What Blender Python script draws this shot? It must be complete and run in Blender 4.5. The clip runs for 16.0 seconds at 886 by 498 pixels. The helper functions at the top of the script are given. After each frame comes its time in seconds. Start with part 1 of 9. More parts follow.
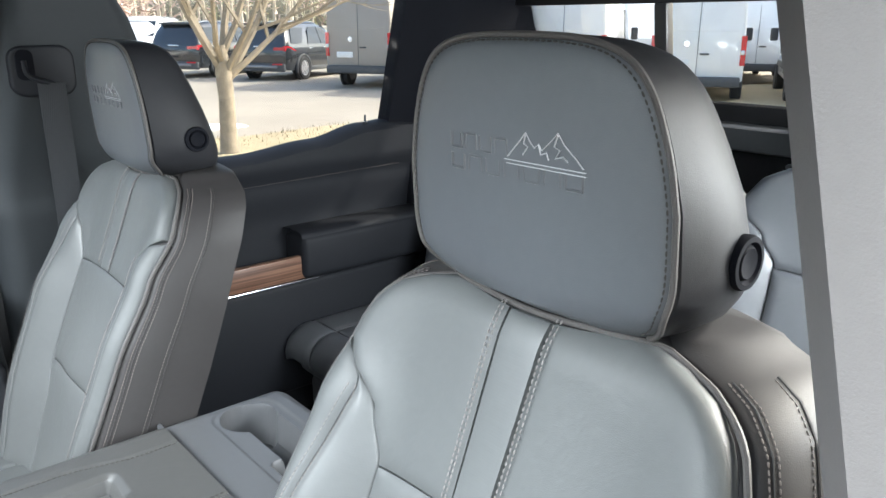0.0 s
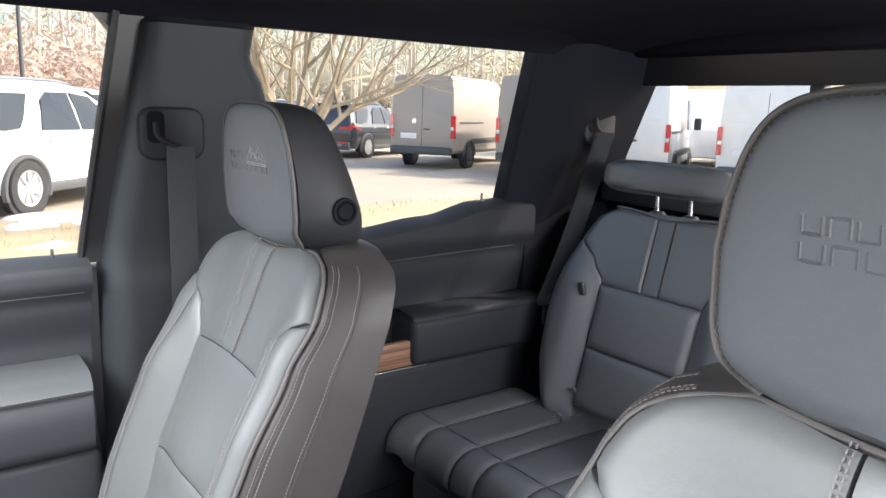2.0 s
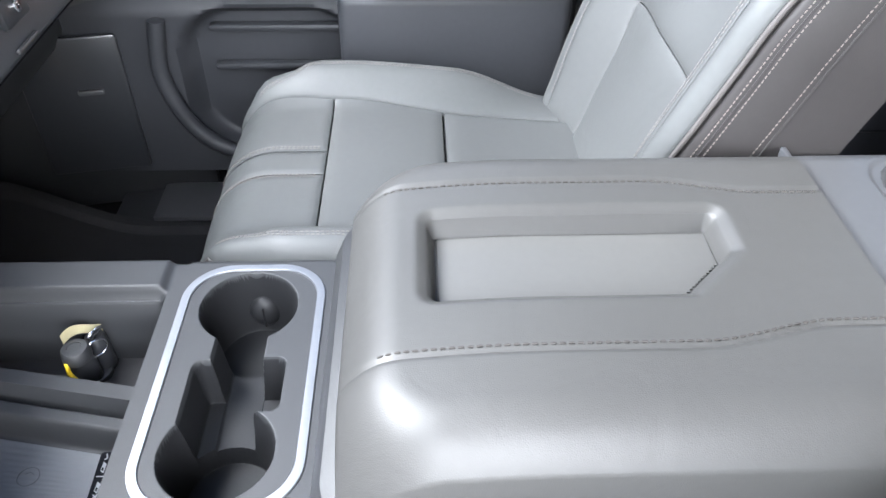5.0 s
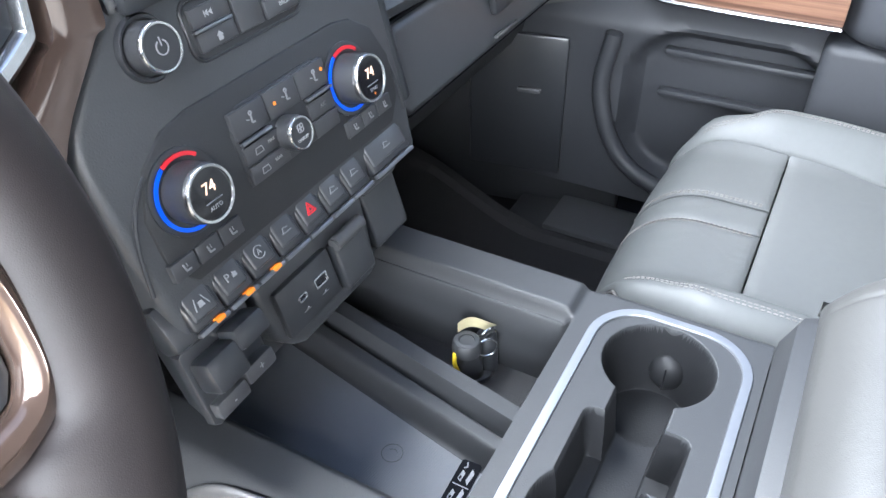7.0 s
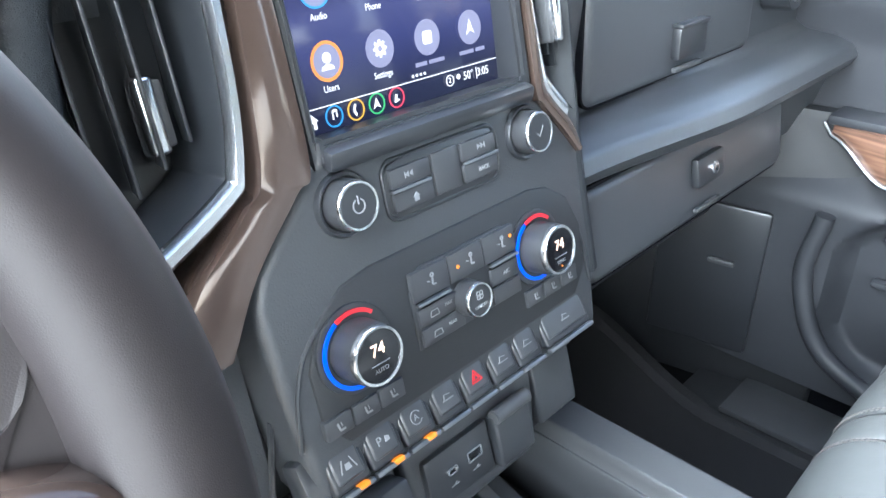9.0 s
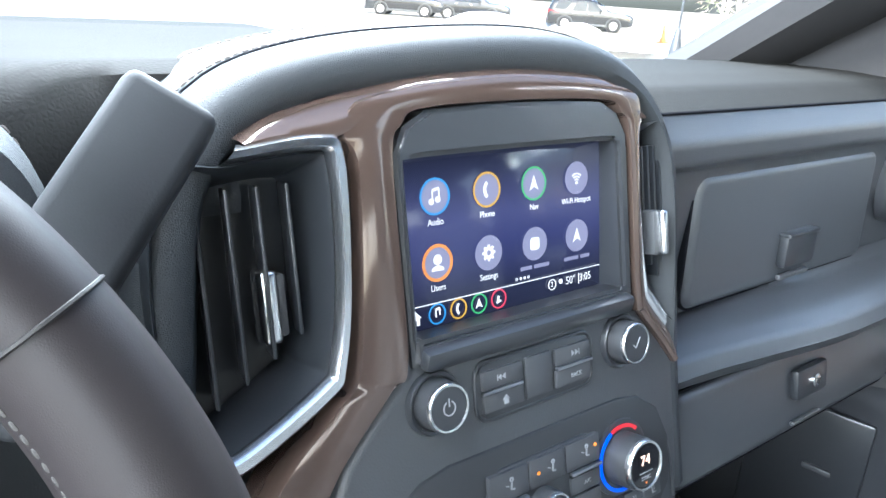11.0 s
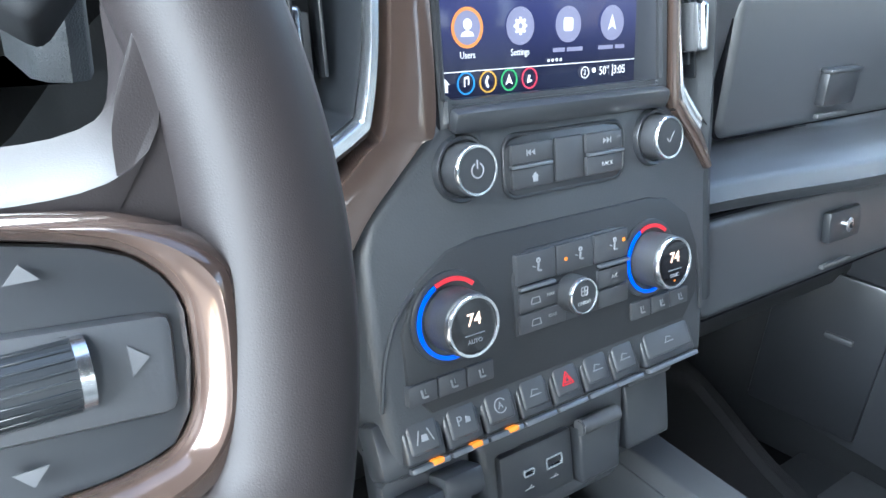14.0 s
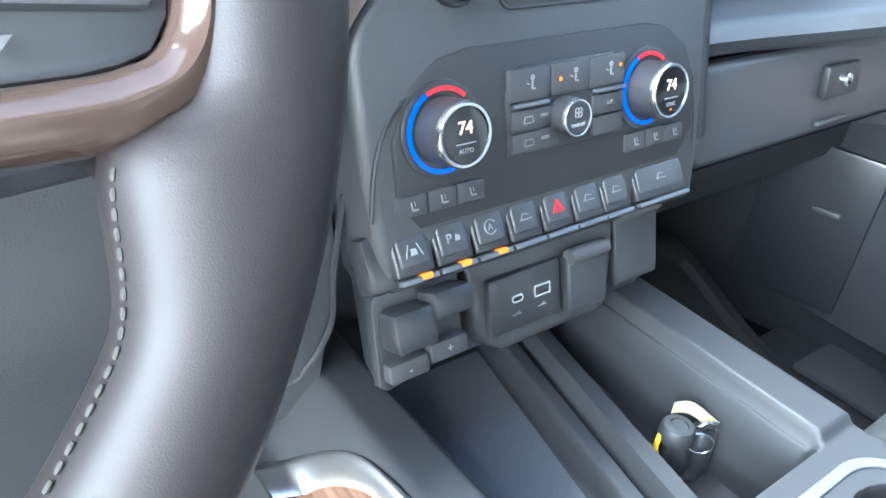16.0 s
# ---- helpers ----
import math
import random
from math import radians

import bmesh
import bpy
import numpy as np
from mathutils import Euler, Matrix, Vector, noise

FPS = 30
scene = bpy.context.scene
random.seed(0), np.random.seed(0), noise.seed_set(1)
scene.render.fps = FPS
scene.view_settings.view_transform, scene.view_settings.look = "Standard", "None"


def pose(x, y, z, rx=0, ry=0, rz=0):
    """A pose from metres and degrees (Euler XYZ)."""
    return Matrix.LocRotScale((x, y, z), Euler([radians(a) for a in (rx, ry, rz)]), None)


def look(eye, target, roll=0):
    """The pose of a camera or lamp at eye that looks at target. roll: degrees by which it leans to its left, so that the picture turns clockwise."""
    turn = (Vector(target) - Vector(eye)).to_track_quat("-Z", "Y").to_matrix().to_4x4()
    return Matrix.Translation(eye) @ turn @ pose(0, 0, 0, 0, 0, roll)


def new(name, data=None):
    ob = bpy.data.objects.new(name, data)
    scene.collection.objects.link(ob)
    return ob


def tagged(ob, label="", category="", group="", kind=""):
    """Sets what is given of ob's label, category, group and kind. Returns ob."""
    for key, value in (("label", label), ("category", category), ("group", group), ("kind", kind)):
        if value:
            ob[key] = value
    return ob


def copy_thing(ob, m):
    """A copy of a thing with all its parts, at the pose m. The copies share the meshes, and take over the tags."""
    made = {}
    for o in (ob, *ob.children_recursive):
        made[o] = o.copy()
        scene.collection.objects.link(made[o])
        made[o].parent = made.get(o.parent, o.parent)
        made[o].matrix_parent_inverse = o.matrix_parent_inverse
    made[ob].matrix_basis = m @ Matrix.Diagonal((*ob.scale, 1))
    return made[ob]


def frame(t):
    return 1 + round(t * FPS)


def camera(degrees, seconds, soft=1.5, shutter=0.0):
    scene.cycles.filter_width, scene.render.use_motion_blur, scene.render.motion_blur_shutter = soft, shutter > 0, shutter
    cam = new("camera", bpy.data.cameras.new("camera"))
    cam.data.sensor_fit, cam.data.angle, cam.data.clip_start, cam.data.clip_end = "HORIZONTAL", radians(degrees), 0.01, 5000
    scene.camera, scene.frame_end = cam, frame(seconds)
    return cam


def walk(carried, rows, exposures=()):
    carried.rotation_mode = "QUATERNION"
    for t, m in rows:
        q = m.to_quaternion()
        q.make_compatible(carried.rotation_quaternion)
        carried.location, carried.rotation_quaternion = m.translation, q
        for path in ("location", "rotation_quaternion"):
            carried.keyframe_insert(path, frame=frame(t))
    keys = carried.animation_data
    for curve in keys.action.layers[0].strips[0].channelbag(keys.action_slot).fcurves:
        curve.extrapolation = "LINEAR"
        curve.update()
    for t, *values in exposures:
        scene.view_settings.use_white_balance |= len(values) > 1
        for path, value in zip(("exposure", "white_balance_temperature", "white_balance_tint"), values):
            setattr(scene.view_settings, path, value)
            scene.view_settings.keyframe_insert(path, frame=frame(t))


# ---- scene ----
cam = camera(60.88, 16.0)
PATH = [
    (0, look((-0.8469, 0.1914, 1.1918), (-0.1197, -0.4317, 0.9040), 0.08)),
    (0.5, look((-0.8312, 0.1970, 1.1945), (-0.1133, -0.4557, 0.9523), -0.23)),
    (1, look((-0.8249, 0.2274, 1.1916), (-0.0905, -0.4115, 0.9623), -0.44)),
    (1.5, look((-0.7979, 0.2615, 1.1767), (-0.0349, -0.3494, 0.9654), 0.68)),
    (2, look((-0.6334, 0.2326, 1.1663), (0.1550, -0.3538, 0.9808), 1.82)),
    (2.5, look((-0.5223, 0.2172, 1.1717), (0.2964, -0.3304, 0.9990), 2.57)),
    (3, look((-0.4747, 0.2195, 1.1684), (0.3891, -0.2456, 0.9747), 2.40)),
    (3.5, look((-0.4350, 0.2078, 1.1294), (0.4529, -0.1166, 0.8032), 2.22)),
    (4, look((-0.4220, 0.1778, 1.0696), (0.4067, -0.0425, 0.5551), 2.55)),
    (4.2, look((-0.4331, 0.1777, 1.0571), (0.3650, -0.0163, 0.4867), 2.60)),
    (6.3, look((-0.3940, 0.3163, 0.9834), (0.3343, 0.5709, 0.3472), 0.51)),
    (6.5, look((-0.3913, 0.3218, 0.9909), (0.3265, 0.6270, 0.3650), -0.04)),
    (7, look((-0.3652, 0.3193, 0.9677), (0.3193, 0.7038, 0.3482), -1.18)),
    (7.5, look((-0.3582, 0.3140, 0.9326), (0.2901, 0.7282, 0.2939), -2.08)),
    (8, look((-0.3432, 0.3173, 0.9245), (0.2845, 0.7611, 0.2850), -2.67)),
    (8.5, look((-0.3317, 0.3330, 0.9538), (0.2991, 0.8515, 0.3766), -2.51)),
    (9, look((-0.3323, 0.3530, 0.9763), (0.3017, 0.9635, 0.5017), -0.44)),
    (9.5, look((-0.3302, 0.3546, 1.0111), (0.2918, 1.0417, 0.6355), 2.21)),
    (11.8, look((-0.3367, 0.3706, 1.0220), (0.2559, 1.1100, 0.7023), 4.11)),
    (12, look((-0.3375, 0.3708, 1.0220), (0.2545, 1.1071, 0.6942), 4.28)),
    (12.5, look((-0.3365, 0.3672, 0.9998), (0.2482, 1.1047, 0.6616), 4.08)),
    (13, look((-0.3466, 0.3571, 0.9940), (0.2271, 1.0924, 0.6331), 4.22)),
    (13.5, look((-0.3474, 0.3497, 0.9518), (0.2160, 1.0814, 0.5681), 4.25)),
    (14, look((-0.3447, 0.3468, 0.9290), (0.2113, 1.0671, 0.5144), 4.43)),
    (14.5, look((-0.3531, 0.3390, 0.9205), (0.1977, 1.0424, 0.4712), 4.69)),
    (15, look((-0.3597, 0.3319, 0.9046), (0.1876, 1.0169, 0.4237), 5.09)),
    (15.5, look((-0.3512, 0.3358, 0.8847), (0.1894, 1.0055, 0.3755), 5.62)),
    (16, look((-0.3525, 0.3314, 0.8782), (0.1876, 0.9889, 0.3530), 5.95)),
]
walk(cam, PATH, [(0, 1.54, 6400, 5), (1.5, 1.58, 6600, 7), (2.5, 1.78, 6800, 12), (3.5, 1.60, 6600, 10), (4.0, 1.98, 6600, 11), (4.2, 2.05, 6500, 11), (6.3, 2.36, 6350, 10), (7, 2.50, 6200, 9), (8, 2.80, 6100, 8), (9, 2.92, 5950, 4), (9.5, 2.86, 5850, 3), (12, 2.50, 5900, 4), (12.5, 2.70, 5880, 4), (14, 2.80, 5750, 2), (16, 3.20, 5720, 1)])

# ---- daylight: bright hazy winter sky, one soft sun ----
SUN_EL, SUN_AZ = 38.0, 205.0      # azimuth measured from +y (truck's nose) towards +x
world = bpy.data.worlds.new("world")
scene.world = world
world.use_nodes = True
wn = world.node_tree
sky = wn.nodes.new("ShaderNodeTexSky")
sky.sky_type = "NISHITA"
sky.sun_disc = False
sky.sun_elevation, sky.sun_rotation = radians(SUN_EL), radians(SUN_AZ)
sky.air_density, sky.dust_density, sky.ozone_density = 1.0, 4.0, 1.0
wn.nodes["Background"].inputs["Strength"].default_value = 0.15
wn.links.new(sky.outputs[0], wn.nodes["Background"].inputs["Color"])
sun_data = bpy.data.lights.new("sun", "SUN")
sun_data.energy, sun_data.angle, sun_data.color = 2.15, radians(3.0), (1.0, 0.95, 0.88)
sun = new("sun", sun_data)
_az, _el = radians(SUN_AZ), radians(SUN_EL)
sun.matrix_world = look((math.sin(_az) * math.cos(_el) * 50, math.cos(_az) * math.cos(_el) * 50, math.sin(_el) * 50), (0, 0, 0))


# daylight through the open driver's door and through the windscreen
def sky_window(name, eye, target, sx, sy, watts, color=(0.93, 0.96, 1.0)):
    d = bpy.data.lights.new(name, "AREA")
    d.shape, d.size, d.size_y, d.energy, d.color = "RECTANGLE", sx, sy, watts, color
    o = new(name, d)
    o.matrix_world = look(eye, target)
    return o


sky_window("door_daylight", (-1.45, 0.25, 1.60), (0.3, 0.50, 0.70), 1.4, 1.4, 44.0)
sky_window("rear_daylight", (-0.98, -0.95, 1.16), (0.2, -0.95, 0.55), 0.55, 0.30, 12.0)
sky_window("windscreen_daylight", (0.10, 1.55, 2.05), (0.05, 0.45, 0.6), 1.7, 1.1, 78.0)


# ---- materials ----
def mat(name, color, rough=0.5, metal=0.0, spec=0.5, vary=0.12, vscale=6.0, bump=0.0, bscale=900.0, bkind="noise",
        fine=0.06, fscale=120.0, rvary=0.1, coat=0.0, dist=0.0006, emit=None, estr=0.0, sheen=0.0, wrinkle=0.0, wscale=28.0):
    """A surface with colour and gloss variation at two scales and fine relief."""
    m = bpy.data.materials.new(name)
    m.use_nodes = True
    t = m.node_tree
    b = t.nodes["Principled BSDF"]
    co = t.nodes.new("ShaderNodeTexCoord")
    n1 = t.nodes.new("ShaderNodeTexNoise")
    n1.inputs["Scale"].default_value, n1.inputs["Detail"].default_value = vscale, 4
    n2 = t.nodes.new("ShaderNodeTexNoise")
    n2.inputs["Scale"].default_value, n2.inputs["Detail"].default_value = fscale, 3
    for n in (n1, n2):
        t.links.new(co.outputs["Object"], n.inputs["Vector"])
    mx = t.nodes.new("ShaderNodeMath")
    mx.operation = "MULTIPLY_ADD"
    mx.inputs[1].default_value, mx.inputs[2].default_value = vary * 2, 1 - vary
    t.links.new(n1.outputs["Fac"], mx.inputs[0])
    my = t.nodes.new("ShaderNodeMath")
    my.operation = "MULTIPLY_ADD"
    my.inputs[1].default_value, my.inputs[2].default_value = fine * 2, 1 - fine
    t.links.new(n2.outputs["Fac"], my.inputs[0])
    mz = t.nodes.new("ShaderNodeMath")
    mz.operation = "MULTIPLY"
    t.links.new(mx.outputs[0], mz.inputs[0])
    t.links.new(my.outputs[0], mz.inputs[1])
    vm = t.nodes.new("ShaderNodeVectorMath")
    vm.operation = "SCALE"
    vm.inputs[0].default_value = color
    t.links.new(mz.outputs[0], vm.inputs["Scale"])
    t.links.new(vm.outputs[0], b.inputs["Base Color"])
    mr = t.nodes.new("ShaderNodeMath")
    mr.operation = "MULTIPLY_ADD"
    mr.inputs[1].default_value, mr.inputs[2].default_value = rvary, rough - rvary / 2
    t.links.new(n1.outputs["Fac"], mr.inputs[0])
    t.links.new(mr.outputs[0], b.inputs["Roughness"])
    b.inputs["Metallic"].default_value = metal
    b.inputs["Specular IOR Level"].default_value = spec
    b.inputs["Coat Weight"].default_value = coat
    b.inputs["Coat Roughness"].default_value = 0.06
    if sheen:
        b.inputs["Sheen Weight"].default_value = sheen
    if emit:
        b.inputs["Emission Color"].default_value = (*emit, 1)
        b.inputs["Emission Strength"].default_value = estr
    if bump:
        if bkind == "leather":
            tx = t.nodes.new("ShaderNodeTexVoronoi")
            tx.feature = "DISTANCE_TO_EDGE"
            tx.inputs["Scale"].default_value = bscale
            out = tx.outputs["Distance"]
        elif bkind == "dots":
            tx = t.nodes.new("ShaderNodeTexVoronoi")
            tx.inputs["Scale"].default_value, tx.inputs["Randomness"].default_value = bscale, 0.0
            out = tx.outputs["Distance"]
        elif bkind == "ribs":
            tx = t.nodes.new("ShaderNodeTexWave")
            tx.bands_direction = "X"
            tx.inputs["Scale"].default_value = bscale
            out = tx.outputs["Fac"]
        else:
            tx = t.nodes.new("ShaderNodeTexNoise")
            tx.inputs["Scale"].default_value, tx.inputs["Detail"].default_value = bscale, 2
            out = tx.outputs["Fac"]
        t.links.new(co.outputs["Object"], tx.inputs["Vector"])
        bp = t.nodes.new("ShaderNodeBump")
        bp.inputs["Strength"].default_value, bp.inputs["Distance"].default_value = bump, dist
        t.links.new(out, bp.inputs["Height"])
        t.links.new(bp.outputs[0], b.inputs["Normal"])
        if wrinkle:
            wx = t.nodes.new("ShaderNodeTexNoise")
            wx.inputs["Scale"].default_value, wx.inputs["Detail"].default_value, wx.inputs["Distortion"].default_value = wscale, 5, 1.2
            t.links.new(co.outputs["Object"], wx.inputs["Vector"])
            wb = t.nodes.new("ShaderNodeBump")
            wb.inputs["Strength"].default_value, wb.inputs["Distance"].default_value = wrinkle, 0.006
            t.links.new(wx.outputs["Fac"], wb.inputs["Height"])
            t.links.new(wb.outputs[0], bp.inputs["Normal"])
    return m


def wood_mat(name, c0, c1, axis="Y"):
    m = mat(name, c0, rough=0.42, vary=0.1, bump=0.0)
    t = m.node_tree
    b = t.nodes["Principled BSDF"]
    co = t.nodes["Texture Coordinate"]
    mp = t.nodes.new("ShaderNodeMapping")
    mp.inputs["Scale"].default_value = (30, 3, 220) if axis == "Y" else (3, 30, 220)
    t.links.new(co.outputs["Object"], mp.inputs[0])
    n = t.nodes.new("ShaderNodeTexNoise")
    n.inputs["Scale"].default_value, n.inputs["Detail"].default_value, n.inputs["Distortion"].default_value = 1.0, 6, 0.6
    t.links.new(mp.outputs[0], n.inputs["Vector"])
    r = t.nodes.new("ShaderNodeValToRGB")
    r.color_ramp.elements[0].position, r.color_ramp.elements[0].color = 0.34, (*c0, 1)
    r.color_ramp.elements[1].position, r.color_ramp.elements[1].color = 0.66, (*c1, 1)
    t.links.new(n.outputs["Fac"], r.inputs[0])
    t.links.new(r.outputs[0], b.inputs["Base Color"])
    bp = t.nodes.new("ShaderNodeBump")
    bp.inputs["Strength"].default_value, bp.inputs["Distance"].default_value = 0.35, 0.0004
    t.links.new(n.outputs["Fac"], bp.inputs["Height"])
    t.links.new(bp.outputs[0], b.inputs["Normal"])
    return m


def glass_mat(name, tint=(0.95, 0.97, 0.97), gloss=0.05):
    """A thin pane: clear, with a weak mirror on top."""
    m = bpy.data.materials.new(name)
    m.use_nodes = True
    t = m.node_tree
    t.nodes.remove(t.nodes["Principled BSDF"])
    tr = t.nodes.new("ShaderNodeBsdfTransparent")
    tr.inputs[0].default_value = (*tint, 1)
    gl = t.nodes.new("ShaderNodeBsdfGlossy")
    gl.inputs["Roughness"].default_value = 0.02
    fr = t.nodes.new("ShaderNodeFresnel")
    fr.inputs[0].default_value = 1.45
    mu = t.nodes.new("ShaderNodeMath")
    mu.operation = "MULTIPLY"
    mu.inputs[1].default_value = gloss / 0.04 * 0.8
    t.links.new(fr.outputs[0], mu.inputs[0])
    mix = t.nodes.new("ShaderNodeMixShader")
    t.links.new(mu.outputs[0], mix.inputs[0])
    t.links.new(tr.outputs[0], mix.inputs[1])
    t.links.new(gl.outputs[0], mix.inputs[2])
    t.links.new(mix.outputs[0], t.nodes["Material Output"].inputs["Surface"])
    return m


LEATHER = mat("leather_grey", (0.076, 0.080, 0.081), 0.50, spec=0.40, wrinkle=0.16, wscale=16, bump=0.30, bscale=700, bkind="leather", vary=0.1, vscale=5, dist=0.0004)
LEATHER_SIDE = mat("leather_charcoal", (0.028, 0.026, 0.026), 0.50, wrinkle=0.10, wscale=16, spec=0.22, bump=0.3, bscale=620, bkind="leather", vary=0.12, dist=0.0004)
LEATHER_LID = mat("leather_lid_grey", (0.050, 0.050, 0.049), 0.45, wrinkle=0.14, wscale=14, spec=0.42, bump=0.3, bscale=620, bkind="leather", vary=0.12, dist=0.0004)
# lighter than LEATHER_SIDE: the sheen on the armrest's top is in this colour
LEATHER_PAD = mat("leather_armrest_sheen", (0.088, 0.094, 0.097), 0.42, wrinkle=0.10, wscale=14, spec=0.45, bump=0.3, bscale=620, bkind="leather", vary=0.12, dist=0.0004)
TRAY = mat("tray_rubber_grey", (0.078, 0.078, 0.076), 0.42, spec=0.5, bump=0.2, bscale=500, vary=0.1, dist=0.0003)
LEATHER_ARCH = mat("leather_arch_pad", (0.030, 0.033, 0.036), 0.54, spec=0.25, bump=0.8, bscale=800, bkind="leather", vary=0.12, dist=0.0005)
LEATHER_WHEEL = mat("leather_wheel_black", (0.018, 0.0152, 0.0157), 0.46, spec=0.22, bump=0.12, bscale=1500, bkind="leather", vary=0.15, dist=0.0004)
LEATHER_BAND = mat("leather_band_black", (0.016, 0.0165, 0.019), 0.52, wrinkle=0.08, wscale=16, spec=0.16, bump=0.3, bscale=620, bkind="leather", vary=0.12, dist=0.0004)
LEATHER_HEAD = mat("leather_headrest", (0.070, 0.076, 0.085), 0.52, wrinkle=0.08, wscale=16, spec=0.5, bump=0.3, bscale=620, bkind="leather", vary=0.12, dist=0.0004)
LEATHER_PERF = mat("leather_perforated", (0.076, 0.080, 0.081), 0.47, spec=0.55, wrinkle=0.10, wscale=16, bump=0.10, bscale=420, bkind="dots", dist=0.0004)
LEATHER_REAR = mat("leather_black", (0.070, 0.073, 0.080), 0.42, spec=0.6, wrinkle=0.16, wscale=16, bump=0.3, bscale=620, bkind="leather", dist=0.0004)
THREAD = mat("thread_grey", (0.15, 0.140, 0.135), 0.8, vary=0.15, vscale=60)
THREAD_RIM = mat("thread_rim", (0.036, 0.033, 0.031), 0.9, vary=0.2, vscale=80)
THREAD_DARK = mat("thread_brown", (0.115, 0.098, 0.092), 0.8, vary=0.15, vscale=60)
PIPING = mat("piping_taupe", (0.062, 0.057, 0.055), 0.6, bump=0.6, bscale=900, vary=0.15)
PLASTIC = mat("plastic_black", (0.024, 0.0255, 0.028), 0.53, spec=0.52, bump=0.30, bscale=520, bkind="leather", dist=0.0004)
PLASTIC_SOFT = mat("soft_touch_black", (0.040, 0.043, 0.048), 0.42, spec=0.7, bump=0.35, bscale=420, bkind="leather", dist=0.0005)
VENT_BLACK = mat("vent_black", (0.016, 0.018, 0.021), 0.36, spec=0.5, vary=0.1, bump=0.1, bscale=400)
# near-black for the cup wells: the shade inside them is put into the colour
CUP_SHADED = mat("cup_shaded_black", (0.012, 0.0125, 0.014), 0.5, spec=0.3, bump=0.3, bscale=600)
# lit copy of soft_touch_black: window sheen on the passenger side put into it
DASH_SHEEN = mat("dash_sheen_black", (0.046, 0.050, 0.057), 0.38, spec=0.85, bump=0.35, bscale=420, bkind="leather", dist=0.0005)
PLASTIC_SMOOTH = mat("plastic_smooth", (0.026, 0.028, 0.032), 0.32, spec=0.7, vary=0.1, bump=0.08, bscale=300)
PLASTIC_GREY = mat("plastic_grey", (0.06, 0.062, 0.066), 0.5, bump=0.2, bscale=600, dist=0.0003)
BUTTON = mat("button_graphite", (0.05, 0.052, 0.057), 0.38, vary=0.1, bump=0.1, bscale=500)
TOGGLE = mat("toggle_key_grey", (0.055, 0.058, 0.064), 0.36, spec=0.6, vary=0.1)
GRIP = mat("knob_graphite", (0.085, 0.088, 0.095), 0.38, metal=0.5, vary=0.1, bump=0.3, bscale=900)
GLOSS = mat("gloss_black", (0.008, 0.008, 0.01), 0.08, vary=0.1, coat=0.5)
CHROME = mat("satin_chrome", (0.74, 0.75, 0.77), 0.24, metal=1.0, vary=0.06, rvary=0.08)
SILVER = mat("satin_silver", (0.25, 0.26, 0.28), 0.42, metal=0.85, vary=0.06)
BRONZE = mat("bronze_gloss_trim", (0.098, 0.068, 0.056), 0.12, metal=0.45, vary=0.1, coat=0.7, rvary=0.05)
PILLAR = mat("pillar_black", (0.006, 0.0065, 0.009), 0.75, spec=0.06, bump=0.25, bscale=500, bkind="leather", dist=0.0004)
# phone mat rubber with a blue-grey lift: sky sheen put into its colour
MAT_SHEEN = mat("ribbed_mat_sheen", (0.105, 0.114, 0.13), 0.36, spec=0.8, bump=0.6, bscale=260, bkind="ribs", dist=0.0006)
# darkened copy of the door trim: shade of the rear cab put into it
TRIM_REAR = mat("rear_trim_shaded_black", (0.011, 0.012, 0.015), 0.6, spec=0.2, bump=0.25, bscale=500, bkind="leather", dist=0.0004)
RUBBER = mat("rubber_mat", (0.018, 0.018, 0.02), 0.62, bump=0.6, bscale=260, bkind="ribs", dist=0.0006)
CARPET = mat("carpet_black", (0.010, 0.010, 0.011), 0.95, spec=0.08, bump=1.0, bscale=700, dist=0.003, vary=0.3, vscale=25)
HEADLINER = mat("headliner_black", (0.006, 0.006, 0.009), 0.95, spec=0.05, bump=0.4, bscale=900, vary=0.1)
TRIM_DARK = mat("pillar_trim_charcoal", (0.034, 0.036, 0.041), 0.52, spec=0.4, bump=0.25, bscale=500, bkind="leather", dist=0.0004)
TRIM_PILLAR = mat("pillar_trim_black", (0.022, 0.025, 0.028), 0.65, spec=0.25, bump=0.25, bscale=500, bkind="leather", dist=0.0004)
TRIM_PALE = mat("pillar_cover_taupe", (0.13, 0.122, 0.12), 0.8, bump=0.5, bscale=900, vary=0.08)
WEB = mat("belt_webbing", (0.026, 0.027, 0.030), 0.8, spec=0.3, bump=0.6, bscale=420, bkind="ribs", dist=0.0003)
WOOD = wood_mat("open_pore_wood", (0.075, 0.036, 0.023), (0.20, 0.108, 0.070))
BLUE = mat("ring_blue", (0.0, 0.06, 0.55), 0.35, emit=(0.0, 0.10, 0.9), estr=0.10, vary=0.03)
RED = mat("ring_red", (0.5, 0.02, 0.03), 0.35, emit=(0.9, 0.03, 0.05), estr=0.05, vary=0.03)
AMBER = mat("lamp_amber", (0.55, 0.16, 0.02), 0.4, emit=(1.0, 0.25, 0.01), estr=0.14, vary=0.03)
ICON = mat("icon_white", (0.24, 0.246, 0.26), 0.6, emit=(0.8, 0.85, 0.9), estr=0.015, vary=0.03)
ICON_DIM = mat("icon_grey", (0.22, 0.225, 0.235), 0.6, vary=0.03)
ICON_WHEEL = mat("icon_wheel_grey", (0.07, 0.072, 0.078), 0.6, vary=0.03)
DIGIT = mat("digit_peach", (0.8, 0.6, 0.5), 0.5, emit=(1.0, 0.55, 0.32), estr=0.3, vary=0.02)
GLASS = glass_mat("window_glass")


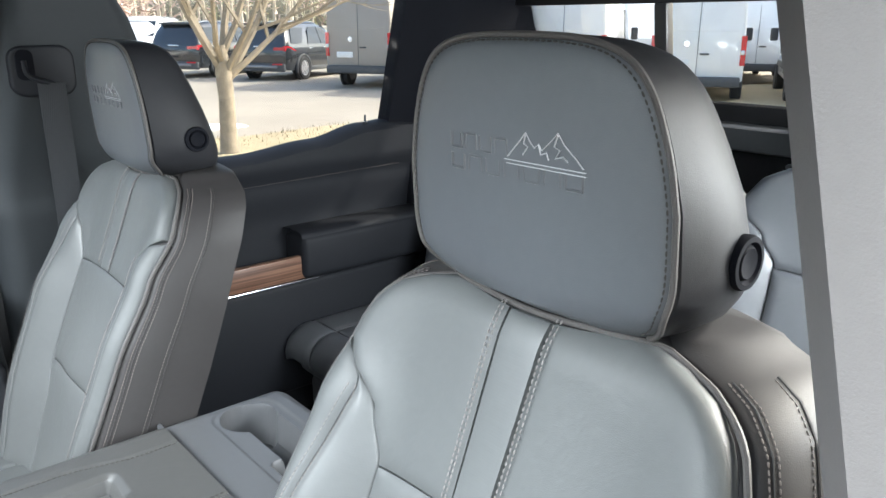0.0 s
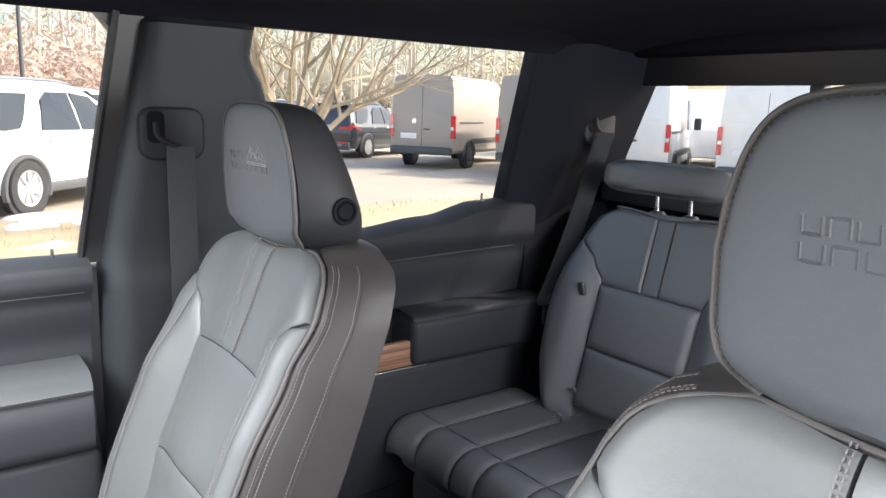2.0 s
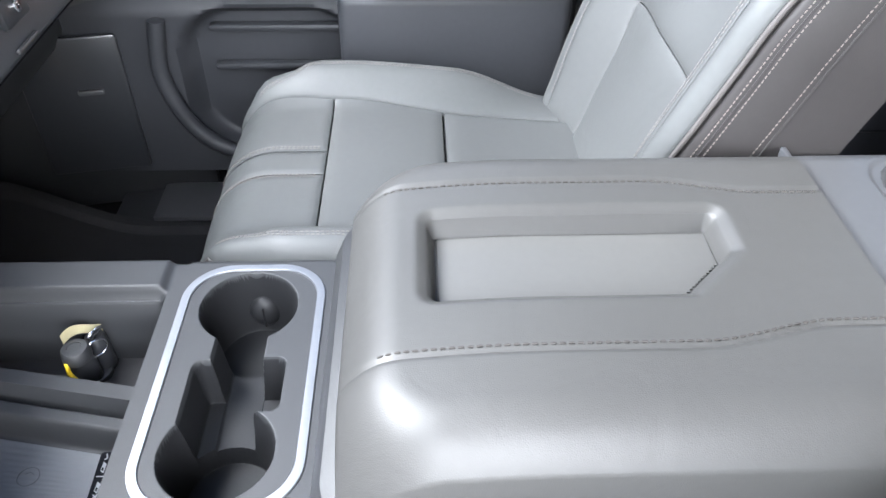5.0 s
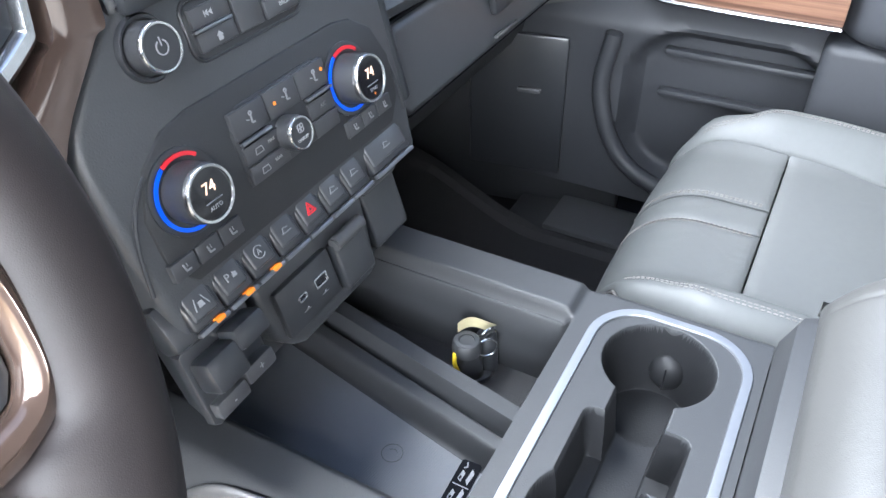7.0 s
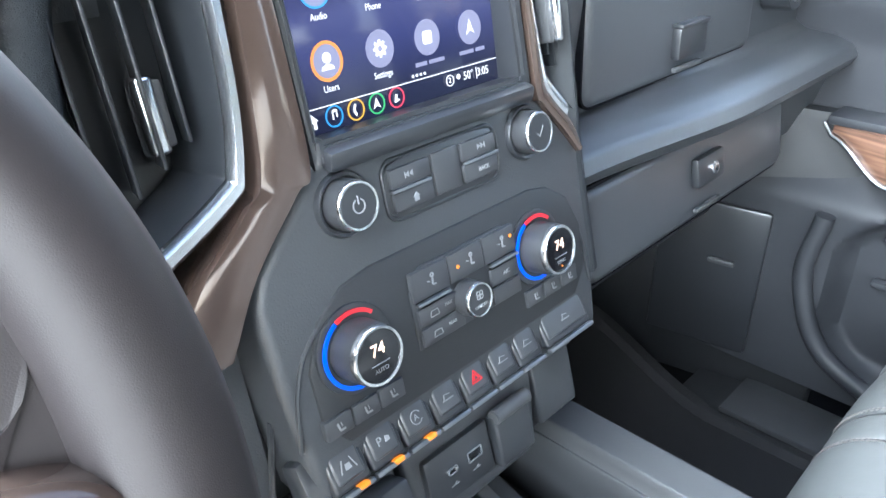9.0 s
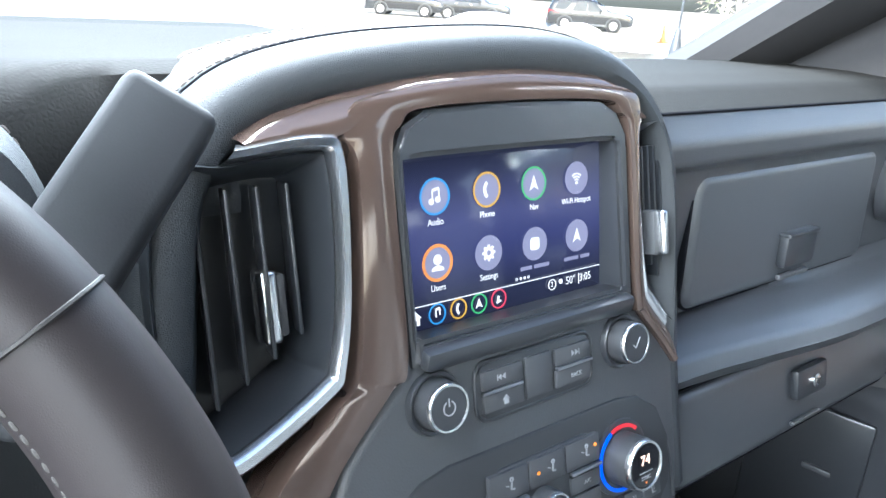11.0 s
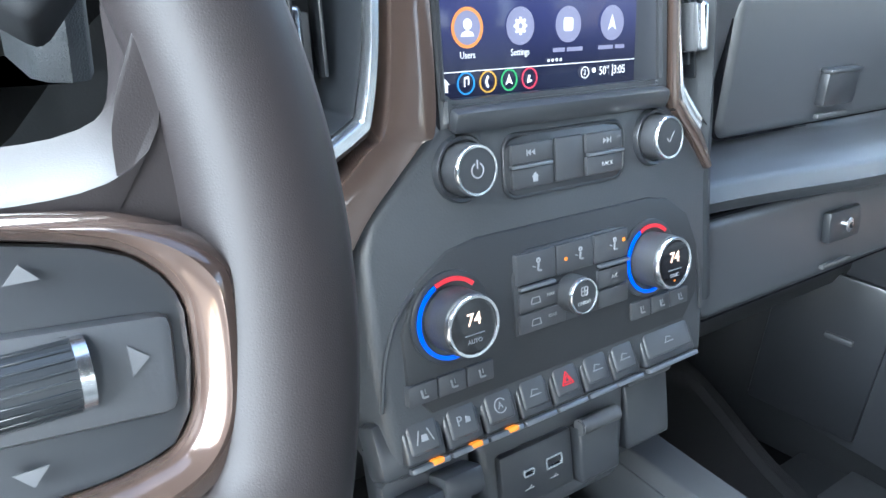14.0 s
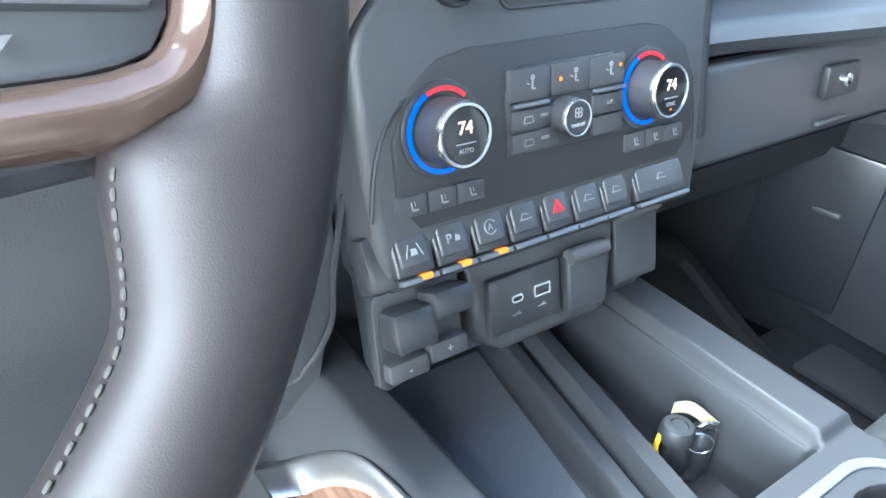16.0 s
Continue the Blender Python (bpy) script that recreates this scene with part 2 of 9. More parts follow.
# ---- building helpers ----
def part(name, bm, material, parent=None, label="", smooth=True, m=None):
    """One mesh object out of a bmesh, under a thing or part."""
    me = bpy.data.meshes.new(name)
    bm.to_mesh(me)
    bm.free()
    if smooth:
        me.polygons.foreach_set("use_smooth", [True] * len(me.polygons))
        me.set_sharp_from_angle(angle=radians(42))
    me.materials.append(material)
    ob = new(name, me)
    if parent is not None:
        ob.parent = parent
    if m is not None:
        ob.matrix_basis = m
    return tagged(ob, label, kind="stuff") if "stitching" in name else tagged(ob, label)


def thing(name, label, category, group="", kind="", m=None):
    ob = new(name)
    ob.empty_display_size = 0.05
    if m is not None:
        ob.matrix_basis = m
    return tagged(ob, label, category, group, kind)


def rbox(sx, sy, sz, r=0.004, m=None, seg=2, bm=None):
    """A box with rounded edges, centred, then moved by m."""
    b = bmesh.new()
    bmesh.ops.create_cube(b, size=1.0, matrix=Matrix.Diagonal((sx, sy, sz, 1)))
    if r > 0:
        bmesh.ops.bevel(b, geom=b.edges[:], offset=min(r, sx * 0.49, sy * 0.49, sz * 0.49), segments=seg, profile=0.5, affect="EDGES")
    if m is not None:
        bmesh.ops.transform(b, matrix=m, verts=b.verts)
    return merge(bm, b)


def merge(bm, b):
    if bm is None:
        return b
    me = bpy.data.meshes.new("tmp")
    b.to_mesh(me)
    b.free()
    bm.from_mesh(me)
    bpy.data.meshes.remove(me)
    return bm


def grid(fn, nu, nv, close_u=False, bm=None):
    """A sheet of fn(u, v), u and v from 0 to 1."""
    bm = bm or bmesh.new()
    rows = [[bm.verts.new(fn(i / (nu if close_u else nu - 1), j / (nv - 1))) for i in range(nu)] for j in range(nv)]
    for j in range(nv - 1):
        for i in range(nu if close_u else nu - 1):
            k = (i + 1) % nu
            bm.faces.new((rows[j][i], rows[j][k], rows[j + 1][k], rows[j + 1][i]))
    return bm


def loft(rings, caps=True, bm=None):
    """Closed rings of equally many points, joined in order."""
    bm = bm or bmesh.new()
    vs = [[bm.verts.new(p) for p in r] for r in rings]
    n = len(rings[0])
    for a, b in zip(vs, vs[1:]):
        for i in range(n):
            bm.faces.new((a[i], a[(i + 1) % n], b[(i + 1) % n], b[i]))
    if caps:
        bm.faces.new(vs[0][::-1])
        bm.faces.new(vs[-1])
    bmesh.ops.recalc_face_normals(bm, faces=bm.faces)
    return bm


def tube(pts, r, n=8, closed=False, bm=None):
    """A round cord along points; r may be a list."""
    pts = [Vector(p) for p in pts]
    k = len(pts)
    rings, up = [], None
    for i, p in enumerate(pts):
        a = pts[(i - 1) % k] if closed or i > 0 else p
        b = pts[(i + 1) % k] if closed or i < k - 1 else p
        d = (b - a).normalized()
        if up is None:
            up = d.orthogonal().normalized()
        up = (up - d * up.dot(d)).normalized()
        s = d.cross(up)
        rr = r[i] if isinstance(r, (list, tuple)) else r
        rings.append([p + (up * math.cos(q) + s * math.sin(q)) * rr for q in (2 * math.pi * j / n for j in range(n))])
    if closed:
        rings.append(rings[0])
        b = loft(rings, caps=False, bm=bm)
        bmesh.ops.remove_doubles(b, verts=b.verts, dist=1e-6)
        return b
    return loft(rings, bm=bm)


def smooth_path(pts, n=40, closed=False):
    """Catmull-Rom through points, n samples evenly spread."""
    p = [Vector(q) for q in pts]
    k = len(p)
    out = []
    segs = k if closed else k - 1
    for s in range(segs):
        p1, p2 = p[s % k], p[(s + 1) % k]
        p0 = p[(s - 1) % k] if closed or s > 0 else p1 * 2 - p2
        p3 = p[(s + 2) % k] if closed or s < k - 2 else p2 * 2 - p1
        for j in range(16):
            t = j / 16
            out.append(0.5 * (2 * p1 + (p2 - p0) * t + (2 * p0 - 5 * p1 + 4 * p2 - p3) * t * t + (3 * p1 - p0 - 3 * p2 + p3) * t ** 3))
    out.append(p[0] if closed else p[-1])
    return resample(out, n, closed)


def knots(pts, per=8):
    """Catmull-Rom through points, the same number of samples between each two."""
    p = [Vector(q) for q in pts]
    res = []
    for k in range(len(p) - 1):
        p1, p2 = p[k], p[k + 1]
        p0 = p[k - 1] if k else p1 * 2 - p2
        p3 = p[k + 2] if k + 2 < len(p) else p2 * 2 - p1
        for j in range(per):
            t = j / per
            res.append(0.5 * (2 * p1 + (p2 - p0) * t + (2 * p0 - 5 * p1 + 4 * p2 - p3) * t * t + (3 * p1 - p0 - 3 * p2 + p3) * t ** 3))
    return res + [p[-1]]


def resample(pts, n, closed=False):
    pts = [Vector(q) for q in pts]
    d = [0.0]
    for a, b in zip(pts, pts[1:]):
        d.append(d[-1] + (b - a).length)
    res, j = [], 0
    for i in range(n):
        t = d[-1] * i / (n if closed else n - 1)
        while j < len(d) - 2 and d[j + 1] < t:
            j += 1
        f = (t - d[j]) / max(1e-9, d[j + 1] - d[j])
        res.append(pts[j].lerp(pts[j + 1], min(1, max(0, f))))
    return res


def stitches(pts, pitch=0.0055, fill=0.68, w=0.0008, normals=None, bm=None):
    """Thread stitches along a path: short rounded bars."""
    pts = [Vector(p) for p in pts]
    total = sum((b - a).length for a, b in zip(pts, pts[1:]))
    n = max(2, int(total / pitch))
    q = resample(pts, n + 1)
    bm = bm or bmesh.new()
    for a, b in zip(q, q[1:]):
        d = b - a
        e = a + d * fill
        s = d.orthogonal().normalized()
        t = d.normalized().cross(s)
        ends = []
        for c, k in ((a, 0.6), (a + d * fill * 0.25, 1.0), (a + d * fill * 0.75, 1.0), (e, 0.6)):
            ends.append([bm.verts.new(c + (s * x + t * y) * w * k) for x, y in ((1, 0), (0.5, 0.87), (-0.5, 0.87), (-1, 0), (-0.5, -0.87), (0.5, -0.87))])
        for r0, r1 in zip(ends, ends[1:]):
            for i in range(6):
                bm.faces.new((r0[i], r0[(i + 1) % 6], r1[(i + 1) % 6], r1[i]))
        bm.faces.new(ends[0][::-1])
        bm.faces.new(ends[-1])
    return bm


def sstep(a, b, x):
    t = min(1.0, max(0.0, (x - a) / (b - a)))
    return t * t * (3 - 2 * t)


def interp(x, table):
    if x <= table[0][0]:
        return table[0][1]
    for (a, p), (b, q) in zip(table, table[1:]):
        if x <= b:
            return p + (q - p) * (x - a) / (b - a)
    return table[-1][1]


def smin(x, table):
    """Smooth table lookup."""
    if x <= table[0][0]:
        return table[0][1]
    for (a, p), (b, q) in zip(table, table[1:]):
        if x <= b:
            return p + (q - p) * sstep(a, b, x)
    return table[-1][1]


def panel(surf, left, right, v0, v1, nu=16, nv=24, puff=0.006, edge=0.012, skirt=0.012):
    """A stuffed piece of upholstery on surf(u, v, lift): between the curves left(v) and right(v), from v0(s) to v1(s). Its rim dips into the seam."""
    def f(s, t):
        s2 = 0.5 - 0.5 * math.cos(math.pi * s)
        t2 = 0.5 - 0.5 * math.cos(math.pi * t)
        va, vb = v0(s2), v1(s2)
        v = va + (vb - va) * t2
        u = left(v) + (right(v) - left(v)) * s2
        w, h = abs(right(v) - left(v)), abs(vb - va)
        d = min(min(s2, 1 - s2) * w, min(t2, 1 - t2) * h)
        k = min(1.0, d / edge)
        lift = puff * math.sqrt(max(0.0, 1 - (1 - k) ** 2))
        if d < 1e-6:
            lift = -skirt
        return surf(u, v, lift)
    return grid(f, nu, nv)


def prism(outline, depth, r=0.003, seg=2, bm=None, m=None):
    """A flat outline in x, z, pushed along +y by depth, with rounded front edges (front at y = 0)."""
    b = bmesh.new()
    vs = [b.verts.new((x, 0, z)) for x, z in outline]
    f = b.faces.new(vs)
    out = bmesh.ops.extrude_face_region(b, geom=[f])
    bmesh.ops.translate(b, verts=[v for v in out["geom"] if isinstance(v, bmesh.types.BMVert)], vec=(0, depth, 0))
    bmesh.ops.recalc_face_normals(b, faces=b.faces)
    if r > 0:
        front = [e for e in b.edges if all(abs(v.co.y) < 1e-7 for v in e.verts)]
        bmesh.ops.bevel(b, geom=front, offset=r, segments=seg, profile=0.5, affect="EDGES")
    if m is not None:
        bmesh.ops.transform(b, matrix=m, verts=b.verts)
    return merge(bm, b)


def rrect(w, h, r, n=6, cx=0.0, cz=0.0):
    """Rounded rectangle outline, anticlockwise."""
    pts = []
    for sx, sz, a0 in ((1, 1, 0), (-1, 1, 90), (-1, -1, 180), (1, -1, 270)):
        for i in range(n + 1):
            a = radians(a0 + 90 * i / n)
            pts.append((cx + sx * (w / 2 - r) + r * math.cos(a), cz + sz * (h / 2 - r) + r * math.sin(a)))
    return pts


def spin(profile, n=32, m=None, bm=None, caps=True):
    """Turned piece: profile of (radius, y), about the y axis."""
    rings = [[(r * math.cos(2 * math.pi * i / n), y, r * math.sin(2 * math.pi * i / n)) for i in range(n)] for r, y in profile]
    b = loft(rings, caps)
    if m is not None:
        bmesh.ops.transform(b, matrix=m, verts=b.verts)
    return merge(bm, b)


def strip(outline, inner, y0, y1, bm=None, m=None):
    """A frame between two outlines of equally many points, from depth y0 (front) to y1."""
    b = bmesh.new()
    n = len(outline)
    A = [b.verts.new((x, y0, z)) for x, z in outline]
    B = [b.verts.new((x, y0, z)) for x, z in inner]
    C = [b.verts.new((x, y1, z)) for x, z in outline]
    D = [b.verts.new((x, y1, z)) for x, z in inner]
    for i in range(n):
        k = (i + 1) % n
        b.faces.new((A[i], A[k], B[k], B[i]))
        b.faces.new((C[k], C[i], D[i], D[k]))
        b.faces.new((A[k], A[i], C[i], C[k]))
        b.faces.new((B[i], B[k], D[k], D[i]))
    bmesh.ops.recalc_face_normals(b, faces=b.faces)
    if m is not None:
        bmesh.ops.transform(b, matrix=m, verts=b.verts)
    return merge(bm, b)


def lettering(text, size, material, parent, m, name="lettering", depth=0.0003, align="CENTER"):
    """Raised lettering with the built-in font, in the local x, y plane of m."""
    cu = bpy.data.curves.new(name, "FONT")
    cu.body, cu.size, cu.extrude, cu.align_x, cu.align_y = text, size, depth, align, "CENTER"
    cu.resolution_u = 3
    ob = bpy.data.objects.new(name, cu)
    scene.collection.objects.link(ob)
    bpy.context.view_layer.update()
    me = bpy.data.meshes.new_from_object(ob.evaluated_get(bpy.context.evaluated_depsgraph_get()))
    bpy.data.objects.remove(ob)
    bpy.data.curves.remove(cu)
    me.materials.clear()
    me.materials.append(material)
    o = new(name, me)
    o.parent = parent
    o.matrix_basis = m
    return o


def poly(points, depth, m=None, bm=None):
    """A thin plate with the outline points (x, y), facing +z."""
    b = bmesh.new()
    f = b.faces.new([b.verts.new((x, y, 0)) for x, y in points])
    o = bmesh.ops.extrude_face_region(b, geom=[f])
    bmesh.ops.translate(b, verts=[v for v in o["geom"] if isinstance(v, bmesh.types.BMVert)], vec=(0, 0, depth))
    bmesh.ops.recalc_face_normals(b, faces=b.faces)
    if m is not None:
        bmesh.ops.transform(b, matrix=m, verts=b.verts)
    return merge(bm, b)

# ---- cabin shell ----


def wall_sheet(name, label, material, fn, nu, nv, thick=0.03, kind="structure", category="interior trim", away=(0, 0, 1)):
    """A curved sheet with thickness."""
    bm = grid(fn, nu, nv)
    geo = bmesh.ops.extrude_face_region(bm, geom=bm.faces[:])
    bmesh.ops.translate(bm, verts=[v for v in geo["geom"] if isinstance(v, bmesh.types.BMVert)], vec=Vector(away) * thick)
    bmesh.ops.recalc_face_normals(bm, faces=bm.faces)
    ob = part(name, bm, material, None, label)
    return tagged(ob, label, category, kind=kind)


ROOF = 1.375
wall_sheet("floor", "black carpeted cabin floor", CARPET, lambda u, v: (-0.86 + 1.72 * u, -1.42 + 2.5 * v, 0.10 + 0.03 * sstep(0.78, 1.0, v)), 10, 20, away=(0, 0, -1))
def roof_fn(u, v):
    x, y = -0.74 + 1.48 * u, -1.36 + 1.70 * v
    return (x, y, ROOF - 0.05 * abs(x / 0.74) ** 4 - 0.05 * sstep(0.75, 1.0, v) - 0.03 * sstep(0.2, 0.0, v))
wall_sheet("ceiling", "black woven headliner", HEADLINER, roof_fn, 24, 20, away=(0, 0, 1))
# firewall under the dashboard
tagged(part("wall_front", rbox(1.76, 0.04, 0.86, 0.01, pose(0, 1.06, 0.50)), CARPET, None, "black firewall behind the footwell"), kind="structure", category="wall")
# rear wall below the back glass
tagged(part("wall_rear", rbox(1.72, 0.04, 0.92, 0.01, pose(0, -1.42, 0.56)), CARPET, None, "black carpeted rear cab wall"), kind="structure", category="wall")

# ---- front seats ----
BUP, BN = Vector((0, -0.366, 0.931)), Vector((0, 0.931, 0.366))
B0 = Vector((0, -0.085, 0.619))
FACE_TAB = [(-0.22, 0.196), (-0.12, 0.206), (0.0, 0.212), (0.12, 0.214), (0.20, 0.212), (0.26, 0.208), (0.30, 0.202), (0.33, 0.190), (0.352, 0.170), (0.366, 0.140), (0.374, 0.110)]
SHELL_TAB = [(-0.22, 0.214), (-0.12, 0.232), (0.0, 0.241), (0.12, 0.243), (0.22, 0.238), (0.30, 0.228), (0.335, 0.214), (0.358, 0.194), (0.374, 0.160)]


def back_half(v):
    return interp(v, FACE_TAB)


def gusset(t, v, lift=0.0):
    """The dark side of the backrest, from the face's seam (t = 0) round to its back edge (t = 1); seat's right side."""
    w, q = back_half(v), interp(v, SHELL_TAB)
    d0, d1 = back_depth(w, v) - 0.003, -0.098
    a = t * math.pi / 2
    u = w + (q - w) * math.sin(a) ** 0.85 + lift * math.sin(a)
    d = d0 + (d1 - d0) * (1 - math.cos(a)) ** 0.9 + lift * math.cos(a)
    rise = -0.40 * (d - d0) * sstep(0.22, 0.365, v)
    return Vector((u, 0, 0)) + B0 + BUP * (v + rise) + BN * d


def back_depth(u, v):
    """How far the seat back's face stands proud of its middle plane: bolsters at both sides."""
    w = back_half(v)
    b = smin(v, [(-0.22, 0.034), (-0.05, 0.045), (0.10, 0.042), (0.22, 0.028), (0.30, 0.010), (0.38, 0.0)])
    a = abs(u)
    k = sstep(0.10, 0.19, a) * b
    edge = max(0.0, (a - (w - 0.026)) / 0.026)
    k -= 0.016 * min(1.2, edge) ** 2
    k += 0.010 * math.exp(-((v - 0.02) / 0.12) ** 2) * (1 - sstep(0.0, 0.12, a))
    top = max(0.0, (v - 0.335) / 0.045)
    return k - 0.014 * top ** 2


def back_surf(u, v, lift=0.0):
    return Vector((u, 0, 0)) + B0 + BUP * v + BN * (back_depth(u, v) + lift)


def inner_edge(v):
    return smin(v, [(-0.21, 0.085), (-0.08, 0.104), (0.0, 0.117), (0.187, 0.114), (0.235, 0.134), (0.268, 0.170), (0.285, 0.205)])


def front_seat(cx, hz, rise=0.0):
    seat = thing("front_seat", "grey leather bucket seat with light contrast stitching and embossed headrest", "seat", "front seats", m=pose(cx, 0, rise))
    back = bmesh.new()
    # upholstered shell behind the panels
    rings = []
    for j in range(61):
        v = -0.22 + 0.594 * j / 60
        w = back_half(v)
        ring = [back_surf(-w + 2 * w * i / 19, v, -0.006) for i in range(20)]
        side = [gusset(i / 20, v) for i in range(21)]
        ring += side
        e = side[-1]
        ring += [Vector((e.x * (1 - 2 * i / 13), e.y - 0.020 * math.sin(math.pi * i / 13) ** 0.5, e.z)) for i in range(1, 13)]
        ring += [Vector((-p.x, p.y, p.z)) for p in side[::-1]]
        rings.append(ring)
    # rounded top
    top = rings[-1]
    cen = sum(top, Vector()) / len(top)
    for k, h in ((0.95, 0.006), (0.84, 0.011), (0.5, 0.014)):
        rings.append([cen + (p - cen) * k + BUP * h for p in top])
    part("backrest", loft(rings), LEATHER_SIDE, seat, "charcoal leather backrest shell")
    inn = inner_edge
    c = lambda x: (lambda s: x)
    yL = lambda v: -min(inn(v), back_half(v) - 0.010) if v < 0.285 else -(back_half(v) - 0.008)
    yR = lambda v: -yL(v)
    ytopf = lambda x: 0.374 - 0.010 * math.exp(-(x / 0.09) ** 2)
    arch = lambda x: 0.187 + 0.006 * (1 - (x / 0.115) ** 2)
    sx = lambda v: 0.020 + 0.004 * (v - 0.187) / 0.19
    part("yoke_panel", panel(back_surf, yL, lambda v: -sx(v), lambda s: arch(-0.113 + 0.09 * s), lambda s: ytopf(-0.17 + 0.15 * s), 22, 24, 0.004, 0.018), LEATHER, seat)
    part("yoke_panel", panel(back_surf, lambda v: sx(v), yR, lambda s: arch(0.022 + 0.09 * s), lambda s: ytopf(0.02 + 0.15 * s), 22, 24, 0.004, 0.018), LEATHER, seat)
    part("yoke_stripe", panel(back_surf, lambda v: -sx(v) + 0.0006, lambda v: sx(v) - 0.0006, lambda s: arch(0), lambda s: ytopf(0), 8, 26, 0.0035, 0.006), LEATHER_PERF, seat, "perforated leather centre stripe")
    mid = lambda x: 0.0 + 0.007 * (1 - (x / 0.117) ** 2)
    part("centre_panel", panel(back_surf, lambda v: -inn(v), lambda v: inn(v), lambda s: mid(-0.117 + 0.234 * s), lambda s: arch(-0.115 + 0.23 * s), 24, 24, 0.006, 0.028), LEATHER, seat)
    part("lower_panel", panel(back_surf, lambda v: -inn(v), lambda v: inn(v), c(-0.21), lambda s: mid(-0.117 + 0.234 * s), 24, 24, 0.006, 0.028), LEATHER, seat)
    band = lambda v: back_half(v) - 0.034 - 0.02 * sstep(0.1, 0.27, v)
    btop = 0.283
    for sg in (-1, 1):
        L = lambda v, sg=sg: min(sg * inn(v), sg * max(inn(v) + 0.002, band(v)))
        R = lambda v, sg=sg: max(sg * inn(v), sg * max(inn(v) + 0.002, band(v)))
        part("bolster", panel(back_surf, L, R, c(-0.21), c(btop), 18, 40, 0.006, 0.030), LEATHER_PERF, seat, "perforated leather side bolster")
        L2 = lambda v, sg=sg: min(sg * max(inn(v) + 0.002, band(v)), sg * (back_half(v) - 0.004))
        R2 = lambda v, sg=sg: max(sg * max(inn(v) + 0.002, band(v)), sg * (back_half(v) - 0.004))
        part("bolster_band", panel(back_surf, L2, R2, c(-0.21), c(btop), 12, 40, 0.003, 0.016), LEATHER, seat)
    # piping round the face and along the seams
    edge = [(-(back_half(v) - 0.001), v) for v in [-0.2 + 0.574 * i / 40 for i in range(41)]]
    edge += [(-0.100 + 0.20 * i / 14, ytopf(-0.100 + 0.20 * i / 14) + 0.003) for i in range(15)]
    edge += [(back_half(v) - 0.001, v) for v in [0.374 - 0.574 * i / 40 for i in range(41)]]
    part("piping", tube(resample([back_surf(u, v, 0.001) for u, v in edge], 160), 0.0026, 8), PIPING, seat, "taupe cord piping round the backrest face")
    # twin stitching beside the face's seam, a single row along the middle of the gusset
    for sg in (-1, 1):
        flip = lambda p: Vector((sg * p.x, p.y, p.z))
        vs = [-0.2 + 0.565 * i / 50 for i in range(51)]
        bm = None
        for t in (0.17, 0.27):
            bm = stitches([flip(gusset(t, v, 0.0006)) for v in vs], 0.0048, w=0.0007, bm=bm)
        part("stitching", bm, THREAD_DARK, seat)
        part("seam_cord", tube([flip(gusset(0.22, v, 0.0)) for v in vs], 0.0010, 6), LEATHER_SIDE, seat)
        part("seam_cord", tube([flip(gusset(0.60, v, 0.0)) for v in vs], 0.0013, 6), LEATHER_SIDE, seat)
        part("stitching", stitches([flip(gusset(0.56, v, 0.0005)) for v in vs], 0.0048, w=0.0006), THREAD_DARK, seat)
    bm = None
    for s in (-1, 1):
        for o in (0.0035, 0.0075):
            bm = stitches([back_surf(s * (sx(v) + o), v, 0.0055) for v in [0.20 + 0.17 * i / 20 for i in range(21)]], 0.0055, w=0.0007, bm=bm)
    for s in (-1, 1):
        for o in (-0.005, 0.005):
            bm = stitches([back_surf(s * max(inn(v) + 0.004, band(v) + o), v, 0.0068) for v in [-0.18 + 0.43 * i / 40 for i in range(41)]], 0.0055, w=0.0006, bm=bm)
    part("stitching", bm, THREAD, seat, "pale contrast stitching")
    # side shield at the foot of the cushion
    # cushion
    def cush_half(y):
        return smin(y, [(0.0, 0.225), (0.12, 0.235), (0.35, 0.238), (0.44, 0.215), (0.49, 0.165)])

    def cush_z(u, y):
        w = cush_half(min(y, 0.47))
        z = 0.430 + 0.018 * sstep(0.05, 0.33, y)
        b = 0.040 * sstep(0.0, 0.16, y) * (1 - sstep(0.36, 0.46, y))
        z += b * sstep(0.135, 0.195, abs(u))
        z -= 0.035 * max(0.0, (abs(u) - (w - 0.035)) / 0.035) ** 2
        return z

    def cush_surf(u, y, lift=0.0):
        """Runs along the top, then rolls down over the front."""
        if y <= 0.40:
            return Vector((u, y, cush_z(u, y) + lift))
        r = 0.085
        a = min((y - 0.40) / r, 1.75)
        z0 = cush_z(u, 0.40)
        sh = 1 - 0.35 * (abs(u) / 0.24) ** 4
        return Vector((u, 0.40 + (r + lift) * math.sin(a) * sh, z0 - r + (r + lift) * math.cos(a)))
    yf = 0.40 + 0.085 * 1.75
    in_c = lambda y: smin(y, [(-0.05, 0.125), (0.1, 0.140), (0.335, 0.155), (0.42, 0.160), (0.56, 0.15)])
    wv = lambda y: cush_half(min(y, 0.47))
    part("cushion_front", panel(cush_surf, lambda y: -in_c(y), lambda y: -0.027, c(0.335), c(yf), 14, 26, 0.006, 0.012), LEATHER, seat)
    part("cushion_front", panel(cush_surf, lambda y: 0.027, lambda y: in_c(y), c(0.335), c(yf), 14, 26, 0.006, 0.012), LEATHER, seat)
    part("cushion_stripe", panel(cush_surf, lambda y: -0.0265, lambda y: 0.0265, c(0.335), c(yf), 10, 26, 0.005, 0.008), LEATHER, seat)
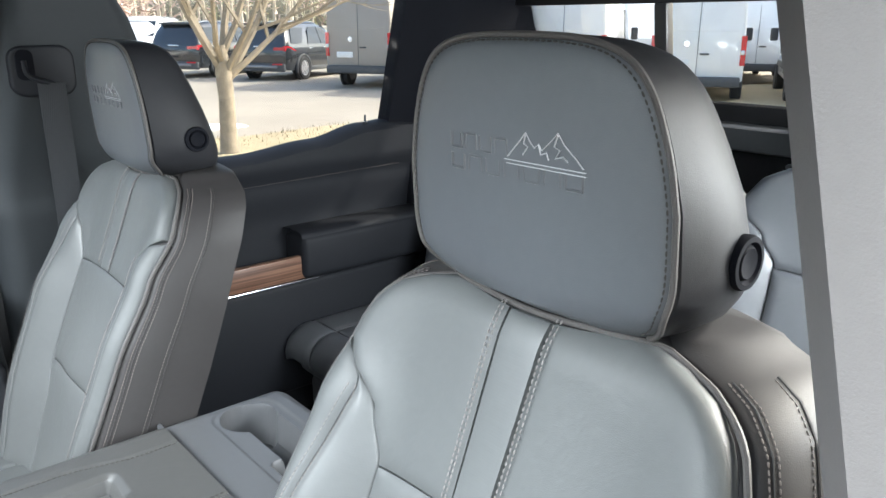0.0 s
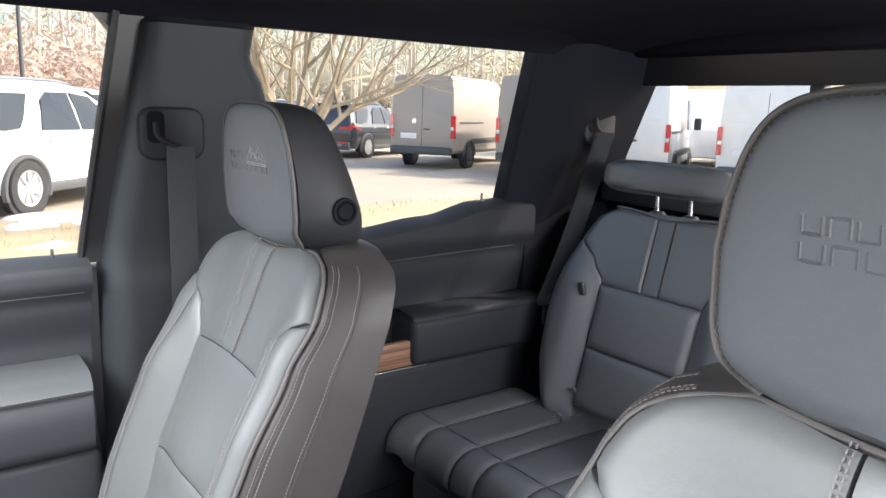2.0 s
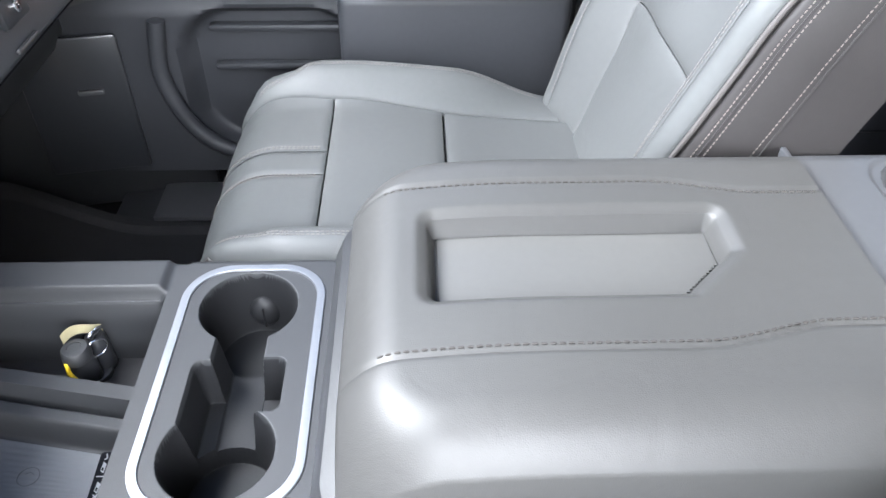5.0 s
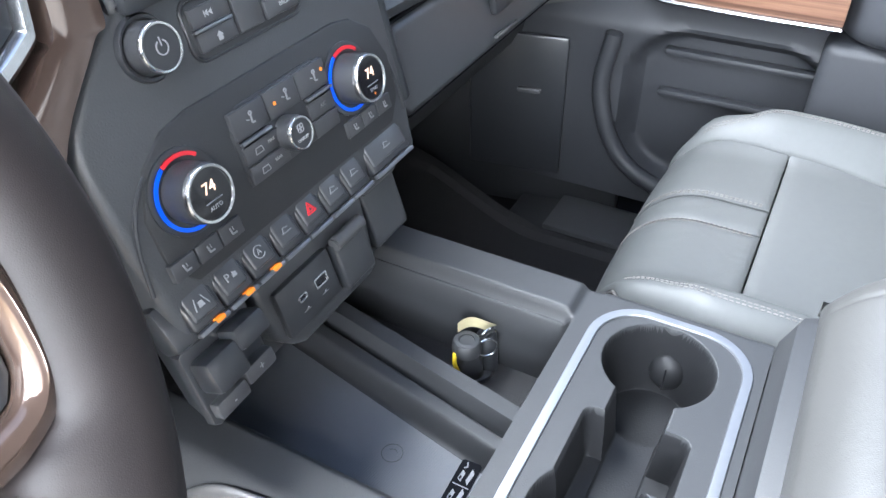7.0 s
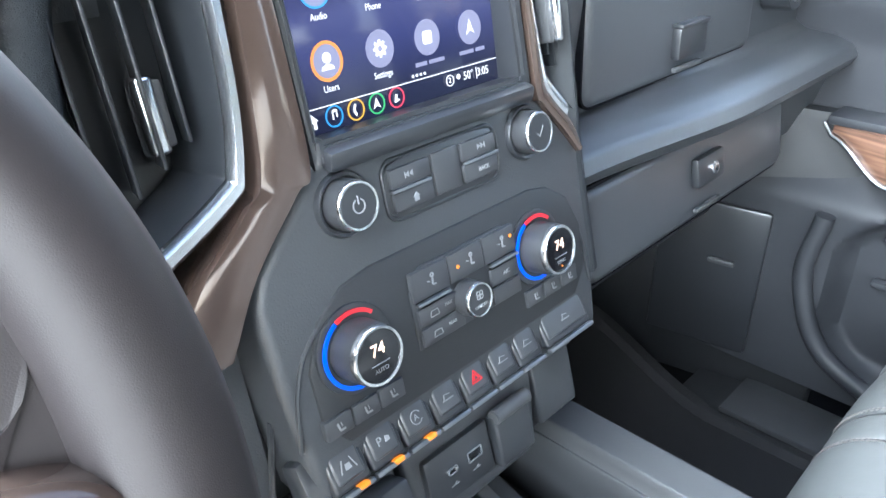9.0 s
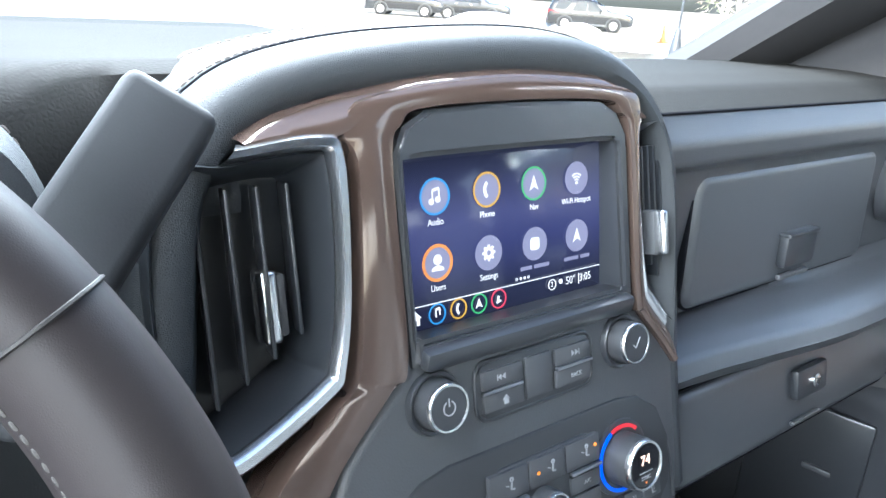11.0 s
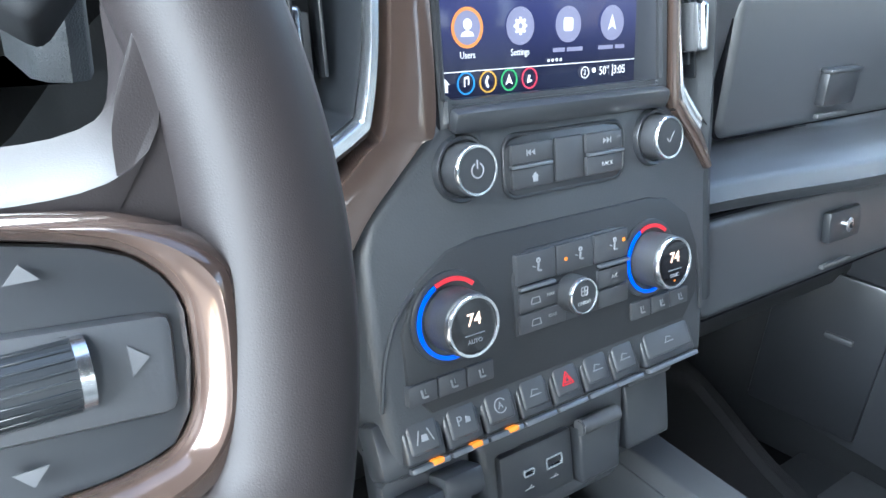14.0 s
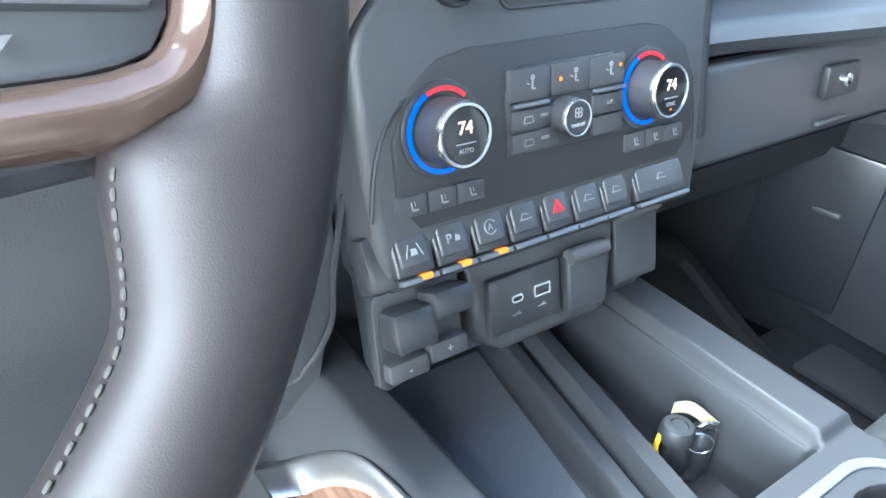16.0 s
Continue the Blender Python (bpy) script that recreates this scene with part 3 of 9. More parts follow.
    part("cushion_insert", panel(cush_surf, lambda y: -in_c(y), lambda y: in_c(y), c(0.175), c(0.335), 22, 16, 0.007, 0.016), LEATHER_PERF, seat, "perforated leather seat insert")
    part("cushion_insert", panel(cush_surf, lambda y: -in_c(y), lambda y: in_c(y), c(-0.06), c(0.175), 22, 16, 0.007, 0.016), LEATHER_PERF, seat)
    for sg in (-1, 1):
        L = lambda y, sg=sg: min(sg * in_c(y), sg * (wv(y) - 0.004))
        R = lambda y, sg=sg: max(sg * in_c(y), sg * (wv(y) - 0.004))
        part("cushion_bolster", panel(cush_surf, L, R, c(-0.06), c(yf - 0.03), 18, 40, 0.007, 0.018), LEATHER, seat)
    rings = []
    for j in range(22):
        y = -0.06 + (yf - 0.02 + 0.06) * j / 21
        w = wv(y)
        ring = []
        for i in range(15):
            u = -w + 2 * w * i / 14
            ring.append(cush_surf(u, y, -0.010))
        lo = 0.31 + 0.03 * sstep(0.4, yf, y)
        p = cush_surf(w, y, -0.010)
        yy = min(p.y, 0.455)
        ring += [Vector((w + 0.004, p.y - 0.004, (p.z + lo) / 2)), Vector((w - 0.01, yy, lo)), Vector((-w + 0.01, yy, lo)), Vector((-w - 0.004, p.y - 0.004, (p.z + lo) / 2))]
        rings.append(ring)
    part("cushion", loft(rings), LEATHER_SIDE, seat)
    for sg in (-1, 1):
        part("piping", tube([cush_surf(sg * (wv(y) - 0.002), y, 0.0) for y in [-0.04 + 0.54 * i / 30 for i in range(31)]], 0.0028, 8), PIPING, seat)
    bm = None
    for s in (-1, 1):
        for o in (0.0035, 0.0075):
            bm = stitches([cush_surf(s * (0.027 + o), y, 0.0062) for y in [0.345 + 0.17 * i / 24 for i in range(25)]], 0.0055, w=0.0007, bm=bm)
        for o in (0.036, 0.041):
            bm = stitches([cush_surf(s * max(in_c(y) + 0.004, wv(y) - o), y, 0.0072) for y in [0.03 + 0.42 * i / 30 for i in range(31)]], 0.0055, w=0.0007, bm=bm)
    part("stitching", bm, THREAD, seat)
    base = rbox(0.40, 0.42, 0.13, 0.02, pose(0, 0.22, 0.25))
    part("seat_base", base, PLASTIC, seat, "black plastic seat base")
    for sx_ in (-0.17, 0.17):
        part("rail", rbox(0.04, 0.50, 0.09, 0.008, pose(sx_, 0.2, 0.145)), PLASTIC, seat)
    part("side_shield", rbox(0.03, 0.44, 0.10, 0.012, pose(0.232, 0.17, 0.315)), PLASTIC_GREY, seat, "grey plastic seat side shield")
    part("side_shield", rbox(0.03, 0.44, 0.10, 0.012, pose(-0.232, 0.17, 0.315)), PLASTIC, seat)
    headrest(seat, hz, cx)
    return seat


EMBLEM = mat("emblem_silver", (0.34, 0.34, 0.35), 0.35, metal=0.3)
EMBOSS = mat("emboss_grey", (0.060, 0.063, 0.070), 0.36, bump=0.0)


def hr_outline(k=1.0, n=72, wtop=0.109, wmid=0.127, wbot=0.119, zc=1.062, h=0.098):
    """The headrest's face: rounded above, squarer below, widest under the middle."""
    pts = []
    for i in range(n):
        a = 2 * math.pi * i / n
        ca, sa = math.cos(a), math.sin(a)
        e = 0.42 if sa > 0 else 0.30
        x = math.copysign(abs(ca) ** e, ca)
        z = math.copysign(abs(sa) ** e, sa)
        w = smin(z, [(-1, wbot), (-0.45, wmid), (-0.1, wmid), (1, wtop)])
        sag = -0.010 * (1 - x * x) * (1 if z < -0.5 else 0)
        crown = 0.006 * (1 - x * x) * (1 if z > 0.5 else 0)
        pts.append((x * w * k, zc + (z * h + sag + crown) * k))
    return pts


def headrest(seat, hz, cx):
    hr = new("headrest")
    hr.location = (-0.004 if cx < 0 else 0.003, -0.011, hz)
    hr.parent = seat
    tagged(hr, "dark grey leather headrest with embossed mountain emblem")
    fy = lambda z: -0.185 - 0.07 * (1.145 - z)          # front face, nearly upright
    ry = lambda z: -0.262 - 0.32 * (1.144 - z)
    low = lambda z: sstep(0.995, 0.955, z)              # the face rolls under at the bottom
    def face(k, lift):
        return [Vector((x, fy(z) + lift - 0.022 * low(z) * sstep(0.80, 1.0, k), z)) for x, z in hr_outline(k)]
    rings = [face(0.02, 0.009), face(0.25, 0.0088), face(0.5, 0.0082), face(0.7, 0.0070), face(0.84, 0.005), face(0.93, 0.0025), face(0.975, 0.0), face(0.997, -0.004)]
    part("front_panel", loft(rings), LEATHER_HEAD, hr)
    def mid(t, k):
        """Side band: swells outwards low down towards the back."""
        return [Vector((x * (1 + 0.095 * math.sin(math.pi * min(1.0, t * 0.8)) * sstep(1.12, 1.0, z)), (fy(z) - 0.022 * low(z)) * (1 - t) + ry(z) * t, z)) for x, z in hr_outline(k)]
    rings = [face(0.99, -0.004), mid(0.06, 1.010), mid(0.3, 1.012), mid(0.6, 1.0), mid(0.8, 0.975), mid(0.92, 0.94), mid(1.0, 0.86), mid(1.03, 0.6), mid(1.04, 0.1)]
    part("side_band", loft(rings), LEATHER_BAND, hr, "black leather side band")
    hoop = [(x, z) for x, z in hr_outline(1.004, 144)]
    hoop = hoop[108:] + hoop[:109]                       # from the foot of one side over the top to the foot of the other
    hoop = [(x, z) for x, z in hoop if z > 0.972 or abs(x) > 0.098]
    part("piping", tube([Vector((x, fy(z) - 0.0015 - 0.022 * low(z), z)) for x, z in hoop], 0.0024, 8), PIPING, hr, "taupe corded welt")
    row = [(x * 0.966, 1.062 + (z - 1.062) * 0.966) for x, z in hoop]
    part("stitching", stitches([Vector((x, fy(z) + 0.0012 - 0.02 * low(z), z)) for x, z in row], 0.0052, w=0.0007), THREAD_RIM, hr)
    for sg in (-1,):
        prof = [(0.019, 0.004), (0.0195, -0.002), (0.0185, -0.0045), (0.0150, -0.0048), (0.0138, -0.002), (0.0128, -0.001), (0.0118, -0.003), (0.0105, -0.0042), (0.006, -0.0028), (0.0005, -0.0024)]
        part("release_button", spin([(r, -y) for r, y in prof], 32, m=Matrix.Translation((sg * 0.1365, -0.264, 1.020)) @ Matrix.Rotation(radians(90), 4, "Z")), PILLAR, hr, "round black release button")
    for x in (-0.065, 0.065):
        part("post", tube([(x, -0.245, 0.985), (x, -0.255, 0.93)], 0.0065, 12), CHROME, hr)
    # embossed badge: two lines and a ridge line
    def badge(x, z, up=0.0):
        # the occupant faces +y, so the badge is seen from the front: x runs to the seat's right
        return Matrix.Translation((x, fy(z) + 0.0088 + up, z)) @ Matrix.Rotation(radians(180), 4, "Z") @ Matrix.Rotation(radians(94), 4, "X")
    # the two lines of the badge: embossed bows, one to a character
    for z0, x0, count, pitch in ((1.0885, 0.0600, 4, 0.0160), (1.0725, 0.0590, 7, 0.0191)):
        for i in range(count):
            w, h, k = pitch * 0.37, 0.0056, 1 if i % 2 else -1
            path = [(-w, -h * k), (-w, h * k), (w, h * k), (w, -h * k)]
            part("embossed_mark", tube([(x0 - pitch * i + p.x, fy(z0 + p.z) + 0.0080, z0 + p.z) for p in resample([(x, 0, z) for x, z in path], 22)], 0.0014, 6), EMBOSS, hr)
    ridge = [(-0.001, 0.0), (0.012, 0.013), (0.017, 0.019), (0.021, 0.013), (0.025, 0.009), (0.029, 0.012), (0.032, 0.008), (0.039, 0.014), (0.0465, 0.0215), (0.052, 0.014), (0.057, 0.010), (0.062, 0.006), (0.068, 0.0)]
    o = badge(0.004, 1.0825)
    bm = tube([o @ Vector((x, y, 0.0004)) for x, y in ridge], 0.0005, 6)
    bm = tube([o @ Vector((x, y, 0.0004)) for x, y in ((0.017, 0.018), (0.015, 0.011), (0.019, 0.009), (0.014, 0.003))], 0.0006, 6, bm=bm)
    bm = tube([o @ Vector((x, y, 0.0004)) for x, y in ((0.0465, 0.020), (0.043, 0.012), (0.048, 0.010), (0.044, 0.004), (0.051, 0.006), (0.055, 0.003))], 0.0006, 6, bm=bm)
    bm = tube([o @ Vector((x, y, 0.0004)) for x, y in ((0.029, 0.011), (0.031, 0.005), (0.036, 0.007), (0.038, 0.002))], 0.0006, 6, bm=bm)
    bm = tube([o @ Vector((x, -0.0022, 0.0004)) for x in (-0.004, 0.03, 0.070)], 0.0004, 6, bm=bm)
    bm = tube([o @ Vector((x, -0.0048, 0.0004)) for x in (-0.002, 0.03, 0.070)], 0.0004, 6, bm=bm)
    part("mountain_emblem", bm, EMBLEM, hr, "silver mountain ridge emblem")


front_seat(-0.472, 0.003, 0.015)
front_seat(0.414, -0.001)

# ---- dashboard ----
SM = pose(0, 0.6725, 0.79, -13.5)


def V(z):
    return (z - 0.79) * 1.028


stack = thing("centre_stack", "black centre stack with bronze gloss surround, knobs and switch row", "dashboard console", m=SM)
half = [(0.098, 0.820), (0.112, 0.806), (0.150, 0.770), (0.157, 0.752), (0.154, 0.70), (0.149, 0.655), (0.146, 0.622), (0.142, 0.614)]
out = [(x, V(z)) for x, z in half[::-1]] + [(-x, V(z)) for x, z in half]
out = [(x, z) for x, z in out]
part("face_plate", prism(out[::-1], 0.05, 0.008, 3), PLASTIC_SOFT, stack, "soft black face plate")


part("lower_plate", prism([(x, V(z)) for x, z in ((0.138, 0.625), (0.134, 0.58), (0.118, 0.540), (-0.118, 0.540), (-0.134, 0.58), (-0.138, 0.625))], 0.03, 0.004, 2, m=pose(0, 0.030, 0)), PLASTIC, stack, "recessed lower plate")


def mirror(pts):
    return pts + [(-x, z) for x, z in pts[::-1]]


# screen housing: a deep black frame
b_out = mirror([(0.098, V(0.814)), (0.099, V(0.90)), (0.0995, V(0.934)), (0.0915, V(0.949)), (0.075, V(0.9572)), (0.03, V(0.9592))])
b_in = mirror([(0.0875, V(0.829)), (0.0875, V(0.90)), (0.0875, V(0.920)), (0.0872, V(0.931)), (0.075, V(0.9315)), (0.03, V(0.932))])
b_in = [(x - 0.0055 if x < -0.05 else x, z) for x, z in b_in]
bm = strip(b_out, b_in, -0.004, 0.040)
bmesh.ops.bevel(bm, geom=[e for e in bm.edges if all(v.co.y < -0.003 for v in e.verts)], offset=0.003, segments=2, affect="EDGES")
part("screen_bezel", bm, PLASTIC_SMOOTH, stack, "black screen surround")
part("screen_lip", rbox(0.186, 0.012, 0.014, 0.004, pose(0, -0.004, V(0.818), 20)), PLASTIC_SMOOTH, stack)

# bronze surround, one band round screen and stack
br_in = [(-0.176, 0.735), (-0.150, 0.772), (-0.114, 0.806), (-0.101, 0.822), (-0.1005, 0.93), (-0.092, 0.950), (-0.075, 0.958), (0.0, 0.960)]
br_out = [(-0.215, 0.735), (-0.186, 0.776), (-0.150, 0.806), (-0.134, 0.828), (-0.124, 0.925), (-0.132, 0.948), (-0.110, 0.966), (0.0, 0.975)]
br_in += [(0.075, 0.958), (0.092, 0.950), (0.1005, 0.93), (0.100, 0.822), (0.106, 0.806), (0.128, 0.781), (0.143, 0.762)]
br_out += [(0.100, 0.966), (0.116, 0.948), (0.112, 0.925), (0.111, 0.830), (0.119, 0.808), (0.139, 0.786), (0.148, 0.765)]


def ribbon(a, b, prof, per=8):
    """A band between two edges of equally many points, with a rounded cross-section; prof: pairs of (share across, depth)."""
    pa, pb = knots([(x, 0, V(z)) for x, z in a], per), knots([(x, 0, V(z)) for x, z in b], per)
    n, k = len(pa), len(prof) - 1
    return grid(lambda u, v: pa[round(v * (n - 1))].lerp(pb[round(v * (n - 1))], prof[round(u * k)][0]) + Vector((0, prof[round(u * k)][1], 0)), k + 1, n)


PROF = [(0, 0.02), (0, -0.002), (0.05, -0.0045), (0.3, -0.0055), (0.7, -0.0055), (0.95, -0.004), (1.0, -0.001), (1.0, 0.03)]
part("surround", ribbon(br_in, br_out, PROF), BRONZE, stack, "glossy bronze surround")
top_in = [(-0.186, 0.944), (-0.168, 0.945), (-0.140, 0.945), (-0.120, 0.951), (-0.09, 0.960), (0, 0.966)]
top_out = [(-0.192, 0.952), (-0.168, 0.967), (-0.13, 0.980), (-0.09, 0.986), (-0.05, 0.989), (0, 0.990)]
top_in += [(-x if x > -0.09 else 0.09 + (-x - 0.09) * 0.3, z) for x, z in top_in[-2::-1]]
top_out += [(-x if x > -0.09 else 0.09 + (-x - 0.09) * 0.3, z) for x, z in top_out[-2::-1]]
part("surround_top", ribbon(top_in, top_out, [(0, 0.03), (0, -0.0045), (0.15, -0.0055), (0.4, -0.002), (0.7, 0.010), (1.0, 0.032), (1.0, 0.05)]), BRONZE, stack, "glossy bronze top cap")

# two side air vents in chrome frames
for sg in (-1, 1):
    vent = new("air_vent")
    near = lambda pts: [((0.110 + (x - 0.130) * 0.42, z) if sg > 0 else (x, z)) for x, z in pts]
    vent.parent = stack
    tagged(vent, "tall black air vent in a satin chrome frame")
    fo = [(0.190, 0.945), (0.146, 0.949), (0.131, 0.938), (0.134, 0.87), (0.142, 0.826), (0.152, 0.812), (0.198, 0.790), (0.222, 0.784)]
    fi = [(0.200, 0.936), (0.152, 0.939), (0.142, 0.930), (0.144, 0.872), (0.152, 0.832), (0.160, 0.822), (0.202, 0.802), (0.222, 0.798)]
    fo, fi = near(fo), near(fi)
    if sg > 0:
        fo, fi = fo[1:7], fi[1:7]
    part("chrome_frame", ribbon([(sg * x, z) for x, z in fi], [(sg * x, z) for x, z in fo], [(0, 0.02), (0, -0.004), (0.3, -0.009), (0.7, -0.0085), (1.0, -0.003), (1, 0.02)] if sg < 0 else [(0, 0.02), (0, 0.001), (0.3, -0.001), (0.7, -0.0015), (1.0, 0.0), (1, 0.02)]), CHROME, vent, "satin chrome frame")
    well = [(0.142, 0.935), (0.215, 0.940), (0.232, 0.90), (0.236, 0.80), (0.205, 0.799), (0.160, 0.820), (0.146, 0.85)]
    well = near(well)
    pts = [(sg * x, V(z)) for x, z in well]
    well = well + well[:1]
    if sg < 0:
        pts = pts[::-1]
    part("well", prism(pts, 0.01, 0.0, m=pose(0, 0.036, 0)), VENT_BLACK, vent)
    if sg < 0:
        mouth = [(-x, z) for x, z in fi] + [(-0.236, 0.806), (-0.240, 0.868), (-0.234, 0.918), (-0.218, 0.936), (-0.200, 0.936)]
        throat = [(-0.190 + (x + 0.190) * 0.76, 0.868 + (z - 0.868) * 0.84) for x, z in mouth]
        part("sleeve", ribbon(mouth, throat, [(0, 0.012), (0, -0.003), (0.06, -0.0045), (0.2, -0.002), (0.55, 0.012), (0.85, 0.024), (1.0, 0.034)]), VENT_BLACK, vent, "smooth black vent sleeve")
    else:
        part("well_side", ribbon(well, [(x * 0.998, z) for x, z in well], [(0, 0.0), (0, 0.036)]), PLASTIC, vent)
    for i, x in enumerate((0.157, 0.1735, 0.190, 0.2065)):
        zt, zb = 0.925, interp(x, [(0.150, 0.850), (0.205, 0.818)])
        part("vane", rbox(0.0022, 0.026, (zt - zb) * 1.02, 0.0008, pose(sg * near([(x, 0)])[0][0] + (0.008 if sg > 0 else 0), 0.020 if sg < 0 else 0.019, V((zt + zb) / 2), 0, 0, -16 if sg < 0 else -10)), VENT_BLACK, vent)
    tab = rbox(0.010 if sg < 0 else 0.007, 0.016, 0.040 if sg < 0 else 0.034, 0.003, pose(-0.1735 if sg < 0 else 0.132, 0.020 if sg < 0 else -0.002, V(0.862)), 3)
    part("tab", tab, CHROME, vent, "chrome vent tab")
    part("tab_grip", rbox(0.007, 0.012, 0.034, 0.002, pose(-0.167 if sg < 0 else 0.1285, 0.021 if sg < 0 else 0.002, V(0.862))), PLASTIC_GREY, vent)


# knobs
def knob(x, z, r, h, face=None, ring=None, parent=stack):
    k = new("knob")
    k.parent = parent
    k.location = (x, 0, V(z))
    tagged(k, "graphite rotary knob with chrome rim")
    part("collar", spin([(r * 1.28, 0.004), (r * 1.30, -0.0015), (r * 1.22, -0.004), (r * 1.10, -0.0035), (r * 1.05, 0.003), (0.001, 0.003)], 40), PLASTIC_SMOOTH, k)
    n = 48
    rings = []
    for y, s in ((0.002, 1.0), (-h * 0.25, 1.0), (-h * 0.8, 0.985), (-h * 0.92, 0.95)):
        ring_ = []
        for i in range(n * 2):
            a = math.pi * i / n
            rr = r * s * (1 - 0.030 * (i % 2) * (1 if -h * 0.85 < y < 0 else 0))
            ring_.append((rr * math.cos(a), y, rr * math.sin(a)))
        rings.append(ring_)
    part("grip", loft(rings), GRIP, k, "knurled graphite grip")
    part("rim", spin([(r * 0.96, -h * 0.86), (r * 0.965, -h * 0.97), (r * 0.92, -h * 1.03), (r * 0.84, -h * 1.02), (r * 0.82, -h * 0.95), (r * 0.5, -h * 0.95)], 40), CHROME, k, "bright chrome rim")
    part("cap", spin([(r * 0.825, -h * 0.94), (r * 0.82, -h * 0.995), (r * 0.75, -h * 1.0), (0.001, -h * 1.0)], 40), GLOSS if face else PLASTIC_SMOOTH, k)
    return k


def flat(x, y, z):
    """Local pose for signs on the stack, facing the driver."""
    return Matrix.Translation((x, y, z)) @ Matrix.Rotation(radians(90), 4, "X")


def arc(r, a0, a1, w, m, n=20, bm=None, d=0.0004):
    pts = [((r + w / 2) * math.cos(radians(a0 + (a1 - a0) * i / n)), (r + w / 2) * math.sin(radians(a0 + (a1 - a0) * i / n))) for i in range(n + 1)]
    pts += [((r - w / 2) * math.cos(radians(a1 - (a1 - a0) * i / n)), (r - w / 2) * math.sin(radians(a1 - (a1 - a0) * i / n))) for i in range(n + 1)]
    return poly(pts, d, m, bm)


def bar(x0, y0, x1, y1, w, m, bm=None, d=0.0004):
    a, b = Vector((x0, y0)), Vector((x1, y1))
    s = (b - a).normalized()
    s = Vector((-s.y, s.x)) * w / 2
    return poly([a - s, b - s, b + s, a + s], d, m, bm)


k = knob(-0.085, 0.791, 0.0155, 0.016)
m = flat(0, -0.0161, 0)
bm = arc(0.0042, 115, 425, 0.0008, m)
part("power_sign", bar(0, 0.001, 0, 0.006, 0.0008, m, bm), ICON, k)
k = knob(0.084, 0.791, 0.0155, 0.016)
bm = bar(-0.0035, 0.0, -0.001, -0.003, 0.0006, m)
part("tick_sign", bar(-0.001, -0.003, 0.004, 0.004, 0.0006, m, bm), ICON_DIM, k)

# climate plate
cl = mirror([(0.118, V(0.652)), (0.134, V(0.670)), (0.135, V(0.705)), (0.122, V(0.732)), (0.100, V(0.746)), (0.078, V(0.750))])
part("climate_plate", prism(cl, 0.02, 0.0025, 2, m=pose(0, -0.0025, 0)), PLASTIC, stack, "raised black climate panel")
for sg in (-1, 1):
    k = knob(-0.1015 if sg < 0 else 0.076, 0.7075, 0.0196, 0.0260, face=1)
    mm = flat(0, -0.0052, 0)
    part("cold_ring", arc(0.0240, 118, 285, 0.0026, mm, 40, d=0.001), BLUE, k, "lit blue temperature arc")
    part("warm_ring", arc(0.0240, 48, 116, 0.0026, mm, 20, d=0.001), RED, k, "lit red temperature arc")
    part("ring_seat", spin([(0.029, 0.003), (0.0285, -0.004), (0.027, -0.0045), (0.022, -0.0042), (0.018, -0.0042)], 48), PLASTIC_SMOOTH, k)
    mf = flat(0, -0.0262, 0.004)
    lettering("74", 0.0105, DIGIT, k, mf, "lettering", 0.0002)
    lettering("AUTO" if sg < 0 else "SYNC", 0.0038, ICON_DIM, k, flat(0, -0.0262, -0.0088), "lettering", 0.0002)
    part("dash_mark", bar(-0.007, -0.0045, 0.007, -0.0045, 0.0006, flat(0, -0.0262, 0)), ICON_DIM, k)
    if sg > 0:
        part("sync_lamp", poly([(0.0008 * math.cos(i), 0.0008 * math.sin(i)) for i in range(6)], 0.0003, flat(0, -0.0262, -0.0125)), AMBER, k)


def key(x, z, w, h, name="button", material=None, lift=0.0035, parent=stack, r=0.0012, tilt=0.0, label=""):
    return part(name, rbox(w, 0.010, h, r, pose(x, 0.005 - lift, V(z), tilt)), material or BUTTON, parent, label)


# audio keys
aud = new("audio_keys")
aud.parent = stack
part("key_well", prism(mirror([(0.044, V(0.768)), (0.052, V(0.774)), (0.053, V(0.796)), (0.048, V(0.803)), (0.03, V(0.806))]), 0.012, 0.002, m=pose(0, -0.0015, 0)), PLASTIC_SMOOTH, aud)
for x, z, w in ((-0.032, 0.794, 0.034), (-0.032, 0.7795, 0.034), (0.032, 0.794, 0.034), (0.032, 0.7795, 0.034)):
    key(x, z, w, 0.0125, lift=0.004, parent=aud)
key(0, 0.787, 0.024, 0.028, lift=0.0035, parent=aud)
for x in (-0.033, 0.033):
    part("silver_bar", rbox(0.034, 0.004, 0.0022, 0.0008, pose(x, -0.0035, V(0.7868))), SILVER, aud, "silver divider bar")
lettering("BACK", 0.0042, ICON, aud, flat(0.034, -0.0043, V(0.7795)), "lettering", 0.0002)
for x0, s in ((-0.032, -1), (0.032, 1)):
    bm = None
    for dx in (-0.002, 0.0015):
        bm = poly([(dx, 0), (dx - s * -0.0028, 0.0) if False else (dx + s * 0.003, 0.0), (dx, 0.002), (dx, -0.002)][1:], 0.0003, flat(x0, -0.0043, V(0.7945)), bm)
    part("skip_sign", bar(s * 0.0052, -0.002, s * 0.0052, 0.002, 0.0006, flat(x0, -0.0043, V(0.7945)), bm), ICON, aud)
bm = poly([(-0.003, 0), (0.003, 0), (0, 0.003)], 0.0003, flat(-0.031, -0.0043, V(0.7795)))
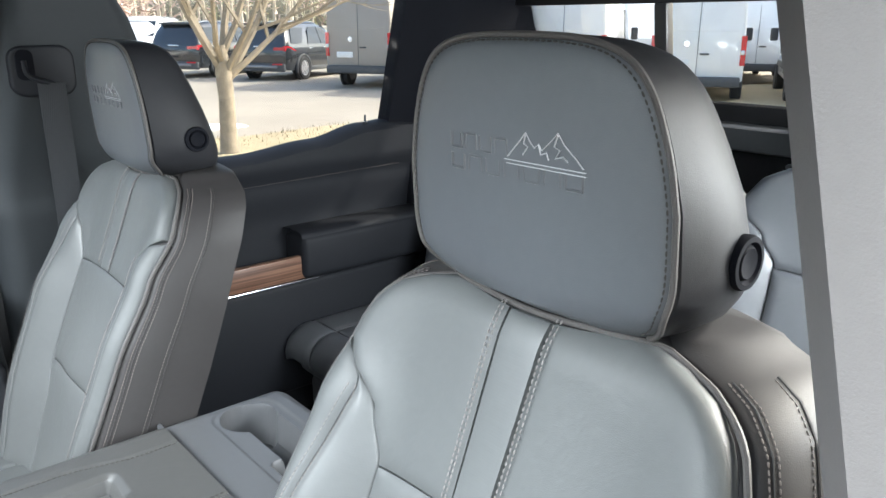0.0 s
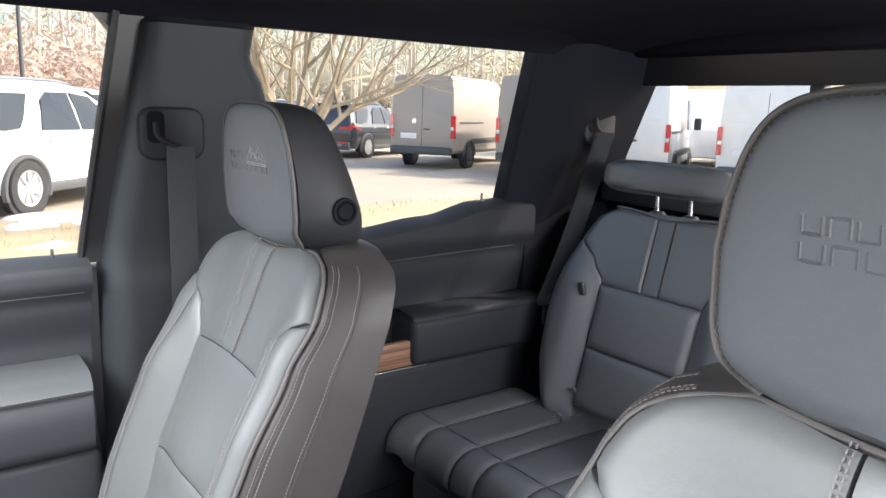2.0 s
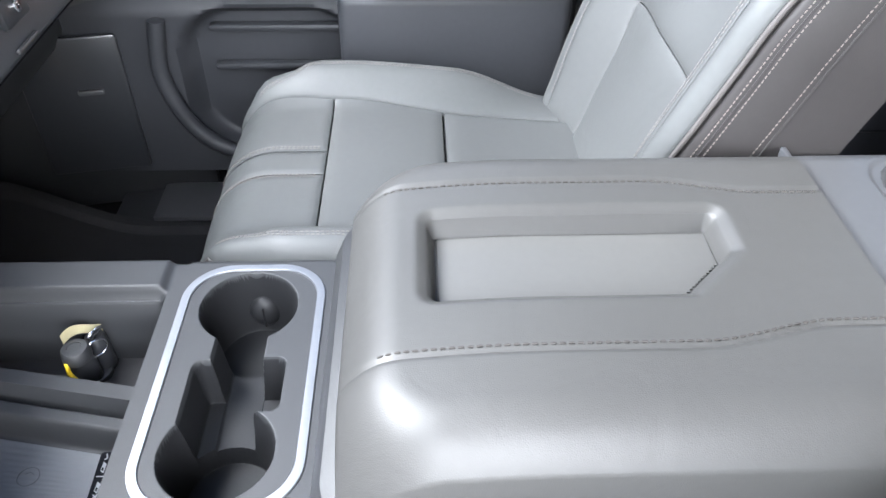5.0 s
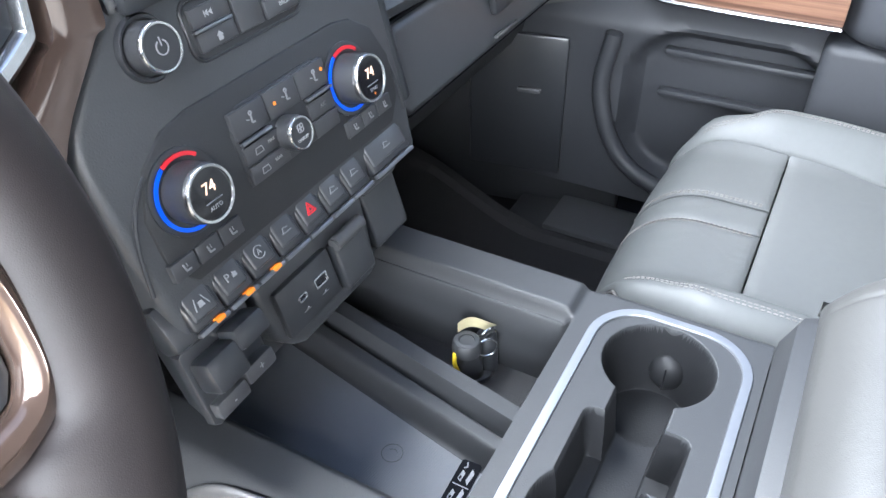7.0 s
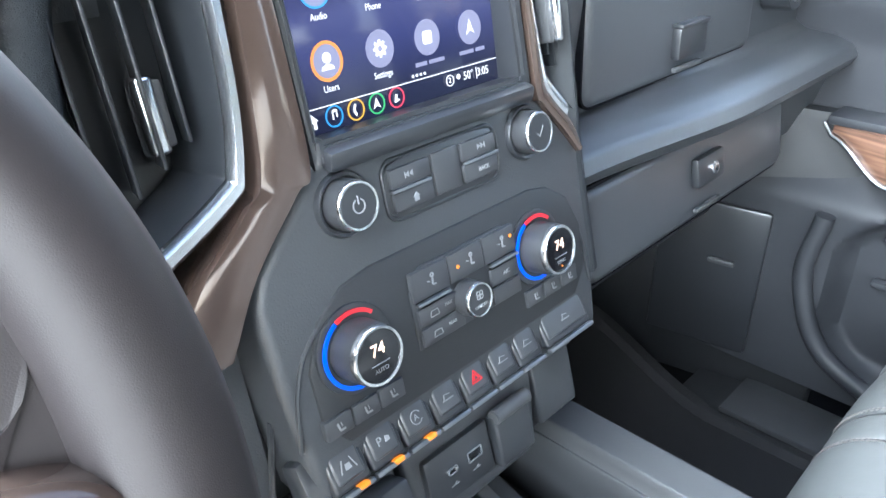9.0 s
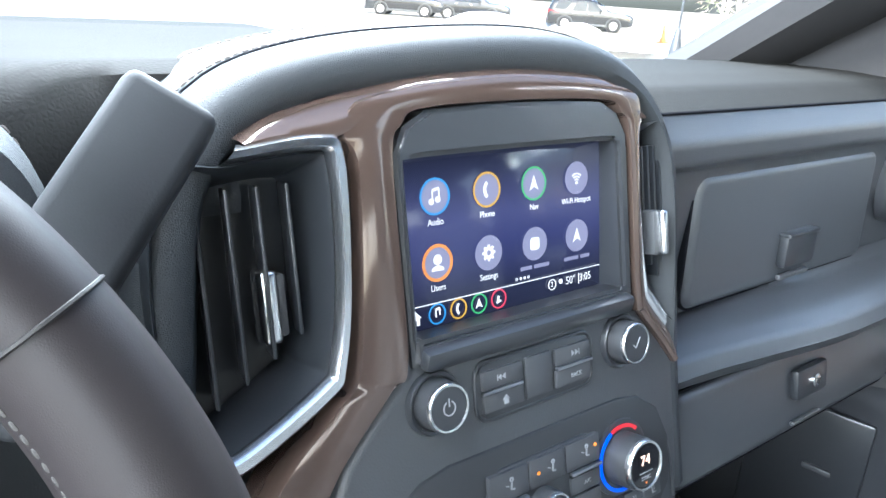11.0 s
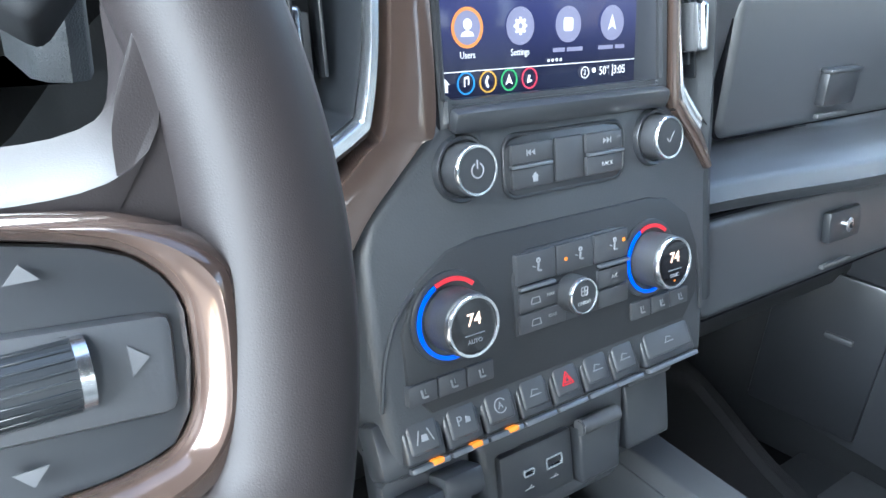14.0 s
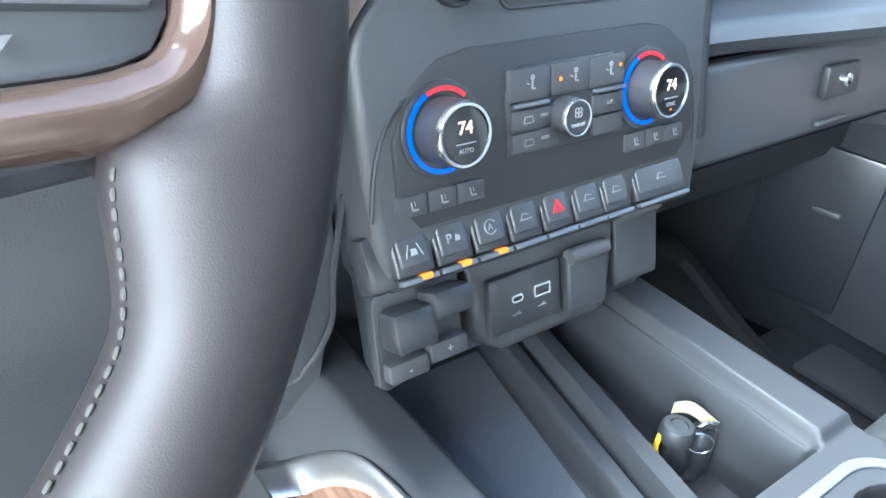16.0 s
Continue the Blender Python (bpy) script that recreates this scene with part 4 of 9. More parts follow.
part("home_sign", poly([(-0.002, -0.003), (0.002, -0.003), (0.002, 0), (-0.002, 0)], 0.0003, flat(-0.031, -0.0043, V(0.7795)), bm), ICON, aud)

# raised rims round the climate zone and the audio keys
zone = smooth_path([(x, -0.0004, V(z)) for x, z in ((-0.152, 0.663), (-0.146, 0.695), (-0.134, 0.718), (-0.112, 0.733), (-0.071, 0.742), (-0.003, 0.745), (0.077, 0.742), (0.109, 0.732), (0.129, 0.713), (0.138, 0.684), (0.141, 0.655))], 80)
part("climate_rim", tube(zone, 0.0016, 8), PLASTIC_SMOOTH, stack, "raised rim round the climate controls")
arim = [(x, -0.0004, V(z)) for x, z in rrect(0.106, 0.037, 0.009, 6, 0.0, 0.787)]
part("audio_rim", tube(arim, 0.0014, 8, closed=True), PLASTIC_SMOOTH, aud)

# climate keys and fan knob
cli = new("climate_keys")
cli.parent = stack
part("key_well", prism(mirror([(0.052, V(0.682)), (0.053, V(0.72)), (0.048, V(0.732)), (0.04, V(0.736))]), 0.012, 0.0015, m=pose(0, -0.0042, 0)), PLASTIC_SMOOTH, cli)
for x in (-0.0345, 0, 0.0345):
    key(x, 0.7245, 0.0335, 0.020, lift=0.0062, parent=cli)
for x in (-0.030, 0.036):
    for z in (0.7035, 0.6895):
        key(x, z, 0.040 if x < 0 else 0.030, 0.0128, lift=0.0062, parent=cli)
part("silver_bar", rbox(0.030, 0.004, 0.0024, 0.0008, pose(-0.035, -0.0066, V(0.7128))), SILVER, cli)
part("silver_bar", rbox(0.030, 0.004, 0.0024, 0.0008, pose(0.036, -0.0066, V(0.7128))), SILVER, cli)
k = knob(-0.005, 0.701, 0.0128, 0.018, parent=cli)
lettering("ON/OFF", 0.0034, ICON, k, flat(0, -0.0182, -0.0045), "lettering", 0.0002)
bm = None
for a in (45, 135, 225, 315):
    bm = arc(0.0016, 0, 360, 0.0006, flat(0.0019 * math.cos(radians(a)), -0.0182, 0.0035 + 0.0019 * math.sin(radians(a))), 10, bm)
part("fan_sign", bm, ICON, k)
lettering("A/C", 0.0042, ICON_DIM, cli, flat(0.037, -0.0066, V(0.7035)), "lettering", 0.0002)
lettering("MAX", 0.0032, ICON_DIM, cli, flat(-0.0235, -0.0066, V(0.7045)), "lettering", 0.0002)
lettering("REAR", 0.0032, ICON_DIM, cli, flat(-0.0225, -0.0066, V(0.6905)), "lettering", 0.0002)
for x, z in ((-0.0345, 0.7245), (0.003, 0.7245), (0.036, 0.7245)):
    mm = flat(x, -0.0067, V(z))
    bm = arc(0.0012, 0, 360, 0.0012, Matrix.Translation((0, 0, 0)) @ mm @ Matrix.Translation((0.001, 0.004, 0)), 10)
    bm = bar(0.001, 0.002, 0.0005, -0.0025, 0.0014, mm, bm)
    bm = bar(0.0005, -0.0025, 0.0035, -0.003, 0.0012, mm, bm)
    part("airflow_sign", bar(-0.004, 0.001, -0.0015, 0.0, 0.0008, mm, bm), ICON, cli)
for x in (-0.0095, 0.046):
    part("lamp", arc(0.0007, 0, 360, 0.0014, flat(x, -0.0067, V(0.7245 if x < 0 else 0.727)), 10), AMBER, cli, "amber indicator lamp")
for z in (0.7035, 0.6895):
    mm = flat(-0.037, -0.0067, V(z))
    bm = bar(-0.004, -0.002, 0.004, -0.002, 0.0006, mm)
    bm = bar(-0.004, -0.002, -0.003, 0.002, 0.0006, mm, bm)
    bm = bar(0.004, -0.002, 0.003, 0.002, 0.0006, mm, bm)
    part("defrost_sign", bar(-0.003, 0.002, 0.003, 0.002, 0.0006, mm, bm), ICON_DIM, cli)

# seat heating keys under both dials
for x0 in (-0.104, 0.088):
    for i in range(3):
        x = x0 + (i - 1) * 0.0215
        key(x, 0.668 if x0 < 0 else 0.672, 0.0205, 0.013, name="seat_heat_key", lift=0.005)
        mm = flat(x, -0.0056, V(0.668 if x0 < 0 else 0.672))
        bm = bar(-0.002, 0.003, -0.001, -0.002, 0.0012, mm)
        bm = bar(-0.001, -0.002, 0.003, -0.0022, 0.0012, mm, bm)
        part("heat_sign", bar(0.0005, 0.003, 0.001, 0.0, 0.0005, mm, bm), ICON_DIM, stack)

# row of piano keys, leaning back
row = new("switch_row")
row.parent = stack
tagged(row, "row of grey piano switches with silver edge")
row.matrix_basis = pose(0, 0.006, V(0.635), -20)
part("row_bed", rbox(0.290, 0.022, 0.036, 0.005, pose(-0.010, 0.009, 0.0)), PLASTIC_SMOOTH, row)
xs = [-0.1265 + 0.0295 * i for i in range(7)]
ws = [0.0275] * 7
xs[6] -= 0.001
xs.append(0.0985)
ws.append(0.057)
for i, (x, w) in enumerate(zip(xs, ws)):
    part("switch", rbox(w, 0.012, 0.028, 0.0022, pose(x, -0.0036, 0.002), 3), PLASTIC_SMOOTH, row)
    part("switch_pad", rbox(w - 0.0056, 0.006, 0.0205, 0.0024, pose(x, -0.0078, 0.0032), 3), TOGGLE, row)
    part("silver_edge", rbox(w, 0.0055, 0.0035, 0.0010, pose(x, -0.009, -0.0145)), SILVER, row)
    if i < 3:
        part("lamp", rbox(0.0085, 0.0055, 0.0036, 0.001, pose(x + 0.005, -0.0094, -0.0138)), AMBER, row, "lit amber lamp")
    mm = Matrix.Translation((x, -0.0109, 0.0032)) @ Matrix.Rotation(radians(90), 4, "X")
    if i == 0:
        bm = bar(-0.006, -0.004, -0.003, 0.004, 0.0007, mm)
        bm = bar(0.006, -0.004, 0.003, 0.004, 0.0007, mm, bm)
        part("sign", poly([(-0.0025, -0.003), (0.0025, -0.003), (0.0018, 0.001), (-0.0018, 0.001)], 0.0003, mm, bm), ICON, row)
    elif i == 1:
        lettering("P", 0.0085, ICON, row, mm @ Matrix.Translation((-0.003, 0, 0)), "lettering", 0.0002)
        part("sign", poly([(0.001, -0.002), (0.005, -0.002), (0.005, 0.001), (0.002, 0.002)], 0.0003, mm), ICON, row)
    elif i == 2:
        lettering("A", 0.0062, ICON, row, mm, "lettering", 0.0002)
        part("sign", arc(0.0046, 30, 330, 0.0007, mm, 20), ICON, row)
    elif i == 4:
        bm = bar(-0.005, -0.0035, 0.005, -0.0035, 0.0009, mm)
        bm = bar(-0.005, -0.0035, 0, 0.005, 0.0009, mm, bm)
        bm = bar(0.005, -0.0035, 0, 0.005, 0.0009, mm, bm)
        bm = bar(-0.0026, -0.002, 0.0026, -0.002, 0.0007, mm, bm)
        bm = bar(-0.0026, -0.002, 0, 0.0022, 0.0007, mm, bm)
        part("hazard_sign", bar(0.0026, -0.002, 0, 0.0022, 0.0007, mm, bm), RED, row, "red warning triangle")
    else:
        bm = bar(-0.005, -0.002, 0.005, -0.002, 0.0009, mm)
        bm = bar(-0.004, -0.002, -0.002, 0.002, 0.0007, mm, bm)
        part("sign", bar(-0.002, 0.002, 0.003, 0.001, 0.0007, mm, bm), ICON_DIM, row)

# socket pod, trailer brake switch and socket covers below the row
LM = pose(0, 0.018, V(0.585), -3)
pod = new("socket_pod")
pod.parent = stack
pod.matrix_basis = LM
pod_out = [(-0.082, 0.034), (-0.076, -0.020), (-0.060, -0.036), (-0.050, -0.041), (0.044, -0.041), (0.054, -0.036), (0.060, 0.0), (0.064, 0.034)]
part("pod_body", prism(pod_out, 0.05, 0.008, 3, m=pose(0, -0.012, 0)), PLASTIC_SOFT, pod)
part("socket_plate", rbox(0.066, 0.008, 0.042, 0.003, pose(-0.034, -0.0135, -0.004)), PLASTIC_SMOOTH, pod)
for x, w, h, r in ((-0.0435, 0.0105, 0.0058, 0.0028), (-0.0205, 0.0155, 0.0088, 0.0012)):
    o = rrect(w, h, r, 4, x, -0.001)
    i_ = rrect(w - 0.0028, h - 0.0028, max(0.0004, r - 0.0014), 4, x, -0.001)
    part("socket_rim", strip(o, i_, -0.0188, -0.016), CHROME, pod, "silver socket rim")
    part("socket_hole", prism(i_, 0.002, 0, m=pose(0, -0.0178, 0)), GLOSS, pod)
    mm = flat(x, -0.0176, -0.013)
    bm = bar(-0.004, 0, 0.004, 0, 0.0005, mm)
    part("trident_sign", bar(-0.001, 0, 0.002, 0.002, 0.0005, mm, bm), ICON_DIM, pod)


def socket_cover(x, y, z, w, h, parent):
    c = new("socket_cover")
    c.parent = parent
    c.location = (x, y, z)
    tagged(c, "hinged black socket cover")
    part("flap", prism([(-w / 2 * 0.93, -h / 2), (w / 2 * 0.93, -h / 2), (w / 2, -h / 2 + 0.006), (w / 2, h / 2 - 0.008), (-w / 2, h / 2 - 0.008), (-w / 2, -h / 2 + 0.006)], 0.018, 0.003, 3, m=pose(0, -0.010, 0)), PLASTIC_SMOOTH, c)
    bm = bmesh.new()
    bmesh.ops.create_cone(bm, cap_ends=True, segments=16, radius1=0.006, radius2=0.006, depth=w * 0.98, matrix=pose(0, -0.009, h / 2 - 0.007, 0, 90, 0))
    bmesh.ops.bevel(bm, geom=[e for e in bm.edges if e.calc_face_angle(0) > 1], offset=0.001, segments=2, affect="EDGES")
    part("hinge", bm, PLASTIC_GREY, c)


socket_cover(0.022, -0.012, -0.002, 0.040, 0.050, pod)
socket_cover(0.086, -0.002, 0.006, 0.050, 0.064, pod)
brk = new("trailer_brake_switch")
brk.parent = stack
brk.matrix_basis = pose(-0.122, 0.010, V(0.592), -3)
tagged(brk, "black trailer brake paddle switch")
part("housing", loft([[(x, y, z) for x, z in o] for o, y in (
    ([(-0.024, 0.034), (0.036, 0.036), (0.036, -0.016), (0.028, -0.026), (-0.014, -0.034), (-0.022, -0.032)], 0.030),
    ([(-0.032, 0.034), (0.036, 0.036), (0.036, -0.018), (0.030, -0.028), (-0.018, -0.037), (-0.030, -0.036)], 0.002),
    ([(-0.031, 0.032), (0.034, 0.034), (0.034, -0.017), (0.028, -0.027), (-0.017, -0.036), (-0.029, -0.035)], -0.004))]), VENT_BLACK, brk, "moulded black switch housing")
part("plate", prism([(-0.033, 0.024), (-0.033, -0.034), (-0.028, -0.038), (0.026, -0.028), (0.031, -0.023), (0.031, 0.028), (0.027, 0.031), (-0.028, 0.028)][::-1], 0.008, 0.002, 2, m=pose(0, -0.0085, 0)), PLASTIC_SMOOTH, brk)
part("paddle", rbox(0.030, 0.024, 0.026, 0.004, pose(-0.014, -0.016, 0.004, -8)), PLASTIC_SMOOTH, brk)
part("paddle", rbox(0.030, 0.022, 0.018, 0.004, pose(0.014, -0.018, 0.014, -10)), PLASTIC_SMOOTH, brk)
part("key", rbox(0.029, 0.012, 0.013, 0.002, pose(-0.0155, -0.011, -0.024)), BUTTON, brk)
part("key", rbox(0.029, 0.012, 0.013, 0.002, pose(0.0150, -0.011, -0.020)), BUTTON, brk)
lettering("+", 0.009, ICON, brk, flat(0.015, -0.0173, -0.020), "lettering", 0.0002)
lettering("-", 0.009, ICON, brk, flat(-0.0155, -0.0173, -0.024), "lettering", 0.0002)

# ---- touch screen ----
SCR = pose(0, 0.709, 0.8765, -10)
screen = thing("touch_screen", "lit navy touch screen with eight round icons in two rows", "display", m=SCR)
SCREEN = bpy.data.materials.new("screen_navy")
SCREEN.use_nodes = True
_t = SCREEN.node_tree
_b = _t.nodes["Principled BSDF"]
_b.inputs["Base Color"].default_value = (0.004, 0.004, 0.008, 1)
_b.inputs["Roughness"].default_value = 0.12
_b.inputs["Emission Strength"].default_value = 0.26
_co = _t.nodes.new("ShaderNodeTexCoord")
_sp = _t.nodes.new("ShaderNodeSeparateXYZ")
_t.links.new(_co.outputs["Object"], _sp.inputs[0])
_mr = _t.nodes.new("ShaderNodeMapRange")
_mr.inputs[1].default_value, _mr.inputs[2].default_value = -0.054, 0.054
_t.links.new(_sp.outputs["Z"], _mr.inputs[0])
_cr = _t.nodes.new("ShaderNodeValToRGB")
_e = _cr.color_ramp.elements
_e[0].position, _e[0].color = 0.0, (0.010, 0.012, 0.028, 1)
_e[1].position, _e[1].color = 1.0, (0.010, 0.012, 0.025, 1)
for _p, _c in ((0.16, (0.012, 0.015, 0.04, 1)), (0.45, (0.03, 0.036, 0.12, 1)), (0.62, (0.05, 0.056, 0.15, 1)), (0.86, (0.022, 0.026, 0.06, 1))):
    _n = _e.new(_p)
    _n.color = _c
_t.links.new(_mr.outputs[0], _cr.inputs[0])
_t.links.new(_cr.outputs[0], _b.inputs["Emission Color"])


def glow(name, c, s=0.17):
    return mat(name, tuple(x * 0.15 for x in c), 0.3, emit=c, estr=s, vary=0.02, fine=0.01)


G_WHITE, G_LILAC = glow("pixel_white", (0.85, 0.85, 0.9), 0.22), glow("pixel_lilac", (0.34, 0.34, 0.52), 0.13)
G_BLUE, G_ORANGE, G_GREEN, G_RED2, G_YEL = glow("pixel_blue", (0.05, 0.32, 0.75)), glow("pixel_orange", (0.9, 0.32, 0.08)), glow("pixel_green", (0.08, 0.5, 0.18)), glow("pixel_red", (0.8, 0.06, 0.12)), glow("pixel_amber", (0.75, 0.42, 0.06))
part("panel", rbox(0.190, 0.004, 0.110, 0.0008, pose(0, 0.0022, 0)), SCREEN, screen, "glowing navy panel")


def on_screen(x, z, up=0.0):
    return Matrix.Translation((x, -0.0003 - up, z)) @ Matrix.Rotation(radians(90), 4, "X")


def disc(r, m, n=36, d=0.0002):
    return poly([(r * math.cos(2 * math.pi * i / n), r * math.sin(2 * math.pi * i / n)) for i in range(n)], d, m)


CAPTION_BARS = {6: ((-0.0135, -0.0030), (-0.0010, 0.0135)), 7: ((-0.0130, 0.0015), (0.0035, 0.0130))}
icons = [("Audio", G_BLUE), ("Phone", G_YEL), ("Nav", G_GREEN), ("Wi-Fi Hotspot", G_LILAC), ("Users", G_ORANGE), ("Settings", G_LILAC), ("", G_LILAC), ("", G_LILAC)]
for i, (word, col) in enumerate(icons):
    x, z = -0.0620 + 0.0415 * (i % 4), 0.0285 if i < 4 else -0.0125
    ic = new("icon")
    ic.parent = screen
    ic.location = (x, 0, z)
    R = 0.0108
    part("disc", disc(R, on_screen(0, 0)), G_LILAC, ic)
    part("ring", arc(R, 0, 360, 0.0013 if i not in (4,) else 0.002, on_screen(0, 0, 0.0003), 36, d=0.0002), col, ic)
    mm = on_screen(0, 0, 0.0003)
    if i == 0:
        bm = bar(-0.002, -0.003, -0.002, 0.004, 0.0008, mm)
        bm = bar(0.003, -0.002, 0.003, 0.005, 0.0008, mm, bm)
        bm = bar(-0.002, 0.0038, 0.003, 0.0048, 0.0016, mm, bm)
        bm = arc(0.001, 0, 360, 0.002, mm @ Matrix.Translation((-0.003, -0.003, 0)), 10, bm)
        bm = arc(0.001, 0, 360, 0.002, mm @ Matrix.Translation((0.002, -0.002, 0)), 10, bm)
    elif i == 1:
        bm = arc(0.006, 130, 230, 0.0022, mm @ Matrix.Translation((0.004, 0, 0)), 12)
    elif i in (2, 7):
        bm = poly([(0, 0.0055), (0.004, -0.0045), (0, -0.002)], 0.0002, mm)
        bm = poly([(0, 0.0055), (0, -0.002), (-0.004, -0.0045)], 0.0002, mm, bm)
    elif i == 3:
        bm = None
        for r in (0.0025, 0.0045, 0.0065):
            bm = arc(r, 50, 130, 0.0010, mm @ Matrix.Translation((0, -0.0035, 0)), 10, bm)
        bm = arc(0.0006, 0, 360, 0.0012, mm @ Matrix.Translation((0, -0.0035, 0)), 8, bm)
    elif i == 4:
        bm = arc(0.0016, 0, 360, 0.0032, mm @ Matrix.Translation((0, 0.002, 0)), 16)
        bm = poly([(-0.005, -0.005), (0.005, -0.005), (0.004, -0.0028), (0.001, -0.0016), (-0.001, -0.0016), (-0.004, -0.0028)], 0.0002, mm, bm)
    elif i == 5:
        bm = arc(0.0030, 0, 360, 0.0022, mm, 24)
        for a in range(0, 360, 45):
            bm = bar(0.0035 * math.cos(radians(a)), 0.0035 * math.sin(radians(a)), 0.0054 * math.cos(radians(a)), 0.0054 * math.sin(radians(a)), 0.0016, mm, bm)
    else:
        bm = poly(rrect(0.0085, 0.0085, 0.002), 0.0002, mm)
    part("glyph", bm, G_WHITE, ic)
    if word:
        lettering(word, 0.0058, G_WHITE, ic, on_screen(0, -0.0158, 0.0002), "lettering", 0.0001).scale = (0.86, 1, 1)
    for x0, x1 in CAPTION_BARS.get(i, ()):
        part("caption_bar", bar(x0, -0.0158, x1, -0.0158, 0.0026, on_screen(0, 0, 0.0002), d=0.0001), G_LILAC, ic)
part("rule", bar(-0.086, -0.0375, 0.086, -0.0375, 0.0006, on_screen(0, 0, 0.0003)), G_WHITE, screen)
for i in range(4):
    part("page_dot", arc(0.0005 if i == 1 else 0.0008, 0, 360, 0.0010 if i == 1 else 0.0004, on_screen(0.0035 + 0.0036 * i, -0.0345, 0.0003), 10), G_WHITE, screen)
lettering("50°  3:05", 0.0080, G_WHITE, screen, on_screen(0.064, -0.0440, 0.0003), "lettering", 0.0001).scale = (0.9, 1, 1)
part("divider", bar(0.0640, -0.048, 0.0640, -0.040, 0.0005, on_screen(0, 0, 0.0003)), G_WHITE, screen)
part("pin_sign", arc(0.0012, 0, 360, 0.0012, on_screen(0.0455, -0.043, 0.0003), 12), G_WHITE, screen)
part("badge", arc(0.0036, 0, 360, 0.0006, on_screen(0.0370, -0.0440, 0.0003), 20), G_WHITE, screen)
lettering("2", 0.0052, G_WHITE, screen, on_screen(0.0370, -0.0440, 0.0003), "lettering", 0.0001)
bm = poly([(-0.005, 0.0), (0.005, 0.0), (0, 0.005)], 0.0002, on_screen(-0.081, -0.0445, 0.0003))
part("home_sign", poly([(-0.0035, -0.0045), (-0.0012, -0.0045), (-0.0012, -0.001), (0.0012, -0.001), (0.0012, -0.0045), (0.0035, -0.0045), (0.0035, 0), (-0.0035, 0)], 0.0002, on_screen(-0.081, -0.0445, 0.0003), bm), G_WHITE, screen)
for i, c in enumerate((G_BLUE, G_YEL, G_GREEN, G_RED2)):
    x = -0.0640 + 0.0170 * i
    part("shortcut_ring", arc(0.0062, 0, 360, 0.0010, on_screen(x, -0.0445, 0.0003), 28), c, screen)
    mm = on_screen(x, -0.0445, 0.0003)
    if i == 0:
        bm = bar(-0.001, -0.002, -0.001, 0.003, 0.0008, mm)
        bm = bar(-0.001, 0.003, 0.002, 0.0035, 0.0014, mm, bm)
        bm = bar(0.002, -0.001, 0.002, 0.0035, 0.0008, mm, bm)
    elif i == 1:
        bm = arc(0.0042, 130, 230, 0.0016, mm @ Matrix.Translation((0.003, 0, 0)), 10)
    elif i == 2:
        bm = poly([(0, 0.0038), (0.003, -0.003), (0, -0.0015)], 0.0002, mm)
        bm = poly([(0, 0.0038), (0, -0.0015), (-0.003, -0.003)], 0.0002, mm, bm)
    else:
        bm = bar(-0.001, -0.002, 0.0, 0.002, 0.0018, mm)
        bm = bar(-0.002, -0.0025, 0.002, -0.0015, 0.0012, mm, bm)
    part("shortcut_glyph", bm, G_WHITE, screen)

# dash body: padded upper, two glove boxes, ledge
PASS = [(1.12, 0.945), (1.00, 0.955), (0.86, 0.957), (0.79, 0.953), (0.752, 0.938), (0.736, 0.912), (0.737, 0.894), (0.745, 0.886), (0.752, 0.800), (0.750, 0.752), (0.735, 0.742), (0.690, 0.737), (0.668, 0.728), (0.660, 0.714), (0.668, 0.700), (0.690, 0.690), (0.704, 0.640), (0.720, 0.598), (0.760, 0.565), (0.90, 0.545), (1.05, 0.54)]


def dash_side(name, x0, x1, first, last):
    n = 26
    def f(u, v):
        x = x0 + (x1 - x0) * u
        i = first + v * (last - first)
        k = min(int(i), len(PASS) - 2)
        y = PASS[k][0] + (PASS[k + 1][0] - PASS[k][0]) * (i - k)
        z = PASS[k][1] + (PASS[k + 1][1] - PASS[k][1]) * (i - k)
        e = abs(x) / 0.86
        return (x, y + (0.030 * (1 - sstep(0.18, 0.5, abs(x))) if 0.59 < z < 0.745 and y < 0.78 else 0.0), z)
    return grid(f, n, (last - first) * 4 + 1)


dash = thing("dashboard", "black soft-touch dashboard with two glove boxes and stitched top pad", "dashboard")
END = len(PASS) - 1
DASH_TOP = mat("dash_top_grained", (0.010, 0.0099, 0.0095), 0.78, spec=0.08, bump=0.6, bscale=330, bkind="leather", dist=0.0006)
# passenger side takes the sheen-lightened black, driver side the plain one
part("passenger_pad", dash_side("d", 0.140, 0.86, 4, END), DASH_SHEEN, dash, "padded passenger dash panel")
part("driver_pad", dash_side("d", -0.86, -0.175, 4, END), PLASTIC_SOFT, dash)
part("top_pad", dash_side("d", 0.140, 0.86, 0, 4), DASH_TOP, dash, "grained dash top")
part("top_pad", dash_side("d", -0.86, -0.175, 0, 4), DASH_TOP, dash, "grained dash top")
part("top_seam", tube([(0.175 + 0.68 * i / 12, 0.7505, 0.9372) for i in range(13)], 0.0016, 6), PILLAR, dash)
# padded arch over the stack
AR = [(-0.262, 0.66), (-0.255, 0.72), (-0.243, 0.80), (-0.231, 0.88), (-0.223, 0.92), (-0.206, 0.946), (-0.180, 0.966), (-0.14, 0.978), (-0.08, 0.986), (0, 0.990), (0.06, 0.987), (0.104, 0.975), (0.134, 0.953), (0.152, 0.922), (0.157, 0.88), (0.152, 0.80), (0.150, 0.73), (0.152, 0.66)]
arp = smooth_path([(x, 0, z) for x, z in AR], 90)


